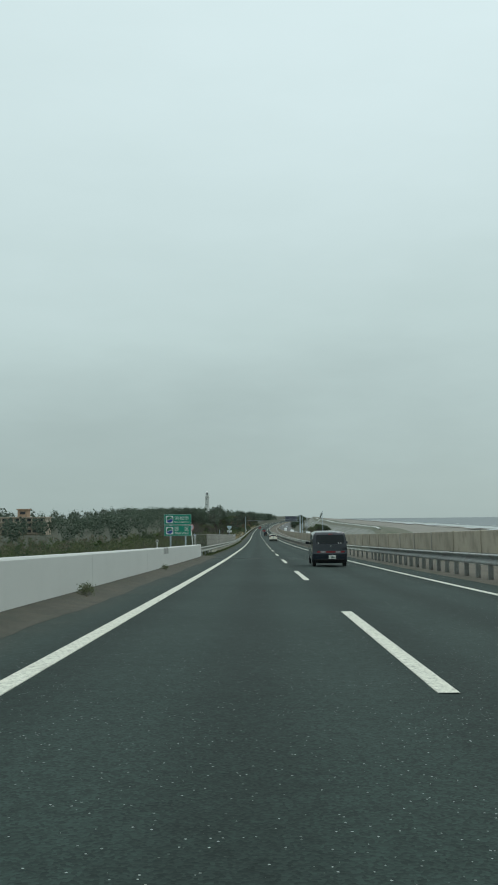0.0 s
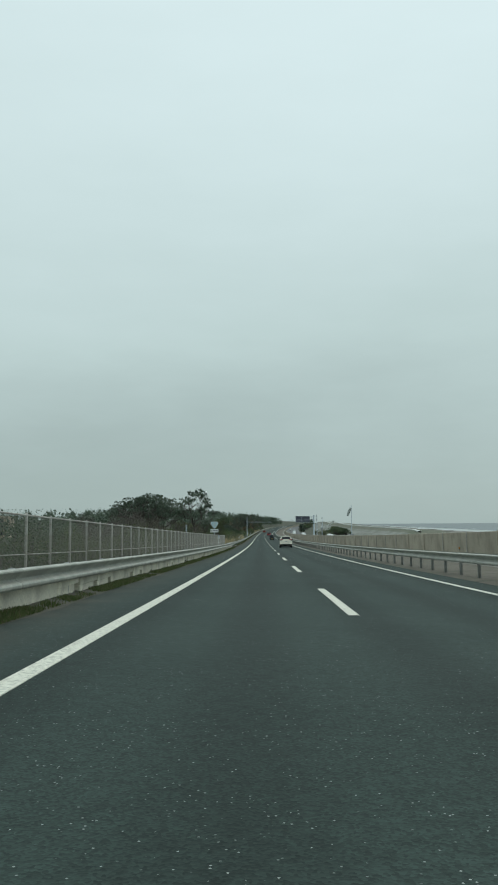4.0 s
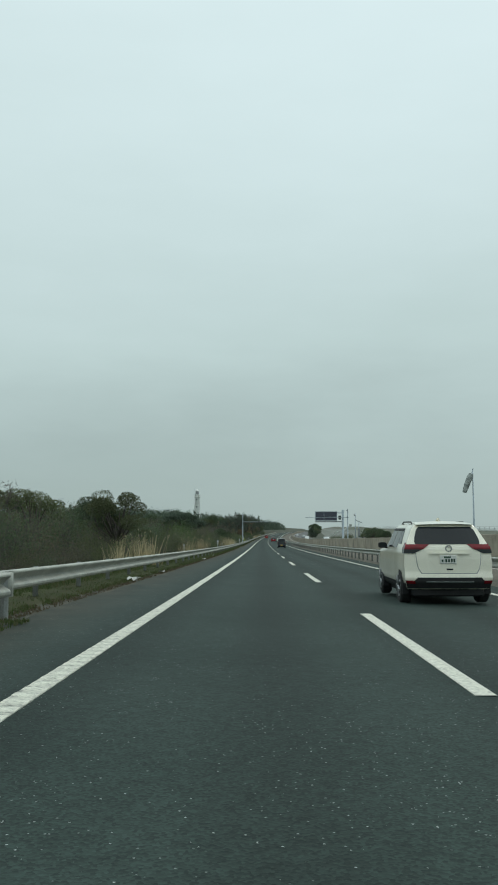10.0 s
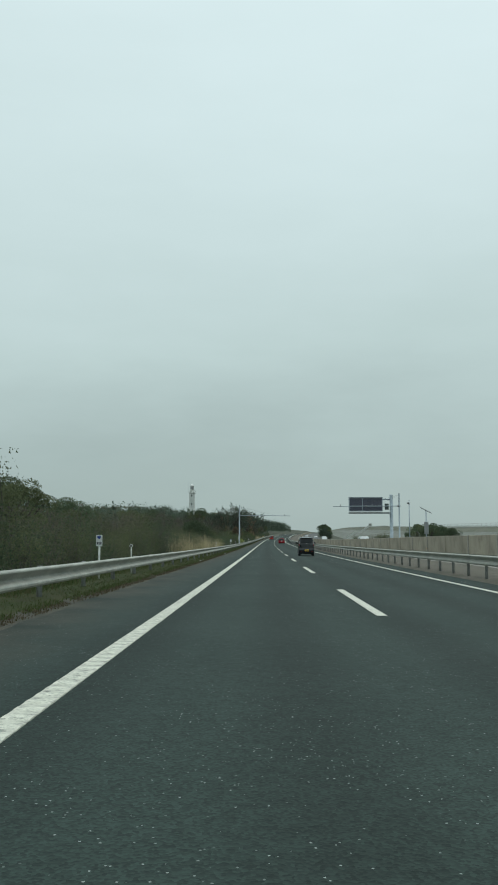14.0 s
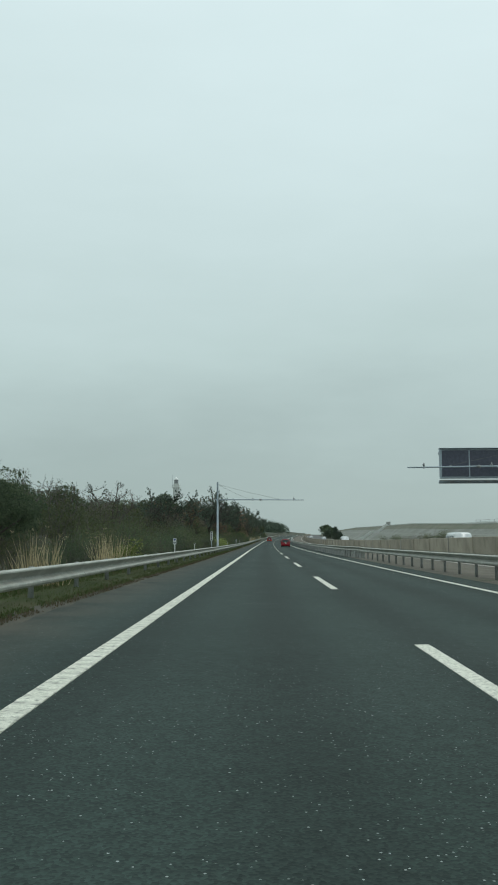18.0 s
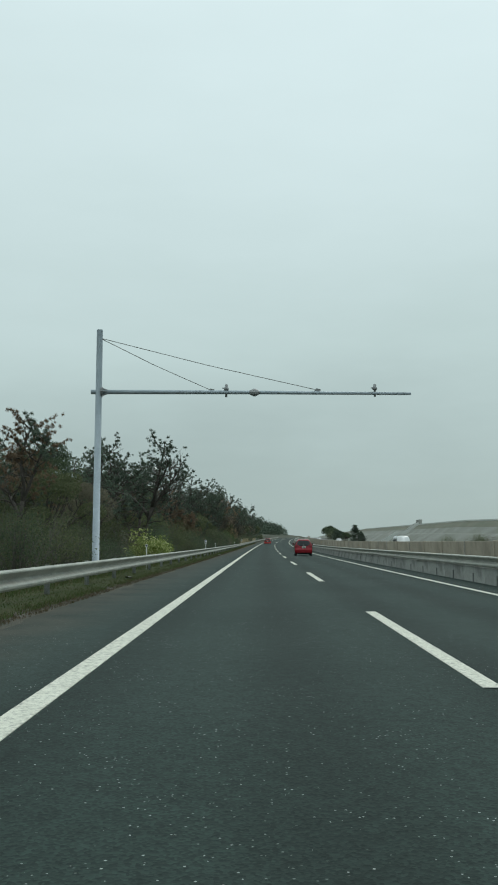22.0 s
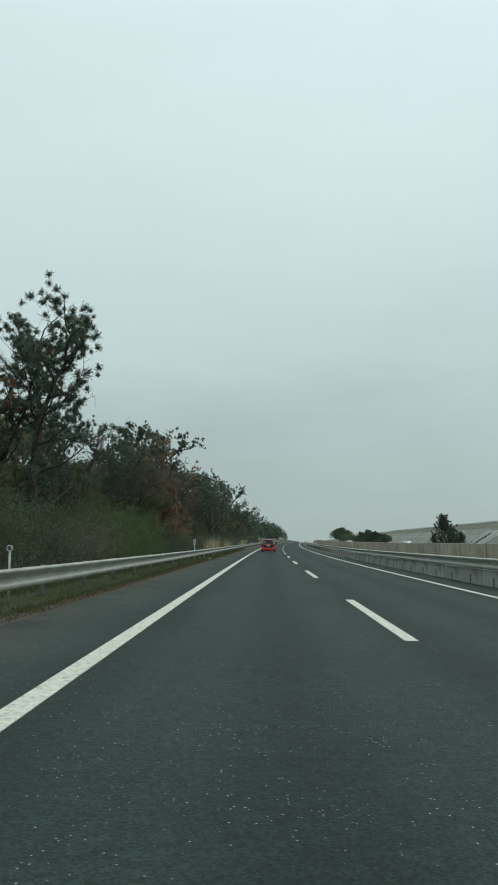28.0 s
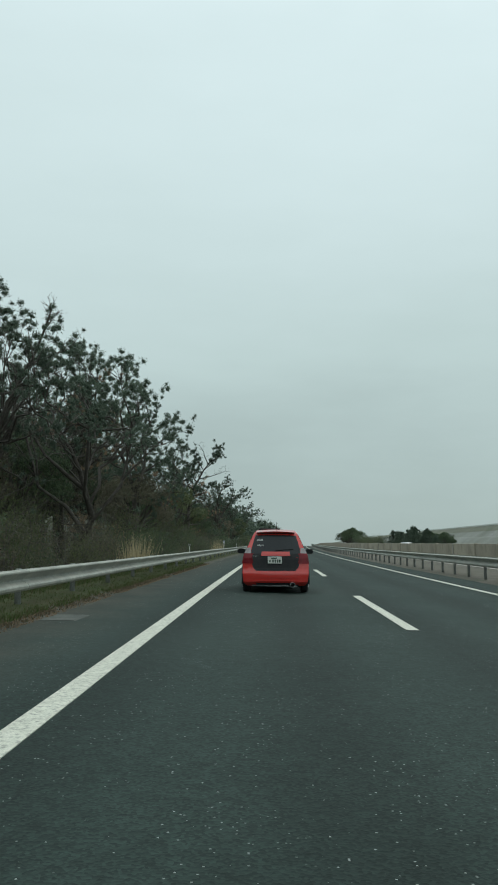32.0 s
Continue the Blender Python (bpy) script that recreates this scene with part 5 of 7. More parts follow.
for i in range(8):
    plant(SHRUBS[rnd.choice((2, 3))], 200 + rnd.uniform(0, 180), 24 + rnd.uniform(0, 6), rnd.uniform(0.8, 1.2), rnd.uniform(0, 360))


# far woods: too many to count
def woods(name, label, seed, count, srange, urange, height, mat, per=90, leaf=0.13):
    rs = np.random.RandomState(seed)
    S, U = rs.uniform(*srange, count), rs.uniform(*urange, count)
    Z = lie(S, U)
    H = height * rs.uniform(0.7, 1.15, count)
    base = at_many(S, U, Z)
    R = 0.26 * H * rs.uniform(0.8, 1.3, count)
    d = unit(rs.normal(size=(count, per, 3)))
    rr = rs.uniform(0.35, 1.0, (count, per, 1)) ** 0.4
    lump = 1 + 0.35 * np.sin(d[..., :1] * 5 + S[:, None, None]) * np.cos(d[..., 1:2] * 6 + U[:, None, None])
    c = base[:, None] + d * rr * lump * np.stack([R, R, 0.42 * H], -1)[:, None] + np.array([0, 0, 1]) * (0.6 * H)[:, None, None]
    P = leaves(rs, c.reshape(-1, 3), leaf * height)
    inner = c[:, : max(8, per // 9)].reshape(-1, 3) * 0.8 + np.repeat(base + np.array([0, 0, 1]) * (0.6 * H)[:, None], max(8, per // 9), 0) * 0.2
    P = np.concatenate([P, cores(rs, inner, np.repeat(R * 0.24, max(8, per // 9)), 0.9)], 0)
    ob = new(name, triangles(name, P, mat))
    return tagged(ob, label, "woods", kind="stuff")


woods("woods", "dark pine wood on the low hill below the lighthouse", 61, 700, (440, 1000), (-130, -26), 8.0, NEEDLE, 120, 0.065)
woods("woods", "distant row of coastal pines beyond the scrub", 62, 190, (300, 480), (-230, -50), 9.2, NEEDLE, 150, 0.045)
woods("woods", "dark wood flanking the road in the distance", 63, 240, (795, 1250), (-40, -11.5), 9.5, NEEDLE, 150, 0.05)
woods("scrub", "grey-green scrub on the far flat ground", 66, 620, (180, 345), (-170, -26), 3.4, LEAF_DULL, 60, 0.075)
woods("woods", "thin far row of pines behind the long building", 67, 120, (470, 560), (-280, -80), 10.5, NEEDLE, 150, 0.04)
woods("scrub", "mid-green thickets on the flat ground below the road", 68, 520, (90, 330), (-130, -17), 3.2, LEAF_GREEN, 110, 0.06)
woods("scrub", "tangled dark scrub on the low ground", 64, 420, (70, 300), (-70, -17), 2.8, LEAF_OLIVE, 170, 0.075)
woods("scrub", "dark evergreen scrub on the low ground", 65, 260, (70, 300), (-80, -18), 2.9, LEAF_DARK, 170, 0.075)


# grass and weeds along the verge
def grass(name, label, seed, count, srange, urange, height, mat, wide=0.012, clump=True, bare=-1.3):
    rs = np.random.RandomState(seed)
    S = rs.uniform(*srange, count)
    U = rs.uniform(*urange, count)
    if clump:
        keep = (np.sin(S * 1.7) + np.sin(S * 0.53 + 1) + np.sin(S * 4.1 + U * 5) + rs.normal(0, 0.9, count)) > bare
        S, U = S[keep], U[keep]
    n = len(S)
    base = at_many(S, U, 0.02 + 0 * S)
    d = unit(np.stack([rs.normal(0, 0.45, n), rs.normal(0, 0.45, n), np.ones(n)], 1))
    ln = height * rs.uniform(0.4, 1.2, (n, 1))
    side = unit(np.cross(d, rs.normal(size=(n, 3)))) * wide
    return tagged(new(name, triangles(name, np.stack([base - side, base + side, base + d * ln], 1), mat)), label, "grass", kind="stuff")


grass("grass", "short green grass along the verge under the rail", 71, 430000, (189, 640), (-7.3, -5.5), 0.085, GRASS, 0.013)
grass("grass", "rough grass behind the guard rail", 72, 50000, (190, 640), (-9.0, -6.6), 0.3, GRASS, 0.016)
grass("grass", "low weeds growing at the footing's base", 73, 100000, (84, 192), (-5.5, -4.98), 0.075, GRASS, 0.011, bare=0.1)
grass("grass", "low weeds on the verge below the rail", 74, 22000, (60, 88), (-7.4, -5.0), 0.11, GRASS, bare=-0.2)
grass("grass", "sparse low weeds at the parapet's foot", 76, 9000, (-5, 58), (-5.3, -4.9), 0.055, GRASS)
grass("dead_grass", "dry brown grass at the shoulder's edge", 75, 80000, (190, 640), (-5.75, -5.28), 0.05, DEAD_GRASS, 0.011)
grass("fallen_needles", "orange-brown fallen needles along the edge of the shoulder", 77, 26000, (528, 640), (-5.62, -5.2), 0.02, NEEDLE_DRY, 0.014)
weeds = [(17.4, -4.95, 0.5), (18.3, -5.05, 0.4), (33.2, -5.1, 0.42), (34.5, -5.15, 0.3), (104, -5.45, 0.22), (118, -5.45, 0.3), (131, -5.45, 0.22), (176, -5.45, 0.34), (171, -5.45, 0.3), (184, -5.45, 0.25), (205, -6.5, 0.25), (300, -6.6, 0.2), (168, -5.45, 0.18)]
wd = kind(shrub(47, LEAF_OLIVE, twigs=True, n=420, leaf=0.16, name="weed"), "straggly weed growing from the dirt at the wall's foot", "weed", "roadside weeds")
for s, u, z in weeds:
    plant(wd, s, u, z * 0.36, rnd.uniform(0, 360), sink=-0.1)

# scraps of litter on the verge
SCRAP = surface("crumpled_white_scrap", (0.6, 0.6, 0.57), (0.45, 0.45, 0.42), grain=12, rough=0.8)


def litter(seed, s, u, size):
    rs = np.random.RandomState(seed)
    t = thing("litter", "crumpled white scrap of litter on the dirt verge", "litter", stand(s, u, 0.05, rs.uniform(0, 360)), group="litter")
    rings = [[((i - 1.5) * size * 0.5 + rs.normal(0, size * 0.08), (j - 1) * size * 0.45 + rs.normal(0, size * 0.08), abs(rs.normal(0, size * 0.22)) + 0.01) for i in range(4)] for j in range(3)]
    low = [[(p[0] * 0.96, p[1] * 0.96, p[2] - 0.012) for p in r] for r in rings]
    part("scrap", Shape().rings(rings, False).rings(low[::-1], False), SCRAP, t)


for k, (s, u, size) in enumerate(((204.5, -5.42, 0.2), (206.2, -5.5, 0.13), (212.0, -5.45, 0.16), (236.5, -5.5, 0.14), (251.0, -5.7, 0.12), (301.0, -5.5, 0.11), (303.6, -5.55, 0.1), (330.0, -5.45, 0.12), (425.0, -5.75, 0.15), (474.0, -5.5, 0.12), (572.0, -5.45, 0.16), (590.5, -5.7, 0.12))):
    litter(k, s, u, size)

# ---------------------------------------------------------------- fence behind the footing
ZINC = surface("dull_zinc_wire", (0.15, 0.155, 0.14), (0.11, 0.11, 0.1), grain=5, rough=0.7, metal=0.2)
FENCE_POST = surface("pale_fence_paint", (0.36, 0.36, 0.33), (0.28, 0.27, 0.24), grain=4, rough=0.7, each=0.1, dirt=(0.16, 0.11, 0.07), dirt_amount=0.4, dirt_grain=4)


def link_panel(wide, low, high):
    """Crossed wires of a chain-link panel in the plane x = 0, along y."""
    sh = Shape()
    gap, r = 0.09, 0.0018
    tall = high - low
    for way in (1, -1):
        k = -int(tall / gap) - 1
        while k * gap < wide:
            a = k * gap
            t0, t1 = max(0.0, -a), min(tall, wide - a)
            if t1 > t0 + 0.01:
                y0, y1, z0, z1 = a + t0, a + t1, low + t0, low + t1
                if way < 0:
                    y0, y1 = wide - y0, wide - y1
                sh.add([(0.004 * way, y0 - r, z0), (0.004 * way, y0 + r, z0), (0.004 * way, y1 + r, z1), (0.004 * way, y1 - r, z1),
                        (0.004 * way + r * 2, y0, z0), (0.004 * way + r * 2, y1, z1)], [(0, 1, 2, 3), (1, 4, 5, 2), (4, 0, 3, 5)])
            k += 1
    return sh


LINK = surface("dull_wire_mesh", (0.2, 0.205, 0.175), (0.15, 0.15, 0.13), grain=4, rough=0.6, metal=0.2)
fence = thing("fence", "weathered chain-link fence with pale grey posts", "fence", kind="structure")
mesh_panel = link_panel(1.98, 0.1, 1.62).data("wire_mesh", LINK)
fpost = Shape().lathe([(0.03, -0.3), (0.03, 1.66), (0.02, 1.69)], sides=8).data("post", FENCE_POST, True)
frail = Shape().tube([(0, 0, 1.64), (0, 2.0, 1.64)], 0.022, 6).data("top_rail", FENCE_POST, True)
fwire = Shape().tube([(0, 0, 0.86), (0, 2.0, 0.86)], 0.012, 4).data("tension_bar", FENCE_POST, True)
q = 80.0
while q < 183.9:
    a, b = at(q, -6.2), at(q + 2.0, -6.2)
    m = Matrix.Translation(a) @ (b - a).to_track_quat("Y", "Z").to_matrix().to_4x4()
    part("post", fpost, FENCE_POST, fence, m=stand(q, -6.2))
    for nm, d in (("wire_mesh", mesh_panel), ("top_rail", frail), ("tension_bar", fwire)):
        part(nm, d, FENCE_POST, fence, m=m)
    q += 2.0
part("post", fpost, FENCE_POST, fence, m=stand(q, -6.2))
# returning end panel at the fence's start
a, b = at(80.0, -6.2), at(82.0, -7.6)
m = Matrix.Translation(a) @ (b - a).to_track_quat("Y", "Z").to_matrix().to_4x4()
for nm, d in (("wire_mesh", mesh_panel), ("top_rail", frail), ("tension_bar", fwire)):
    part(nm, d, FENCE_POST, fence, m=m)
part("post", fpost, FENCE_POST, fence, m=stand(81.64, -7.35))

# ---------------------------------------------------------------- signs
GREEN = surface("green_sign_face", (0.006, 0.25, 0.165), (0.006, 0.225, 0.145), grain=2, rough=0.45)
WHITE = surface("white_sign_face", (0.72, 0.74, 0.73), (0.64, 0.66, 0.65), grain=3, rough=0.5)
WHITE_WORN = surface("weathered_white_face", (0.6, 0.62, 0.58), (0.48, 0.5, 0.47), grain=5, rough=0.6)
BLUE = surface("blue_sign_ink", (0.02, 0.06, 0.3), (0.02, 0.05, 0.26), grain=3, rough=0.45)
FADED = surface("faded_blue_sign_face", (0.48, 0.61, 0.64), (0.37, 0.53, 0.59), grain=1.6, rough=0.5, spread=0.2)
TEAL = surface("emblem_green_ink", (0.02, 0.2, 0.12), (0.02, 0.18, 0.1), grain=3, rough=0.45)
RED = surface("red_sign_ring", (0.45, 0.05, 0.045), (0.38, 0.05, 0.045), grain=3, rough=0.45)
INK = surface("dark_sign_ink", (0.03, 0.035, 0.06), (0.04, 0.04, 0.06), grain=3, rough=0.5)
SIGN_BACK = surface("grey_sign_metal", (0.3, 0.31, 0.31), (0.24, 0.25, 0.25), grain=3, rough=0.55, metal=0.3)
AMBER = surface("amber_reflector", (0.6, 0.25, 0.02), (0.5, 0.2, 0.02), grain=3, rough=0.3)


def lettering(body, high, wide, x, z, y, mat, parent, name="lettering"):
    """Writing in the built-in font, scaled to its true height and width, facing -y."""
    cu = bpy.data.curves.new(name, "FONT")
    cu.body, cu.size, cu.align_x, cu.align_y, cu.extrude = body, 1.0, "CENTER", "BOTTOM_BASELINE", 0.002
    ob = bpy.data.objects.new(name, cu)
    scene.collection.objects.link(ob)
    me = bpy.data.meshes.new_from_object(ob.evaluated_get(bpy.context.evaluated_depsgraph_get()))
    bpy.data.objects.remove(ob)
    n = len(me.vertices)
    co = np.zeros(n * 3, np.float32)
    me.vertices.foreach_get("co", co)
    co = co.reshape(-1, 3)
    if n:
        lo, hi = co.min(0), co.max(0)
        sx, sz = wide / max(hi[0] - lo[0], 1e-6), high / max(hi[1] - lo[1], 1e-6)
        out = np.stack([x + (co[:, 0] - (lo[0] + hi[0]) / 2) * sx, y - co[:, 2], z + (co[:, 1] - lo[1]) * sz], 1)
        me.vertices.foreach_set("co", out.astype(np.float32).reshape(-1))
    me.materials.clear()
    me.materials.append(mat)
    me.update()
    return part(name, me, mat, parent)


def plate(x0, x1, z0, z1, y=0.0, thick=0.02, bevel=0.0):
    return Shape().box(x0, x1, y, y + thick, z0, z1, bevel)


def disc(r, y, thick, x=0.0, z=0.0, sides=32, inner=0.0):
    sh = Shape()
    if inner:
        rings = []
        for rr, yy in ((inner, y + thick), (inner, y), (r, y), (r, y + thick)):
            rings.append([(x + rr * math.cos(2 * math.pi * k / sides), yy, z + rr * math.sin(2 * math.pi * k / sides)) for k in range(sides)])
        return sh.rings(rings, True)
    return sh.lathe([(r, y), (r, y + thick)], axis="Y", sides=sides, centre=(x, 0, z))


def emblem(parent, x, z, size, y):
    part("emblem_plate", plate(x - size / 2, x + size / 2, z, z + size, y - 0.004, 0.006), WHITE, parent, "white square with a round green and blue emblem")
    r = size * 0.43
    cx, cz = x, z + size / 2
    for nm, mat, flip in (("emblem_green", TEAL, 1), ("emblem_blue", BLUE, -1)):
        pts = []
        for k in range(17):
            a = math.pi * k / 16
            pts.append((cx + r * math.cos(a), cz + flip * r * math.sin(a)))
        for k in range(1, 12):
            f = -1 + 2 * k / 12
            pts.append((cx + r * f, cz + 0.22 * r * math.sin(math.pi * f) + flip * r * 0.07))
        sh = Shape().add([(p[0], y - 0.007, p[1]) for p in pts], [tuple(range(len(pts)))])
        sh.add([(p[0], y - 0.005, p[1]) for p in pts], [tuple(range(len(pts)))[::-1]])
        part(nm, sh, mat, parent)


# city boundary sign: two green boards on two posts
sg = thing("city_sign", "green two-board road sign with white lettering on steel posts", "road sign", stand(64.0, -7.42, 0, 2))
for x in (-0.52, 0.58):
    part("post", Shape().lathe([(0.06, -1.2), (0.06, 3.0)], sides=12, centre=(x, 0.06, 0)), POLE_PAINT, sg, smooth=True)
upper = part("upper_board", plate(-1.0, 1.0, 2.28, 3.06, 0, 0.025, 0.006), GREEN, sg)
lower = part("lower_board", plate(-1.0, 1.0, 1.46, 2.24, 0, 0.025, 0.006), GREEN, sg)
for b, z in ((upper, 2.28), (lower, 1.46)):
    rim = Shape()
    for x0, x1, z0, z1 in ((-0.985, 0.985, z + 0.015, z + 0.027), (-0.985, 0.985, z + 0.753, z + 0.765), (-0.985, -0.973, z + 0.027, z + 0.753), (0.973, 0.985, z + 0.027, z + 0.753)):
        rim.box(x0, x1, -0.004, 0.001, z0, z1)
    part("border", rim, WHITE, b)
emblem(upper, -0.59, 2.41, 0.53, 0)
emblem(lower, -0.59, 1.59, 0.53, 0)
lettering("浜松市", 0.30, 1.06, 0.3, 2.63, -0.003, WHITE, upper)
lettering("Hamamatsu City", 0.17, 1.08, 0.3, 2.39, -0.003, WHITE, upper)
lettering("西", 0.3, 0.3, -0.08, 1.83, -0.003, WHITE, lower)
lettering("区", 0.3, 0.3, 0.68, 1.83, -0.003, WHITE, lower)
lettering("Nishi Ward", 0.19, 0.98, 0.3, 1.58, -0.003, WHITE, lower)

# speed limit sign on a leaning post
lean = Matrix.Rotation(radians(-6), 4, "Y")
sg = thing("speed_sign", "round red-rimmed speed limit sign on a leaning white post", "road sign", stand(77.4, -7.24, 0) @ lean)
part("post", Shape().lathe([(0.035, -0.8), (0.035, 2.3)], sides=10, centre=(0, 0.05, 0)), WHITE, sg, smooth=True)
face = part("face", disc(0.3, 0.0, 0.02, 0, 2.27), WHITE, sg)
part("rim", disc(0.29, -0.005, 0.008, 0, 2.27, inner=0.225), RED, face, "red ring")
lettering("80", 0.23, 0.33, 0.0, 2.155, -0.003, BLUE, face)

# route marker with a place-name plate
sg = thing("route_sign", "faded blue rounded-triangle route marker above a white name plate", "road sign", stand(183.9, -7.5, 0, 0))
part("post", Shape().lathe([(0.045, -0.5), (0.045, 3.3)], sides=10, centre=(0, 0.06, 0)), POLE_PAINT, sg, smooth=True)
def shield(scale, y, thick):
    pts = []
    corners = [(-0.27, 0.68, 0.22), (0.27, 0.68, 0.22), (0.0, 0.24, 0.19)]
    order = [(corners[1], (-25, 80)), (corners[0], (100, 205)), (corners[2], (215, 325))]
    for (cx, cz, r), (a0, a1) in order:
        for k in range(9):
            a = radians(a0 + (a1 - a0) * k / 8)
            pts.append((cx + r * math.cos(a), cz + r * math.sin(a)))
    c = (0, 0.5)
    pts = [((p[0] - c[0]) * scale, (p[1] - c[1]) * scale + 3.0) for p in pts]
    return Shape().rings([[(p[0], y, p[1]) for p in pts], [(p[0], y + thick, p[1]) for p in pts]], True, True)


sf = part("shield", shield(1.0, 0.0, 0.02), WHITE, sg)
part("shield_face", shield(0.92, -0.005, 0.006), FADED, sf, "sun-faded pale blue face")
lettering("1", 0.26, 0.09, 0, 2.93, -0.008, WHITE_WORN, sf)
lettering("ROUTE", 0.08, 0.34, 0, 2.8, -0.008, WHITE_WORN, sf)
np_ = part("name_plate", plate(-0.5, 0.5, 2.04, 2.46, 0, 0.02, 0.006), WHITE, sg, "white plate with dark characters")
lettering("西区舞阪町舞阪", 0.2, 0.92, 0, 2.15, -0.003, INK, np_)


t = thing("marker_post", "weathered grey square post standing behind the fence", "post", stand(148, -8.0, 0))
part("post", Shape().box(-0.06, 0.06, -0.06, 0.06, -0.6, 2.45, 0.012), POLE_PAINT, t)
part("cap", Shape().box(-0.075, 0.075, -0.075, 0.075, 2.45, 2.49, 0.01), SIGN_BACK, t)


# kilometre plates, reflectors and a tall narrow plate
def km_plate(s, u, z):
    t = thing("distance_marker", "small white distance plate with dark marks on a thin post", "road sign", stand(s, u, 0), group="distance markers")
    part("post", Shape().lathe([(0.03, -0.3), (0.03, z + 0.1)], sides=8, centre=(0, 0.04, 0)), WHITE_WORN, t, smooth=True)
    f = part("plate", plate(-0.09, 0.09, z, z + 0.32, 0, 0.012, 0.004), WHITE, t)
    part("shield", Shape().rings([[(-0.055, y, z + 0.29), (0.055, y, z + 0.29), (0.05, y, z + 0.24), (0.0, y, z + 0.2), (-0.05, y, z + 0.24)] for y in (-0.003, -0.007)], True, True), BLUE, f, "dark blue shield")
    for x in (-0.05, 0.0, 0.05):
        part("mark", plate(x - 0.017, x + 0.017, z + 0.05, z + 0.12, -0.003, 0.004), INK, f, "dark bar")


for s, u, z in ((66.0, -6.3, 1.3), (164, -5.98, 1.28), (277, -6.6, 0.98), (372, -6.6, 0.98), (473, -6.6, 0.98), (574, -6.6, 0.98), (674, -6.6, 0.98)):
    km_plate(s, u, z)


def delineator(s, u, base, z):
    t = thing("delineator", "round white roadside reflector on a thin post", "reflector", stand(s, u, 0), group="delineators")
    part("post", Shape().lathe([(0.02, base), (0.02, z)], sides=8, centre=(0, 0.03, 0)), WHITE_WORN, t, smooth=True)
    rim = part("head", disc(0.055, 0.0, 0.03, 0, z, 20), WHITE, t)
    part("lens", disc(0.038, -0.006, 0.01, 0, z, 18), ZINC, rim, "grey reflective lens")


delineator(34, -5.45, 0.86, 1.14)
for s in (231, 281, 331, 382, 433, 482, 531, 589, 640, 690):
    delineator(s, -6.3, -0.2, 0.98)
t = thing("place_plate", "tall narrow white plate with a column of dark characters", "road sign", stand(405, -6.55, 0))
part("post", Shape().lathe([(0.03, -0.3), (0.03, 1.9)], sides=8, centre=(0, 0.03, 0)), POLE_PAINT, t, smooth=True)
pf = part("plate", plate(-0.11, 0.11, 1.2, 2.02, 0, 0.015, 0.004), WHITE, t)
for k in range(5):
    part("mark", plate(-0.06, 0.06, 1.25 + 0.155 * k, 1.355 + 0.155 * k, -0.003, 0.004), INK, pf)
# amber markers on the barrier
for s in (128, 246, 322, 413, 517, 605, 640):
    t = thing("barrier_marker", "small amber reflector fixed to the barrier wall", "reflector", stand(s, 10.98, 0.75), group="barrier markers")
    part("bracket", Shape().box(-0.03, 0.03, -0.04, 0.04, -0.08, 0.1, 0.008), SIGN_BACK, t)
    part("lens", disc(0.06, -0.06, 0.03, 0, 0.05, 14), AMBER, t)


# ---------------------------------------------------------------- gantry, detector poles, windsock, lighthouse
VMS_DARK = surface("dark_display_face", (0.05, 0.07, 0.065), (0.07, 0.09, 0.082), grain=8, rough=0.4)
VMS_BLUE = surface("blue_black_display", (0.055, 0.06, 0.085), (0.075, 0.08, 0.11), grain=6, rough=0.35)
g = thing("message_gantry", "grey cantilever gantry with a dark electronic message board", "gantry", stand(387.3, 0, 0))
part("post", Shape().lathe([(0.45, -0.3), (0.45, 0.2), (0.27, 0.3), (0.25, 8.2), (0.2, 8.3)], sides=16, centre=(17.6, 0.35, 0)), POLE_PAINT, g, smooth=True)
for z in (5.45, 7.55):
    part("beam", Shape().tube([(17.6, 0.35, z), (11.0, 0.35, z)], 0.12, 10), POLE_PAINT, g, smooth=True)
case = part("display_case", Shape().box(11.0, 16.2, -0.25, 0.2, 5.68, 7.82, 0.05), POLE_PAINT, g)
for x0, x1 in ((11.12, 13.05), (13.13, 16.08)):
    part("display_face", Shape().box(x0, x1, -0.27, -0.24, 5.8, 7.7, 0.01), VMS_BLUE, case, "unlit blue-black display pane")
part("hood", Shape().box(10.95, 16.25, -0.45, 0.2, 7.82, 7.87, 0.01), POLE_PAINT, case)
for x in (11.8, 13.1, 14.4, 15.7):
    part("bracket", Shape().box(x - 0.12, x + 0.12, -0.4, -0.1, 5.36, 5.46, 0.01), SIGN_BACK, g)
part("walkway", Shape().box(10.95, 17.4, -0.5, 0.0, 5.48, 5.56, 0.01), SIGN_BACK, g)
part("control_box", Shape().box(16.55, 17.15, -0.1, 0.25, 5.95, 6.9, 0.04), VMS_DARK, g, "dark equipment box")


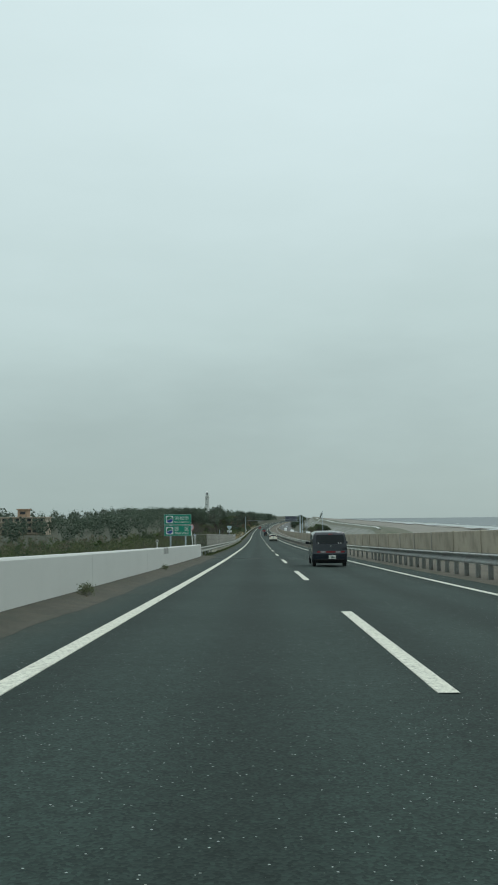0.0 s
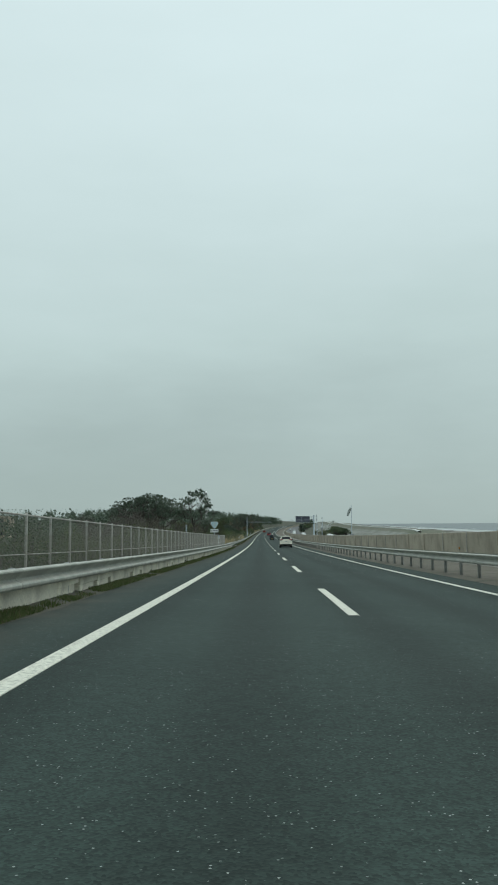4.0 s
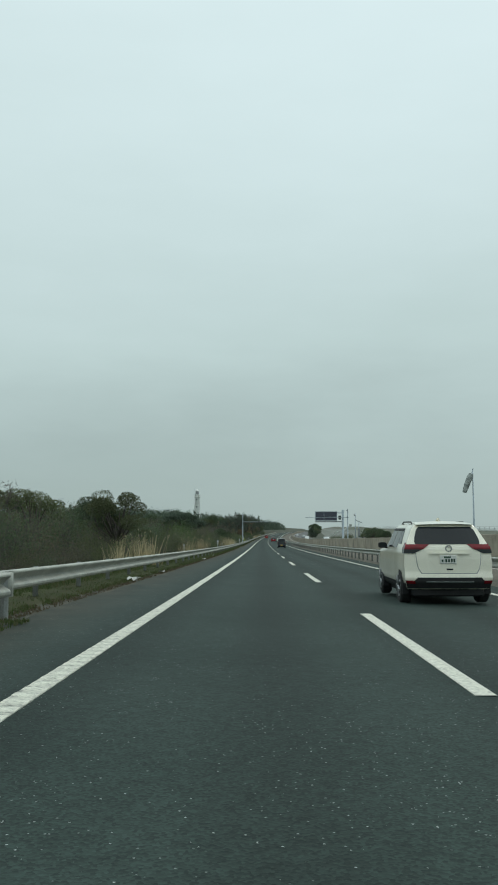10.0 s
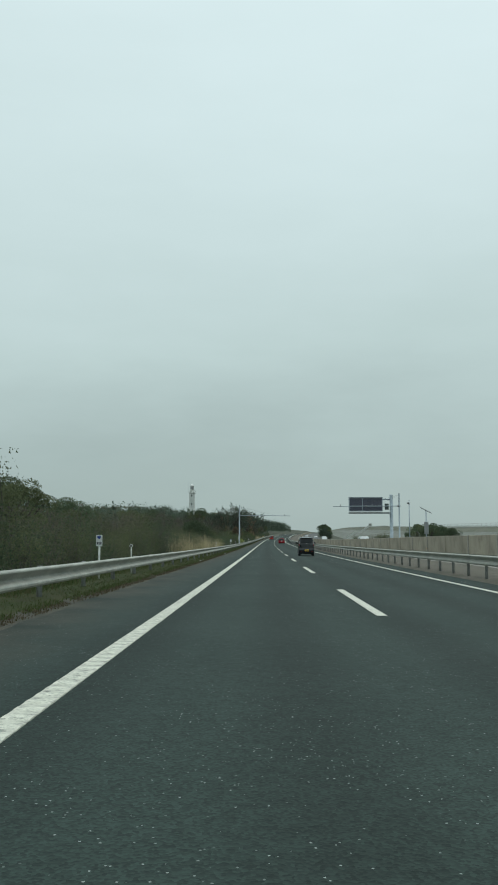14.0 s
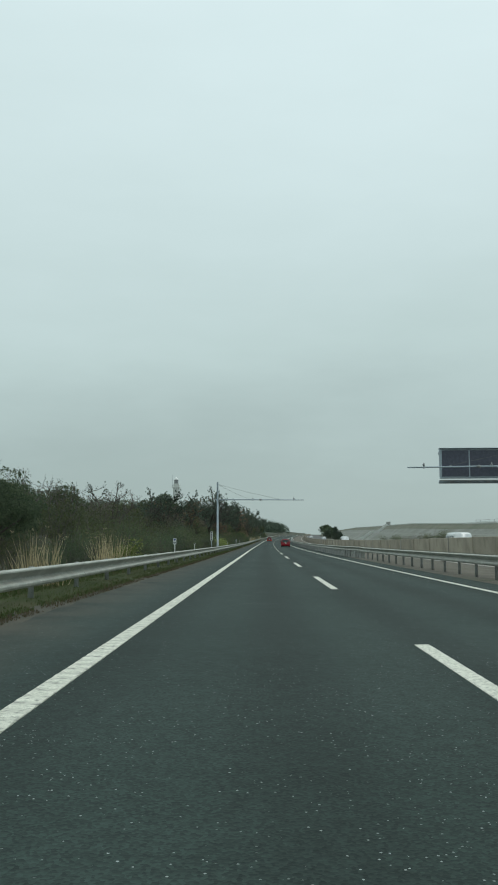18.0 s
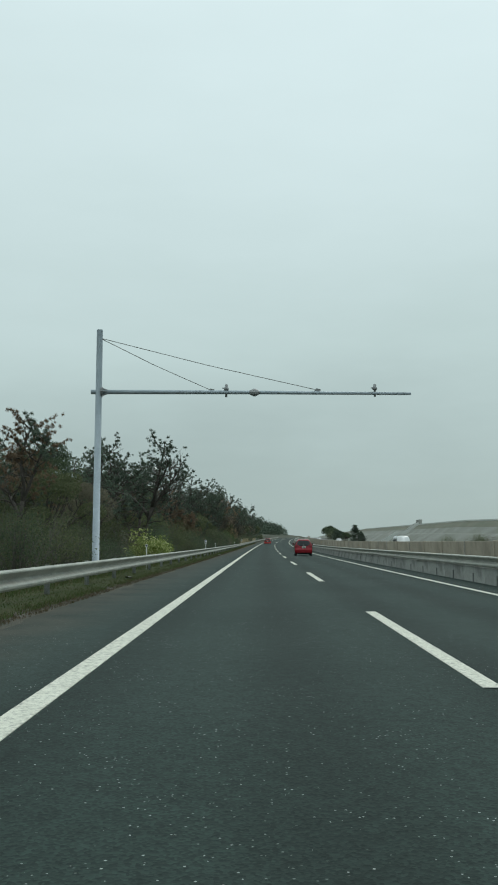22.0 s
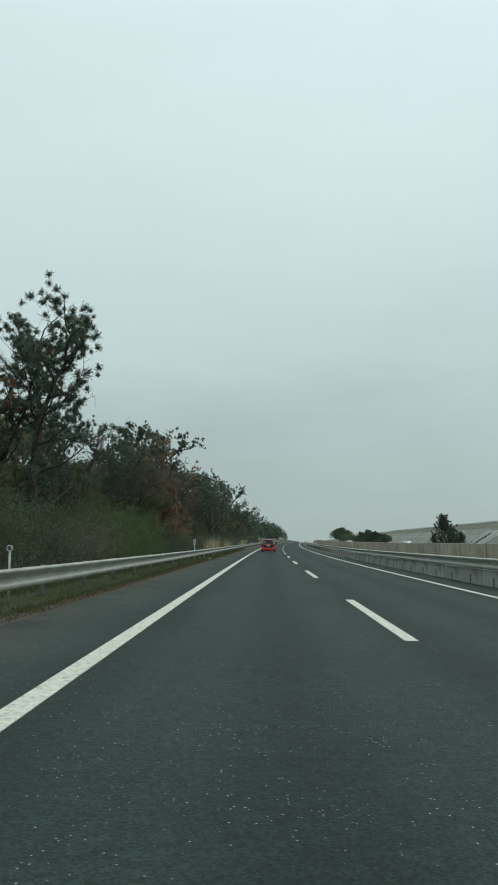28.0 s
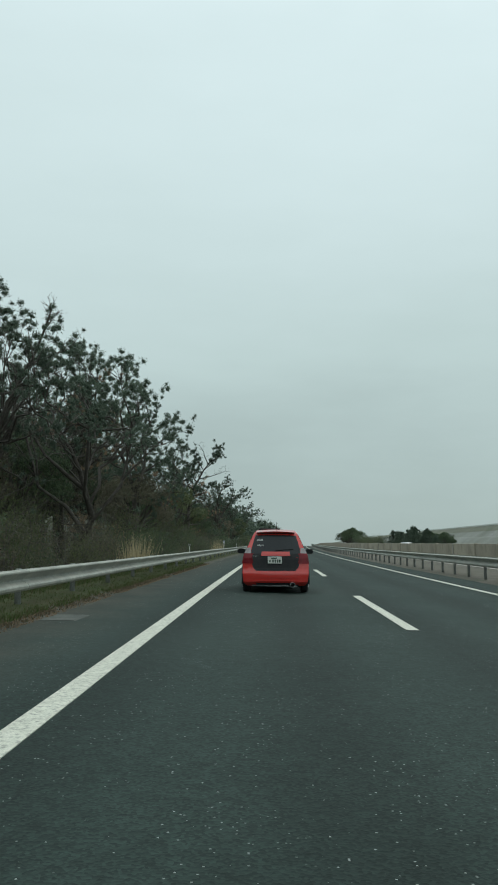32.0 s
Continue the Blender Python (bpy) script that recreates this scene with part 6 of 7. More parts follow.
def detector_pole(s, u, reach, top, arm, label, side=1):
    """A tall pole with a long thin arm over the lanes, stayed by two wires, with sensors on it."""
    t = thing("detector_pole", label, "pole", stand(s, u, 0), group="detector poles")
    part("pole", Shape().lathe([(0.2, -0.3), (0.2, 0.05), (0.12, 0.06), (0.1, top), (0.105, top + 0.02), (0.0, top + 0.03)], sides=14), POLE_PAINT, t, smooth=True)
    e = side * reach
    bar = part("arm", Shape().tube([(-0.25 * side, 0, arm), (e * 0.52, 0, arm - 0.03), (e, 0, arm - 0.08)], [0.075, 0.062, 0.048], 10), POLE_PAINT, t, smooth=True)
    fl = Shape()
    for k in range(6):
        a = math.pi * k / 3
        fl.tube([(0.1 * side + 0.1 * math.cos(a) * 0, 0.14 * math.cos(a), arm + 0.14 * math.sin(a)), (0.32 * side, 0.05 * math.cos(a), arm + 0.05 * math.sin(a))], 0.016, 5)
    fl.lathe([(0.16, 0.1 * side - 0.02), (0.16, 0.1 * side + 0.03)], axis="X", sides=12, centre=(0, 0, arm))
    part("clamp", fl, SIGN_BACK, t)
    j = Shape().lathe([(0.06, e * 0.5 - 0.17), (0.13, e * 0.5 - 0.03), (0.13, e * 0.5 + 0.03), (0.06, e * 0.5 + 0.17)], axis="X", sides=10, centre=(0, 0, arm - 0.03))
    part("flange", j, SIGN_BACK, bar, "bolted flange")
    for f in (0.36, 0.7):
        p0, p1 = Vector((0, 0, top - 0.25)), Vector((e * f, 0, arm + 0.05))
        mid = (p0 + p1) / 2 - Vector((0, 0, 0.05))
        part("stay_wire", Shape().tube([p0, mid, p1], 0.011, 5), ZINC, t)
        part("wire_lug", Shape().add([(e * f - 0.1, -0.012, arm), (e * f + 0.12, -0.012, arm), (e * f + 0.12, -0.012, arm + 0.08), (e * f - 0.02, -0.012, arm + 0.1), (e * f - 0.1, 0.012, arm), (e * f + 0.12, 0.012, arm), (e * f + 0.12, 0.012, arm + 0.08), (e * f - 0.02, 0.012, arm + 0.1)],
             [(0, 1, 2, 3), (7, 6, 5, 4), (0, 4, 5, 1), (1, 5, 6, 2), (2, 6, 7, 3), (3, 7, 4, 0)]), SIGN_BACK, bar)
    for f in (0.5 - 0.09, 0.885):
        x = e * f
        sn = part("sensor", Shape().lathe([(0.035, -0.16), (0.035, 0.06), (0.075, 0.07), (0.08, 0.14), (0.05, 0.17), (0.05, 0.24), (0.025, 0.27)], sides=12, centre=(x, 0, arm - 0.02)), SIGN_BACK, t, smooth=True)
        part("bracket", Shape().box(x - 0.13, x - 0.03, -0.03, 0.03, arm + 0.1, arm + 0.13, 0.006), SIGN_BACK, sn)


detector_pole(427.4, -7.2, 10.2, 8.05, 6.0, "grey steel pole with a long stayed sensor arm over the lanes")
detector_pole(386.2, 18.6, 10.1, 8.5, 6.6, "grey steel pole with a sensor arm beside the message gantry", -1)
t = thing("camera_pole", "thin grey pole with a small camera box", "pole", stand(391, 20.9, 0))
part("pole", Shape().lathe([(0.1, -0.3), (0.07, 7.7)], sides=10), POLE_PAINT, t, smooth=True)
part("camera_box", Shape().box(-0.35, 0.05, -0.25, 0.1, 7.1, 7.35, 0.03), SIGN_BACK, t)
t = thing("solar_mast", "dark mast with a tilted solar panel and equipment box", "pole", stand(366, 19.0, 0))
part("mast", Shape().lathe([(0.09, -0.3), (0.07, 5.3)], sides=10), POLE_PAINT, t, smooth=True)
part("solar_panel", Shape().rings([[(-0.75, -0.3, 5.55), (0.75, 0.1, 4.85), (0.75, 0.5, 5.0), (-0.75, 0.1, 5.7)], [(-0.75, -0.3, 5.6), (0.75, 0.1, 4.9), (0.75, 0.5, 5.05), (-0.75, 0.1, 5.75)]], True, True), VMS_DARK, t)
part("equipment_box", Shape().box(-0.25, 0.25, -0.25, 0.1, 2.2, 3.8, 0.03), SIGN_BACK, t)
t = thing("windsock", "thin mast with a limp grey patterned windsock", "windsock", stand(261.3, 18.05, 0))
part("mast", Shape().lathe([(0.13, -0.3), (0.09, 2.0), (0.045, 8.1)], sides=10), POLE_PAINT, t, smooth=True)
part("base_box", Shape().box(-0.4, 0.4, -0.3, 0.3, 1.5, 2.0, 0.05), SIGN_BACK, t)
SOCK = surface("dark_woven_fabric", (0.34, 0.37, 0.35), (0.16, 0.18, 0.17), grain=3, rough=0.9)
part("sock", Shape().tube([(-0.16, 0, 7.6), (-0.34, -0.1, 7.25), (-0.56, -0.15, 6.75), (-0.75, -0.2, 6.25), (-0.86, -0.2, 5.9)], [0.24, 0.27, 0.27, 0.24, 0.2], 12, False), SOCK, t, smooth=True)
part("hoop", Shape().tube([(0.0, 0, 7.85), (-0.08, 0, 7.8), (-0.16, 0, 7.62)], 0.02, 6), POLE_PAINT, t)
part("vane", Shape().box(-0.02, 0.02, -0.3, 0.3, 8.1, 8.14, 0.006), POLE_PAINT, t)

WHITE_WALL = surface("white_tower_paint", (0.78, 0.79, 0.76), (0.66, 0.68, 0.65), grain=0.5, rough=0.7)
t = thing("lighthouse", "white round lighthouse tower with a lantern room and gallery", "lighthouse", stand(758, -52.7, float(lie(758, -52.7)) - 0.3))
H0 = 30.8 - float(lie(758, -52.7)) + 0.3
part("tower", Shape().lathe([(2.3, 0), (2.2, 1.0), (1.55, H0 - 6.2), (1.65, H0 - 6.0)], sides=24), WHITE_WALL, t, smooth=True)
part("gallery", Shape().lathe([(1.65, H0 - 6.0), (2.15, H0 - 5.6), (2.15, H0 - 5.3), (1.4, H0 - 5.28)], sides=24), WHITE_WALL, t)
rl = Shape()
for k in range(16):
    a = 2 * math.pi * k / 16
    rl.tube([(2.05 * math.cos(a), 2.05 * math.sin(a), H0 - 5.3), (2.05 * math.cos(a), 2.05 * math.sin(a), H0 - 4.3)], 0.05, 5)
rl.tube([(2.05 * math.cos(2 * math.pi * k / 24), 2.05 * math.sin(2 * math.pi * k / 24), H0 - 4.3) for k in range(25)], 0.06, 5)
part("railing", rl, WHITE_WALL, t)
part("watch_room", Shape().lathe([(1.35, H0 - 5.3), (1.35, H0 - 3.6), (1.5, H0 - 3.5)], sides=20), WHITE_WALL, t, smooth=True)
part("lantern", Shape().lathe([(1.05, H0 - 3.5), (1.05, H0 - 1.8)], sides=16), SIGN_BACK, t, "grey lantern glazing")
part("dome", Shape().lathe([(1.25, H0 - 1.8), (1.15, H0 - 1.4), (0.8, H0 - 0.8), (0.3, H0 - 0.4), (0.12, H0 - 0.3), (0.1, H0)], sides=20), WHITE_WALL, t, smooth=True)
part("aerial", Shape().tube([(-1.8, -0.5, H0 - 5.3), (-1.8, -0.5, H0 + 0.8)], 0.06, 6), POLE_PAINT, t)
for z in (6, 11, 16):
    part("window", Shape().box(-0.28, 0.28, -2.26 + 0.025 * z, -1.5, z, z + 1.1, 0.03), VMS_DARK, t)

# ---------------------------------------------------------------- building beyond the scrub
BEIGE = surface("beige_render", (0.42, 0.36, 0.28), (0.36, 0.3, 0.23), grain=0.3, rough=0.85)
TILE = surface("dull_peach_tiles", (0.38, 0.27, 0.19), (0.32, 0.22, 0.15), grain=1, rough=0.8)
GLASS_DARK = surface("dark_window_glass", (0.03, 0.035, 0.04), (0.045, 0.05, 0.055), grain=2, rough=0.15)
b = thing("hotel_building", "long beige building with window bands and a small roof tower", "building", stand(425, -122, float(lie(425, -122))))
part("wall", Shape().box(-20, 17, 0, 12, -0.5, 8.4, 0.05), BEIGE, b)
part("roof", Shape().box(-20.6, 17.6, -0.6, 12.6, 8.4, 8.95, 0.08), BEIGE, b)
for z in (1.0, 3.9, 6.4):
    part("balcony", Shape().box(-20.2, 17.2, -0.9, 0.02, z - 0.25, z, 0.03), BEIGE, b)
    for k in range(12):
        x = -19 + k * 3.0
        w = part("window", Shape().box(x, x + 2.0, -0.06, 0.04, z + 0.3, z + 1.7, 0.02), GLASS_DARK, b)
        part("sill", Shape().box(x - 0.1, x + 2.1, -0.14, 0.02, z + 0.18, z + 0.28), BEIGE, w)
tw = part("tower", Shape().box(2.5, 7.5, 3, 8, 8.9, 12.4, 0.05), TILE, b)
part("tower_roof", Shape().box(2.0, 8.0, 2.5, 8.5, 12.4, 12.9, 0.05), TILE, tw)
part("tower_window", Shape().box(3.6, 6.4, 2.93, 3.02, 10.2, 11.6, 0.02), GLASS_DARK, tw)

# steps and gate posts on the dike
STEP_DARK = surface("dark_step_concrete", (0.085, 0.09, 0.085), (0.06, 0.064, 0.06), grain=1.5, rough=0.9, bump=0.2)
d = thing("dike_steps", "grey concrete steps climbing the dike between low side walls", "steps", stand(671, 0, 0))
for k in range(20):
    f0, f1 = 33.0 + k * 0.5, 33.5 + k * 0.5
    z = float(lie(671, f1)) + 0.18
    part("step", Shape().box(f0, f1 + 0.02, -2.4, 2.4, z - 0.9, z, 0.02), STEP_DARK, d)
for y in (-2.7, 2.7):
    rings = [[(x, y - 0.25, float(lie(671, x)) - 0.4), (x, y - 0.25, float(lie(671, x)) + 0.75), (x, y + 0.25, float(lie(671, x)) + 0.75), (x, y + 0.25, float(lie(671, x)) - 0.4)] for x in np.linspace(32.5, 44, 14)]
    part("side_wall", Shape().rings(rings, True, True), CONCRETE_PALE, d)
    part("gate_post", Shape().box(43.4, 44.4, y - 0.4, y + 0.4, 5.2, 7.0, 0.05), CONCRETE_GREY, d)
for s0, s1 in ((322, 668), (674, 900)):
    cap = Shape()
    strip(cap, s0, s1, [(43.3, 0.0)] * 1 + [(43.3, 0.3), (44.2, 0.3), (44.2, 0.0)], 12)
    n = len(cap.v) // 4
    for r in range(n):
        q = s0 + (s1 - s0) * r / (n - 1)
        h = float(lie(q, 43.6))
        for k in range(4):
            x_, y_, z_ = cap.v[r * 4 + k]
            cap.v[r * 4 + k] = (x_, y_, z_ + h)
    tagged(part("dike_coping", cap, CONCRETE_PALE), "pale concrete coping along the dike's top", "coping", kind="structure")

# railing along the dike's crest
crest = thing("dike_railing", "thin pale steel railing along the dike's grassy crest", "railing", kind="structure")
bars = [[], []]
for q in np.arange(330.0, 520.0, 4.0):
    h = float(lie(q, 44.6))
    bars[0].append(at(q, 44.6, h + 0.85))
    bars[1].append(at(q, 44.6, h + 0.45))
    part("post", Shape().tube([at(q, 44.6, h - 0.2), at(q, 44.6, h + 0.85)], 0.04, 6), SIGN_BACK, crest)
for line in bars:
    part("rail", Shape().tube(line, 0.028, 6), SIGN_BACK, crest)

# ---------------------------------------------------------------- vehicles
RUBBER = surface("tyre_rubber", (0.018, 0.018, 0.019), (0.026, 0.026, 0.026), grain=8, rough=0.85)
ALLOY = surface("alloy_wheel", (0.4, 0.41, 0.42), (0.3, 0.31, 0.32), grain=4, rough=0.4, metal=0.7)
TRIM = surface("black_plastic_trim", (0.02, 0.021, 0.022), (0.028, 0.028, 0.029), grain=6, rough=0.6)
CAR_GLASS = surface("tinted_car_glass", (0.018, 0.022, 0.024), (0.026, 0.03, 0.032), grain=1.5, rough=0.06, spread=0.3)
TAIL_RED = surface("red_lamp_lens", (0.2, 0.011, 0.017), (0.13, 0.008, 0.012), grain=6, rough=0.2, coat=0.1)
TAIL_CLEAR = surface("clear_lamp_lens", (0.3, 0.27, 0.27), (0.2, 0.17, 0.17), grain=8, rough=0.2, coat=0.1)
CHROME = surface("chrome", (0.65, 0.66, 0.67), (0.55, 0.56, 0.57), grain=4, rough=0.2, metal=0.9)
PLATE_WHITE = surface("white_number_plate", (0.7, 0.7, 0.66), (0.64, 0.64, 0.6), grain=6, rough=0.5)
PLATE_YELLOW = surface("yellow_number_plate", (0.75, 0.48, 0.03), (0.7, 0.44, 0.03), grain=6, rough=0.5)
for m_ in (TRIM, CAR_GLASS, TAIL_RED):
    m_.node_tree.nodes["Principled BSDF"].inputs["Specular IOR Level"].default_value = 0.22
STICKER = surface("white_vinyl", (0.72, 0.72, 0.7), (0.66, 0.66, 0.64), grain=6, rough=0.5)


def car_paint(name, c):
    dark = max(c) < 0.1
    m = surface(name, c, tuple(v * 0.92 for v in c), grain=1.2, rough=0.2, coat=0.7 if dark else 0.5, fine=120, dirt=tuple(0.85 * v + 0.004 for v in c), dirt_amount=0.35, dirt_grain=1.5)
    m.node_tree.nodes["Principled BSDF"].inputs["Specular IOR Level"].default_value = 0.3 if dark else 0.5
    return m


class Body:
    """A car body: half widths by height, the rear's and front's outline by height, and a roof that falls to the bonnet."""

    def __init__(self, length, widths, rear, belt, wind=(0.56, 0.74), nose=0.78, round_=0.1):
        self.length, self.belt, self.wind, self.nose, self.round = length, belt, wind, nose, round_
        self.wz, self.ww = zip(*widths)
        self.rz, self.ry = zip(*rear)

    def w(self, v, z):
        k = float(np.interp(z, self.wz, self.ww))
        taper = 1 - 0.035 * (1 - float(smooth(0.0, 0.2, v))) - 0.12 * float(smooth(0.82, 1.0, v))
        return k * taper

    def z(self, v, z):
        drop = 1 - (1 - self.nose / 1.0) * float(smooth(self.wind[1] - 0.06, 1.0, v)) * 0.35
        if z <= self.belt:
            return z if z < 0.5 else 0.5 + (z - 0.5) * drop
        roof = 1 - float(smooth(self.wind[0], self.wind[1], v))
        return 0.5 + (self.belt - 0.5) * drop + (z - self.belt) * (0.04 + 0.96 * roof)

    def y(self, v, z):
        r = float(np.interp(z, self.rz, self.ry))
        f = self.length - 0.25 * float(smooth(0.55, 0.2, z)) - 0.25 * float(smooth(0.55, self.belt, z)) - (0.0 if z < self.belt else 0.15)
        return r + (f - r) * v

    def side(self, v, z, sgn, off=0.0):
        return (sgn * (self.w(v, z) + off), self.y(v, z) + self.round * (1 - v) ** 8, self.z(v, z))

    def back(self, a, z, off=0.0):
        return (a * self.w(0, z), self.y(0, z) + self.round * abs(a) ** 3 - off, z)

    def shell(self, n=26):
        top = max(self.wz)
        zs = sorted(set([min(self.wz) + (top - min(self.wz)) * i / 22 for i in range(23)] + list(self.wz)))
        sh = Shape()
        vs = [(i / (n - 1)) ** 1.15 for i in range(n)]
        rings = [[self.side(v, z, -1) for z in zs] + [self.side(v, z, 1) for z in reversed(zs)] for v in vs]
        sh.rings(rings, True)
        cols = np.linspace(-1, 1, 13)
        sh.rings([[self.back(a, z) for a in cols] for z in zs], False)
        sh.add([self.side(1, z, -1) for z in zs] + [self.side(1, z, 1) for z in reversed(zs)], [tuple(range(2 * len(zs)))])
        return sh

    def rear_patch(self, a0, a1, z0, z1, off=0.006, n=7, m=6, inset=0.0):
        """A raised panel on the rear, bounded by shares of the width and by heights; a0 and a1 may be pairs (at the bottom, at the top)."""
        a0 = a0 if isinstance(a0, tuple) else (a0, a0)
        a1 = a1 if isinstance(a1, tuple) else (a1, a1)
        rows = []
        for j in range(m + 1):
            f = j / m
            z = z0 + (z1 - z0) * f
            cut = inset * (max(0.0, 1 - 4 * f) ** 2 + max(0.0, 4 * f - 3) ** 2)
            l, r = a0[0] + (a0[1] - a0[0]) * f + cut, a1[0] + (a1[1] - a1[0]) * f - cut
            rows.append([self.back(l + (r - l) * i / n, z, off) for i in range(n + 1)])
        return self.skirt(rows, (0, 1, 0), off + 0.01)

    def side_patch(self, sgn, v0, v1, z0, z1, off=0.006, n=6, m=4):
        v0 = v0 if isinstance(v0, tuple) else (v0, v0)
        v1 = v1 if isinstance(v1, tuple) else (v1, v1)
        rows = []
        for j in range(m + 1):
            f = j / m
            z = z0 + (z1 - z0) * f
            l, r = v0[0] + (v0[1] - v0[0]) * f, v1[0] + (v1[1] - v1[0]) * f
            rows.append([self.side(l + (r - l) * i / n, z, sgn, off) for i in range(n + 1)])
        return self.skirt(rows, (-sgn, 0, 0), off + 0.01)

    @staticmethod
    def skirt(rows, way, deep):
        sh = Shape()
        sh.rings(rows, False)
        edge = rows[0] + [r[-1] for r in rows[1:]] + rows[-1][-2::-1] + [r[0] for r in rows[-2:0:-1]]
        low = [(p[0] + way[0] * deep, p[1] + way[1] * deep, p[2] + way[2] * deep) for p in edge]
        sh.rings([edge, low], True)
        return sh


def wheel(parent, x, y, r, wide, sgn):
    tyre = Shape().lathe([(r * 0.62, -wide / 2), (r * 0.93, -wide / 2), (r, -wide / 2 + 0.03), (r, wide / 2 - 0.03), (r * 0.93, wide / 2), (r * 0.62, wide / 2)], axis="X", sides=28, centre=(x, y, r), caps=True)
    w = part("wheel", tyre, RUBBER, parent, smooth=False)
    f = x + sgn * (wide / 2 + 0.004)
    rim = Shape().lathe([(r * 0.66, f - sgn * 0.02), (r * 0.66, f), (r * 0.58, f - sgn * 0.004)], axis="X", sides=24, centre=(0, y, r), caps=False)
    for k in range(7):
        a = 2 * math.pi * k / 7
        rim.tube([(f, y, r), (f + sgn * 0.004, y + r * 0.6 * math.cos(a), r + r * 0.6 * math.sin(a))], [0.03, 0.022], 5)
    rim.lathe([(0.06, f - sgn * 0.01), (0.05, f + sgn * 0.012)], axis="X", sides=12, centre=(0, y, r))
    part("rim", rim, ALLOY, w)


def arch(body, parent, sgn, y, r):
    """A black slab on the body's side that stands for the shade in the wheel well."""
    x = sgn * (body.w(y / body.length, 0.46) + 0.003)
    pts = [(y + (r + 0.05) * math.cos(math.pi * k / 14), r + (r + 0.05) * math.sin(math.pi * k / 14)) for k in range(15)] + [(y - r - 0.05, 0.2), (y + r + 0.05, 0.2)]
    sh = Shape().rings([[(x, p[0], p[1]) for p in pts], [(x - sgn * 0.12, p[0], p[1]) for p in pts]], True, True)
    part("wheel_arch", sh, TRIM, parent)


def number_plate(body, parent, x, z, mat, ink, tilt=0.02):
    y = body.back(x / max(body.w(0, z), 0.1), z)[1] - 0.03
    p = part("number_plate", Shape().box(x - 0.165, x + 0.165, y - 0.012, y + 0.02, z - 0.0825, z + 0.0825, 0.006), mat, parent)
    for x0, x1, z0, z1 in ((-0.09, 0.05, 0.03, 0.06), (-0.13, -0.1, -0.05, 0.0), (-0.06, -0.025, -0.055, 0.015), (-0.005, 0.03, -0.055, 0.015), (0.05, 0.085, -0.055, 0.015), (0.1, 0.135, -0.055, 0.015)):
        part("mark", Shape().box(x + x0, x + x1, y - 0.0155, y - 0.011, z + z0, z + z1), ink, p)


def mirror(body, parent, v, z, paint):
    """Door mirrors: a rounded housing on a short arm, with its glass facing back."""
    for sgn in (-1, 1):
        x, y, zz = body.side(v, z, sgn)
        c = x + sgn * 0.11
        rings = []
        for yy, k in ((-0.06, 0.9), (-0.045, 1.0), (0.0, 1.0), (0.05, 0.8), (0.08, 0.4)):
            rings.append([(c + 0.1 * k * math.copysign(abs(math.cos(a)) ** 0.6, math.cos(a)), y + yy, zz + 0.07 + 0.065 * k * math.copysign(abs(math.sin(a)) ** 0.6, math.sin(a))) for a in np.linspace(0, 2 * math.pi, 16, endpoint=False)])
        m = part("mirror", Shape().rings(rings, True, True), paint, parent, smooth=False)
        glass = [[(p[0] * 0.86 + c * 0.14, y - 0.063 - d, (p[2] - zz - 0.07) * 0.86 + zz + 0.07) for p in rings[0]] for d in (0.0, 0.004)]
        part("mirror_glass", Shape().rings(glass, True, True), CAR_GLASS, m)
        part("mirror_arm", Shape().tube([(x - sgn * 0.03, y + 0.02, zz), (x + sgn * 0.08, y + 0.02, zz + 0.03)], 0.022, 6), TRIM, m)


INK_GREEN = surface("dark_green_plate_ink", (0.015, 0.05, 0.03), (0.02, 0.06, 0.035), grain=6, rough=0.5)


def car(name, label, body, paint, m, wheels=(0.62, 3.05), r=0.29, track=None, plate_at=(0, 0.8), yellow=False, arches=True, wide=0.17):
    """The parts that every car has: shell, sills and bumper skirt, glass at the sides, wheels, mirrors, plate."""
    t = thing(name, label, "car", m)
    part("body", body.shell(), paint, t, smooth=True)
    part("underbody", Shape().box(-body.w(0.4, 0.3) + 0.1, body.w(0.4, 0.3) - 0.1, 0.18, body.length - 0.3, 0.16, 0.4, 0.03), TRIM, t)
    track = track or body.w(0.3, 0.35) - 0.09
    for y in wheels:
        for sgn in (-1, 1):
            wheel(t, sgn * track, y, r, wide, sgn)
            if arches:
                arch(body, t, sgn, y, r)
    number_plate(body, t, plate_at[0], plate_at[1], PLATE_YELLOW if yellow else PLATE_WHITE, INK if yellow else INK_GREEN)
    return t


# red compact hatchback with a black tailgate, in the lane ahead
RED_PAINT = car_paint("bright_red_paint", (0.56, 0.035, 0.028))
b = Body(3.85, [(0.17, 0.7), (0.24, 0.78), (0.45, 0.81), (0.7, 0.81), (0.88, 0.78), (1.02, 0.72), (1.22, 0.63), (1.38, 0.555), (1.45, 0.5), (1.49, 0.38), (1.5, 0.0)],
         [(0.17, 0.08), (0.26, 0.0), (0.46, 0.0), (0.54, 0.05), (0.82, 0.1), (0.92, 0.14), (1.38, 0.42), (1.45, 0.5), (1.5, 0.75)], 0.92)
t = car("red_hatchback", "bright red compact hatchback with a black tailgate and dark glass", b, RED_PAINT, stand(615.0, -1.86, 0.0), r=0.285, plate_at=(-0.02, 0.77), track=0.69)
gate = part("tailgate", b.rear_patch((-0.66, -0.8), (0.66, 0.8), 0.52, 0.92, 0.004, inset=0.07), TRIM, t, "black tailgate panel")
part("rear_window", b.rear_patch((-0.82, -0.9), (0.82, 0.9), 0.92, 1.41, 0.008, inset=0.03), CAR_GLASS, t)
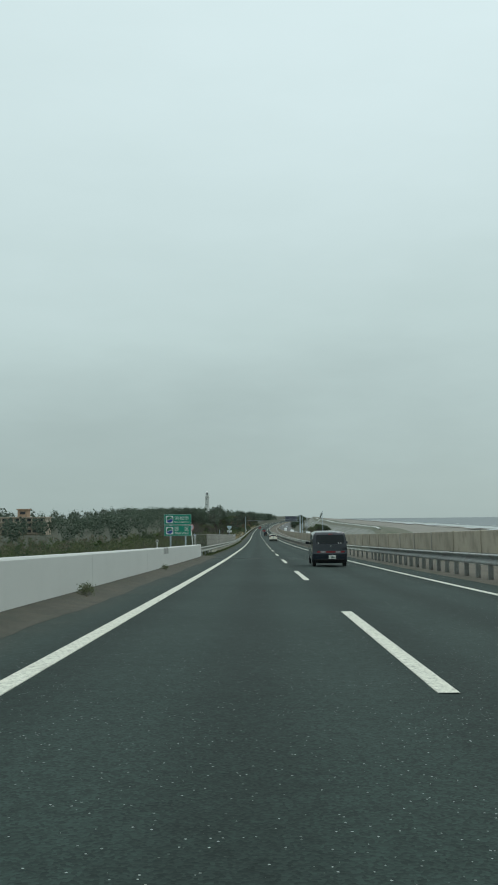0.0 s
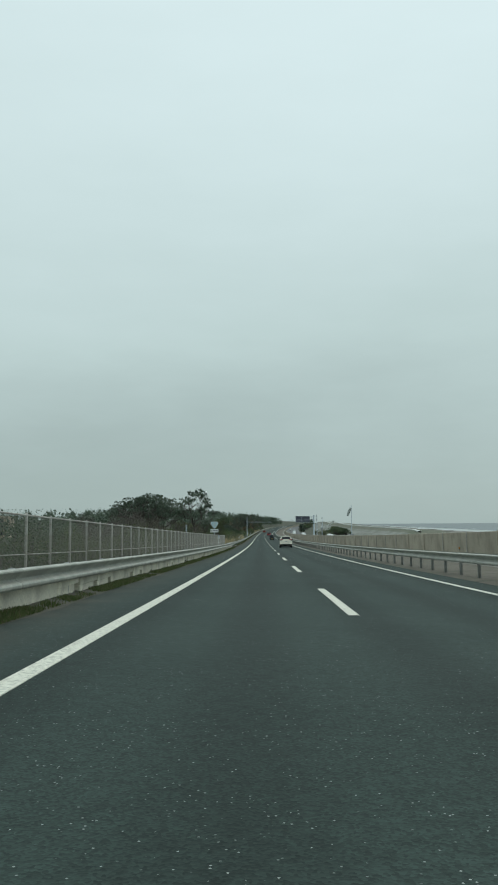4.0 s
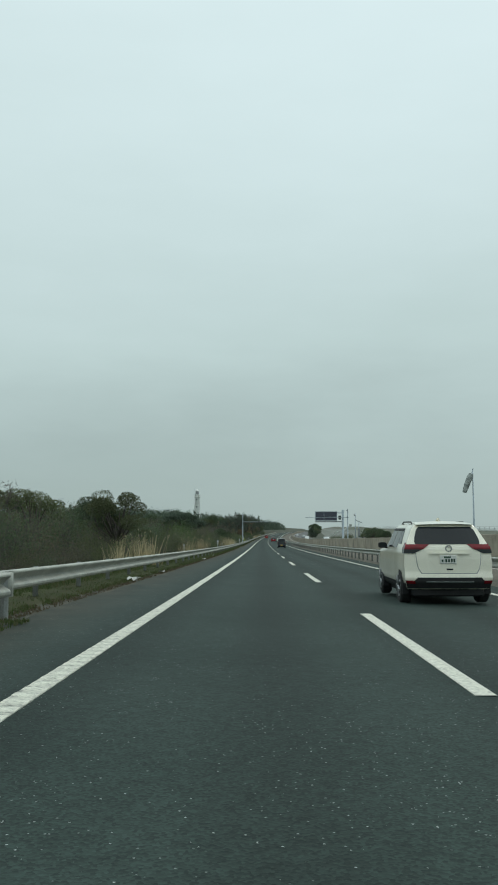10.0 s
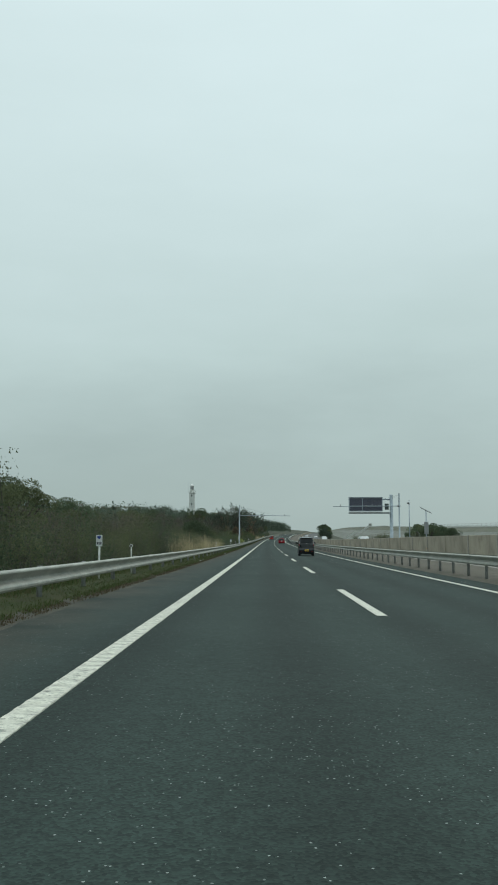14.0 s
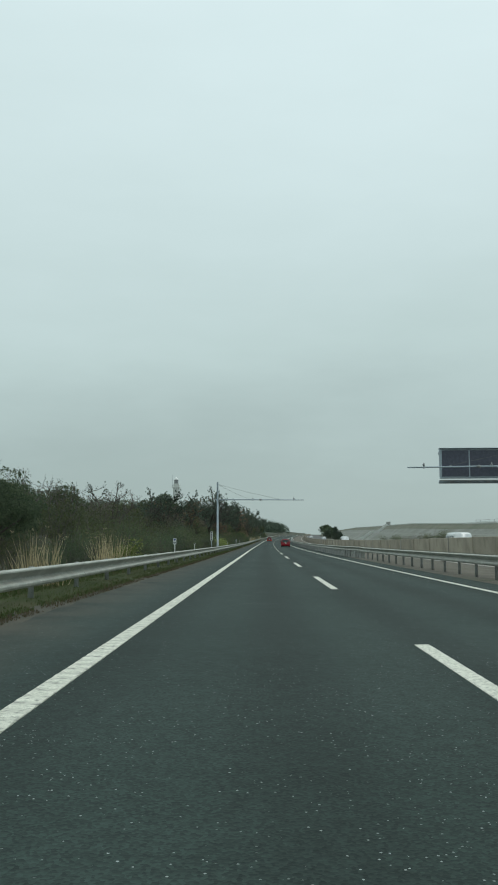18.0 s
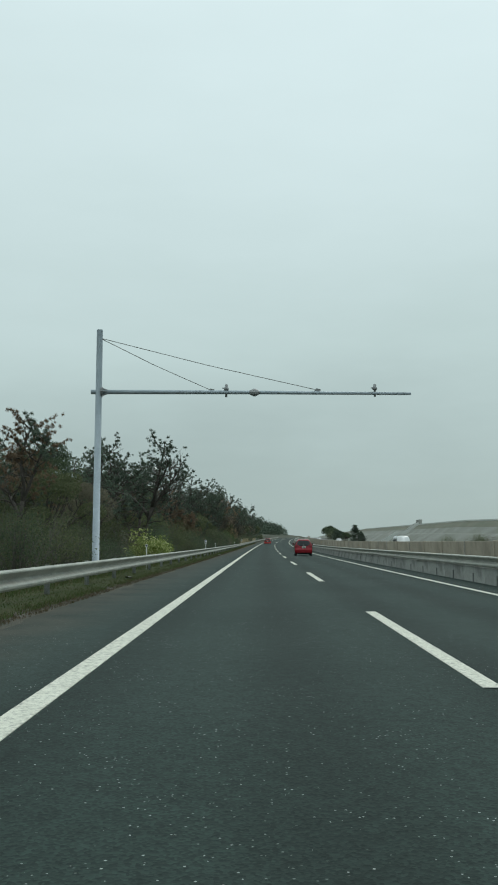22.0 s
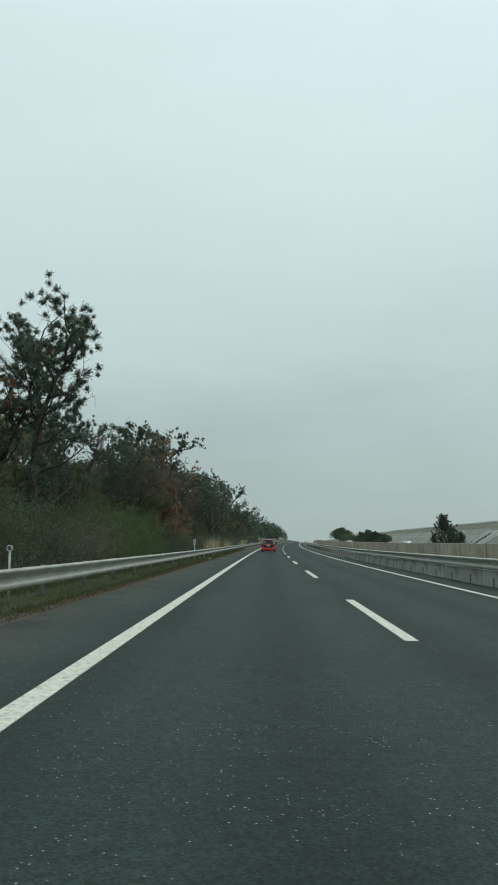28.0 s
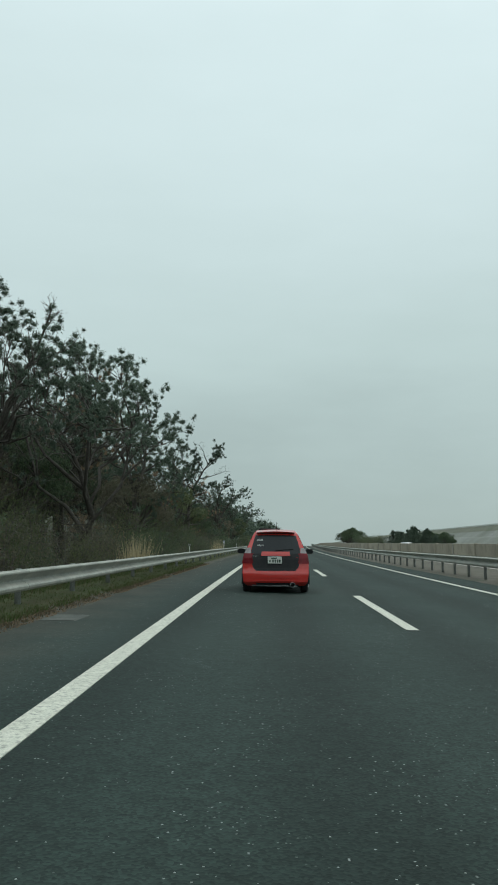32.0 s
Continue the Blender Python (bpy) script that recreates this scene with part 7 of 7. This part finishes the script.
part("garnish", b.rear_patch(-0.46, 0.46, 0.87, 0.97, 0.022), RED_PAINT, gate, "red handle strip")
part("gate_emblem", b.rear_patch(-0.05, 0.05, 0.89, 0.95, 0.032, n=4, m=3), RED_PAINT, gate)
for sgn in (-1, 1):
    l = part("tail_lamp", b.rear_patch((0.68, 0.76) if sgn > 0 else (-1.02, -1.02), (1.02, 1.02) if sgn > 0 else (-0.68, -0.76), 0.69, 0.93, 0.014), TAIL_RED, t)
    part("indicator", b.rear_patch((0.8, 0.88) if sgn > 0 else (-1.02, -1.01), (1.02, 1.01) if sgn > 0 else (-0.8, -0.88), 0.93, 1.06, 0.014), TAIL_CLEAR, l)
    part("lamp_wing", b.side_patch(sgn, 0.0, (0.03, 0.05), 0.69, 0.93, 0.01), TAIL_RED, l)
    part("side_window", b.side_patch(sgn, (0.1, 0.16), (0.33, 0.33), 0.96, 1.37), CAR_GLASS, t)
    part("front_window", b.side_patch(sgn, (0.35, 0.35), (0.66, 0.54), 0.96, 1.37), CAR_GLASS, t)
    part("corner_flare", b.rear_patch((0.62, 0.7) if sgn > 0 else (-1.0, -1.0), (1.0, 1.0) if sgn > 0 else (-0.62, -0.7), 0.2, 0.33, 0.022), RED_PAINT, t)
part("bumper_crease", b.rear_patch(-0.98, 0.98, 0.36, 0.385, 0.014), RED_PAINT, t)
part("lower_crease", b.rear_patch(-0.66, 0.66, 0.28, 0.31, 0.02), RED_PAINT, t)
part("rear_skirt", b.rear_patch(-0.8, 0.8, 0.17, 0.24, 0.012), TRIM, t)
part("skirt_strip", Shape().box(-0.55, 0.3, 0.03, 0.06, 0.175, 0.19, 0.004), CHROME, t)
part("exhaust", Shape().lathe([(0.035, 0.1), (0.06, 0.08), (0.06, -0.08), (0.05, -0.08), (0.05, 0.05)], axis="Y", sides=16, centre=(0.4, 0, 0.2), caps=False), CHROME, t)
part("spoiler", Shape().rings([[(x, 0.39 + 0.09 * abs(x / 0.5) ** 2, 1.42), (x, 0.33 + 0.1 * abs(x / 0.5) ** 2, 1.45 - 0.03 * abs(x / 0.5) ** 2), (x, 0.62, 1.5 - 0.03 * abs(x / 0.5) ** 2)] for x in np.linspace(-0.47, 0.47, 11)], True, True), RED_PAINT, t)
part("roof_visor", Shape().box(-0.42, 0.12, 1.2, 1.25, 1.48, 1.54, 0.01), TRIM, t)
part("antenna", Shape().tube([(0.02, 1.0, 1.49), (0.02, 0.9, 1.68)], [0.012, 0.005], 6), TRIM, t)
part("wiper", Shape().tube([(0.0, 0.16, 1.0), (0.2, 0.18, 1.02), (0.42, 0.2, 1.03)], 0.008, 5), TRIM, t)
rnd = random.Random(31)
for x0, z0, n in ((-0.44, 1.24, 5), (-0.45, 1.11, 6)):
    for k in range(n):
        p = b.back((x0 + 0.028 * k) / b.w(0, z0), z0, 0.014)
        part("sticker", Shape().box(p[0], p[0] + 0.022, p[1] - 0.004, p[1] + 0.012, z0 + rnd.uniform(-0.02, 0.01), z0 + rnd.uniform(0.015, 0.035)), STICKER, t, "white sticker")
for k in range(4):
    p = b.back((-0.54 + 0.035 * k) / b.w(0, 0.86), 0.86, 0.014)
    part("badge", Shape().box(p[0], p[0] + 0.025, p[1] - 0.004, p[1] + 0.01, 0.855, 0.872), CHROME, gate)
mirror(b, t, 0.56, 0.9, TRIM)

# dark boxy car in the overtaking lane
DARK_PAINT = car_paint("dark_blue_black_paint", (0.011, 0.016, 0.024))
b = Body(3.7, [(0.2, 0.7), (0.32, 0.8), (0.6, 0.835), (0.9, 0.835), (1.0, 0.825), (1.3, 0.795), (1.5, 0.76), (1.57, 0.71), (1.62, 0.6), (1.645, 0.4), (1.65, 0.0)],
         [(0.2, 0.1), (0.32, 0.0), (0.62, 0.0), (0.7, 0.03), (1.0, 0.05), (1.5, 0.1), (1.58, 0.16), (1.63, 0.3), (1.65, 0.55)], 1.0, wind=(0.6, 0.78), round_=0.14)
t = car("boxy_car", "dark blue-black boxy car with low red lamps", b, DARK_PAINT, stand(40.6, 1.85, 0.0), wheels=(0.62, 3.1), r=0.3, plate_at=(0.1, 0.46))
part("rear_window", b.rear_patch((-0.8, -0.84), (0.86, 0.9), 1.06, 1.48, 0.006, inset=0.05), CAR_GLASS, t)
lamp = part("lamp_strip", b.rear_patch(-0.75, 0.86, 0.66, 0.74, 0.012), TRIM, t)
for a0, a1, mat in ((-0.75, -0.55, TAIL_RED), (-0.55, -0.25, TAIL_CLEAR), (-0.25, 0.32, TAIL_RED), (0.32, 0.62, TAIL_CLEAR), (0.62, 0.86, TAIL_RED)):
    part("lamp_lens", b.rear_patch(a0 + 0.01, a1 - 0.01, 0.665, 0.735, 0.02, n=4), mat, lamp)
part("brake_lamp", b.rear_patch(-0.08, 0.18, 1.5, 1.53, 0.014), TAIL_RED, t)
part("emblem", disc(0.045, b.back(0.06, 0.95)[1] - 0.02, 0.02, 0.06, 0.96, 18, inner=0.03), CHROME, t)
for a, z in ((-0.66, 1.1), (0.66, 1.1), (0.52, 1.1)):
    p = b.back(a, z, 0.012)
    part("sticker", Shape().lathe([(0.028, p[1] - 0.003), (0.028, p[1] + 0.004)], axis="Y", sides=12, centre=(p[0], 0, z)), STICKER, t)
for sgn in (-1, 1):
    part("side_window", b.side_patch(sgn, (0.06, 0.07), 0.19, 1.05, 1.46), CAR_GLASS, t)
    part("rear_door_window", b.side_patch(sgn, 0.22, 0.42, 1.05, 1.46), CAR_GLASS, t)
    part("front_window", b.side_patch(sgn, 0.44, (0.7, 0.6), 1.05, 1.46), CAR_GLASS, t)
part("rear_skirt", b.rear_patch(-0.92, 0.92, 0.22, 0.36, 0.008), TRIM, t)
part("wiper", Shape().tube([(0.1, 0.05, 1.08), (-0.1, 0.06, 1.12), (-0.35, 0.07, 1.13)], 0.01, 5), TRIM, t)
mirror(b, t, 0.62, 1.0, DARK_PAINT)

# white sport utility car
WHITE_PAINT = car_paint("pearl_white_paint", (0.82, 0.79, 0.66))
b = Body(4.5, [(0.24, 0.74), (0.32, 0.85), (0.5, 0.9), (0.85, 0.91), (1.02, 0.9), (1.13, 0.875), (1.3, 0.8), (1.5, 0.7), (1.58, 0.63), (1.63, 0.5), (1.66, 0.3), (1.67, 0.0)],
         [(0.24, 0.32), (0.32, 0.08), (0.46, 0.0), (0.57, 0.0), (0.63, 0.05), (0.9, 0.07), (1.14, 0.1), (1.2, 0.15), (1.54, 0.4), (1.6, 0.48), (1.67, 0.95)], 1.06, wind=(0.55, 0.74))
t = car("white_suv", "pearl white sport utility car with black lower cladding", b, WHITE_PAINT, stand(197.2, 1.99, 0.0), wheels=(0.78, 3.45), r=0.36, plate_at=(-0.02, 0.9), track=0.79, wide=0.22)
part("rear_window", b.rear_patch((-0.83, -0.87), (0.83, 0.87), 1.2, 1.55, 0.008, inset=0.04), CAR_GLASS, t)
hatch = part("tailgate", b.rear_patch((-0.68, -0.77), (0.68, 0.77), 0.63, 1.19, 0.012, inset=0.06), WHITE_PAINT, t)
part("gate_seam", b.rear_patch((-0.695, -0.785), (0.695, 0.785), 0.618, 1.192, 0.003, inset=0.06), SIGN_BACK, hatch, "grey tailgate seam")
part("plate_recess", b.rear_patch((-0.38, -0.5), (0.38, 0.5), 0.8, 1.015, 0.016, inset=0.03), WHITE_PAINT, hatch)
part("handle_ledge", b.rear_patch(-0.46, 0.46, 1.0, 1.035, 0.045), WHITE_PAINT, hatch)
part("hatch_button", b.rear_patch(-0.06, 0.08, 0.69, 0.72, 0.02, n=3, m=2), TRIM, hatch)
part("cladding", b.rear_patch(-1.0, 1.0, 0.25, 0.485, 0.012), TRIM, t, "black lower bumper cladding")
part("cladding_rise", b.rear_patch((-0.8, -0.72), (0.8, 0.72), 0.485, 0.545, 0.012), TRIM, t, "black lower bumper cladding")
part("bright_strip", b.rear_patch(-0.55, 0.55, 0.445, 0.47, 0.024), CHROME, t)
part("spoiler", Shape().rings([[(x, 0.42 + 0.1 * abs(x / 0.62) ** 2, 1.575), (x, 0.35 + 0.1 * abs(x / 0.62) ** 2, 1.61 - 0.02 * abs(x / 0.62) ** 2), (x, 0.85, 1.672 - 0.04 * abs(x / 0.62) ** 2)] for x in np.linspace(-0.58, 0.58, 11)], True, True), WHITE_PAINT, t)
part("fin_antenna", Shape().rings([[(0.03, 1.25, 1.66), (-0.03, 1.25, 1.66)], [(0.012, 1.05, 1.74), (-0.012, 1.05, 1.74)], [(0.03, 1.0, 1.66), (-0.03, 1.0, 1.66)]], True), WHITE_PAINT, t)
part("emblem", disc(0.07, b.back(0, 1.11)[1] - 0.02, 0.02, 0, 1.115, 18, inner=0.045), CHROME, t)
for sgn in (-1, 1):
    l = part("tail_lamp", b.rear_patch((0.6, 0.46) if sgn > 0 else (-1.02, -1.02), (1.02, 1.02) if sgn > 0 else (-0.6, -0.46), 1.1, 1.2, 0.018), TAIL_RED, t)
    part("lamp_base", b.rear_patch((0.8, 0.6) if sgn > 0 else (-1.02, -1.02), (1.02, 1.02) if sgn > 0 else (-0.8, -0.6), 1.02, 1.1, 0.018), CAR_GLASS, l, "smoked clear lens")
    part("lamp_wing", b.side_patch(sgn, 0.0, (0.07, 0.045), 1.1, 1.23, 0.014), TAIL_RED, l)
    part("lamp_wing_base", b.side_patch(sgn, 0.0, (0.05, 0.07), 1.02, 1.1, 0.014), CAR_GLASS, l, "smoked clear lens")
    part("reflector", b.rear_patch(min(sgn * 0.8, sgn * 0.99), max(sgn * 0.8, sgn * 0.99), 0.42, 0.485, 0.026), TAIL_RED, t)
    part("quarter_window", b.side_patch(sgn, (0.13, 0.17), (0.23, 0.23), 1.2, 1.5), CAR_GLASS, t)
    part("side_window", b.side_patch(sgn, (0.24, 0.24), 0.39, 1.12, 1.5), CAR_GLASS, t)
    part("front_window", b.side_patch(sgn, 0.405, (0.66, 0.55), 1.12, 1.5), CAR_GLASS, t)
    part("window_visor", b.side_patch(sgn, 0.2, 0.55, 1.48, 1.52, 0.02), TRIM, t)
    part("roof_rail", Shape().tube([(sgn * 0.56, 1.0, 1.6), (sgn * 0.55, 1.2, 1.655), (sgn * 0.54, 2.2, 1.66), (sgn * 0.54, 2.45, 1.6)], 0.016, 6), TRIM, t)
    part("sill", b.side_patch(sgn, 0.02, 0.95, 0.27, 0.43, 0.012), TRIM, t)
mirror(b, t, 0.58, 1.08, TRIM)

# black tall small wagon with a yellow plate
BLACK_PAINT = car_paint("black_paint", (0.007, 0.009, 0.012))
b = Body(3.3, [(0.2, 0.58), (0.3, 0.67), (0.6, 0.69), (0.95, 0.69), (1.05, 0.67), (1.35, 0.61), (1.52, 0.56), (1.58, 0.48), (1.61, 0.3), (1.62, 0.0)],
         [(0.2, 0.08), (0.3, 0.0), (0.55, 0.0), (0.62, 0.04), (1.0, 0.06), (1.5, 0.15), (1.58, 0.22), (1.62, 0.5)], 1.02, wind=(0.6, 0.8), round_=0.12)
t = car("black_wagon", "black tall small wagon with upright lamps and a yellow plate", b, BLACK_PAINT, stand(328.2, 1.7, 0.0), wheels=(0.5, 2.85), r=0.28, plate_at=(0.02, 0.47), yellow=True)
part("rear_window", b.rear_patch((-0.78, -0.86), (0.78, 0.86), 1.08, 1.5, 0.006, inset=0.05), CAR_GLASS, t)
part("spoiler", Shape().rings([[(x, 0.14, 1.54), (x, 0.04, 1.57), (x, 0.4, 1.63)] for x in np.linspace(-0.5, 0.5, 7)], True, True), BLACK_PAINT, t)
for sgn in (-1, 1):
    l = part("tail_lamp", b.rear_patch(min(sgn * 0.88, sgn * 1.02), max(sgn * 0.88, sgn * 1.02), 0.82, 1.24, 0.012), TAIL_CLEAR, t)
    part("lamp_lens", b.rear_patch(min(sgn * 0.89, sgn * 1.01), max(sgn * 0.89, sgn * 1.01), 0.86, 1.0, 0.02), TAIL_RED, l)
    part("reflector", b.rear_patch(min(sgn * 0.6, sgn * 0.8), max(sgn * 0.6, sgn * 0.8), 0.37, 0.4, 0.014), TAIL_RED, t)
    part("side_window", b.side_patch(sgn, 0.06, 0.3, 1.07, 1.48), CAR_GLASS, t)
    part("front_window", b.side_patch(sgn, 0.33, (0.7, 0.6), 1.07, 1.48), CAR_GLASS, t)
part("emblem", disc(0.04, b.back(0, 1.0)[1] - 0.012, 0.014, 0.02, 1.06, 14), CHROME, t)
part("badge", Shape().box(0.3, 0.48, 0.03, 0.06, 1.0, 1.02), CHROME, t)
part("wiper", Shape().tube([(0.0, 0.05, 1.08), (-0.15, 0.06, 1.14), (-0.4, 0.07, 1.14)], 0.01, 5), TRIM, t)
part("antenna", Shape().tube([(0.36, 0.5, 1.6), (0.4, 0.42, 1.78)], [0.01, 0.004], 6), TRIM, t)
part("rear_skirt", b.rear_patch(-0.9, 0.9, 0.21, 0.33, 0.008), TRIM, t)
mirror(b, t, 0.62, 1.02, BLACK_PAINT)

# darker red hatchback in the overtaking lane
WINE_PAINT = car_paint("deep_red_paint", (0.27, 0.01, 0.018))
WINE_PAINT.node_tree.nodes["Principled BSDF"].inputs["Coat Weight"].default_value = 0.15
WINE_PAINT.node_tree.nodes["Principled BSDF"].inputs["Specular IOR Level"].default_value = 0.3
b = Body(3.85, [(0.2, 0.7), (0.3, 0.78), (0.55, 0.81), (0.8, 0.81), (0.95, 0.78), (1.1, 0.71), (1.3, 0.61), (1.43, 0.53), (1.48, 0.42), (1.51, 0.0)],
         [(0.2, 0.08), (0.32, 0.0), (0.58, 0.0), (0.66, 0.06), (0.95, 0.12), (1.38, 0.38), (1.46, 0.48), (1.51, 0.8)], 1.0)
t = car("wine_red_hatchback", "deep red compact hatchback with a dark sloping rear window", b, WINE_PAINT, stand(478.6, 1.9, 0.0), r=0.29, plate_at=(0.02, 0.79))
part("rear_window", b.rear_patch((-0.92, -0.86), (0.92, 0.86), 1.0, 1.39, 0.008, inset=0.03), CAR_GLASS, t)
part("window_base", b.rear_patch((-0.46, -0.62), (0.46, 0.62), 0.89, 1.0, 0.008), TRIM, t)
part("bumper_crease", b.rear_patch(-0.98, 0.98, 0.44, 0.47, 0.02), WINE_PAINT, t)
part("emblem", Shape().box(-0.03, 0.06, 0.08, 0.12, 0.92, 0.99, 0.008), CHROME, t)
for sgn in (-1, 1):
    l = part("tail_lamp", b.rear_patch((0.76, 0.64) if sgn > 0 else (-1.02, -1.02), (1.02, 1.02) if sgn > 0 else (-0.76, -0.64), 0.74, 0.985, 0.012), TAIL_RED, t)
    part("indicator", b.side_patch(sgn, 0.0, 0.04, 0.78, 0.96, 0.01), TAIL_CLEAR, l)
    part("side_window", b.side_patch(sgn, (0.12, 0.18), 0.34, 1.03, 1.38), CAR_GLASS, t)
    part("front_window", b.side_patch(sgn, 0.36, (0.68, 0.55), 1.03, 1.38), CAR_GLASS, t)
part("rear_skirt", b.rear_patch(-0.84, 0.84, 0.21, 0.3, 0.01), TRIM, t)
part("antenna", Shape().tube([(0.02, 1.0, 1.5), (0.02, 0.9, 1.7)], [0.014, 0.006], 6), TRIM, t)
part("wiper", Shape().tube([(0.02, 0.15, 1.06), (-0.2, 0.2, 1.12), (-0.3, 0.22, 1.12)], 0.009, 5), TRIM, t)
mirror(b, t, 0.57, 1.0, WINE_PAINT)

# vans and cars on the opposite carriageway
VAN_PAINT = car_paint("white_van_paint", (0.62, 0.64, 0.63))
b = Body(4.6, [(0.22, 0.76), (0.35, 0.82), (0.9, 0.84), (1.1, 0.82), (1.6, 0.75), (1.9, 0.66), (1.98, 0.55), (2.02, 0.3), (2.03, 0.0)],
         [(0.22, 0.06), (0.4, 0.0), (1.0, 0.03), (1.9, 0.14), (2.03, 0.4)], 1.12, wind=(0.78, 0.93), nose=0.9)
van = car("white_van", "white delivery van on the opposite carriageway", b, VAN_PAINT, stand(274, 14.2, 0.0, 180), wheels=(0.8, 3.4), r=0.32, plate_at=(0, 0.6))
van["group"] = "oncoming vehicles"
part("rear_window", b.rear_patch(-0.8, 0.8, 1.2, 1.75, 0.006), CAR_GLASS, van)
ws = [[(a * b.w(f, 1.6), b.y(f, 1.6) + 0.02, b.z(f, 1.6) + 0.006) for a in np.linspace(-0.9, 0.9, 7)] for f in np.linspace(0.79, 0.93, 5)]
for sgn in (-1, 1):
    part("side_window", b.side_patch(sgn, 0.06, 0.35, 1.2, 1.75), CAR_GLASS, van)
    part("rear_door_window", b.side_patch(sgn, 0.38, 0.6, 1.2, 1.75), CAR_GLASS, van)
    part("front_window", b.side_patch(sgn, 0.63, (0.84, 0.77), 1.2, 1.75), CAR_GLASS, van)
part("windscreen", Shape().rings(ws, False), CAR_GLASS, van)
mirror(b, van, 0.84, 1.2, TRIM)
for s in (398, 503):
    copy_thing(van, stand(s, 14.2 if s != 322 else 17.4, 0.0, 180))
SILVER = car_paint("silver_paint", (0.4, 0.42, 0.42))
b = Body(4.2, [(0.2, 0.7), (0.32, 0.8), (0.8, 0.83), (0.98, 0.8), (1.2, 0.69), (1.42, 0.58), (1.48, 0.45), (1.5, 0.0)],
         [(0.2, 0.08), (0.35, 0.0), (0.8, 0.05), (1.0, 0.3), (1.4, 0.75), (1.5, 1.1)], 0.98)
sal = car("silver_car", "silver car on the opposite carriageway", b, SILVER, stand(352, 14.0, 0.0, 180), plate_at=(0, 0.7), wheels=(0.75, 3.3))
sal["group"] = "oncoming vehicles"
part("rear_window", b.rear_patch(-0.82, 0.82, 1.04, 1.36, 0.006), CAR_GLASS, sal)
for sgn in (-1, 1):
    part("side_window", b.side_patch(sgn, (0.14, 0.2), 0.38, 1.02, 1.36), CAR_GLASS, sal)
    part("front_window", b.side_patch(sgn, 0.4, (0.68, 0.56), 1.02, 1.36), CAR_GLASS, sal)
mirror(b, sal, 0.6, 1.0, SILVER)
for s in (640, 705):
    copy_thing(sal, stand(s, 14.0 if s % 2 else 17.2, 0.0, 180))
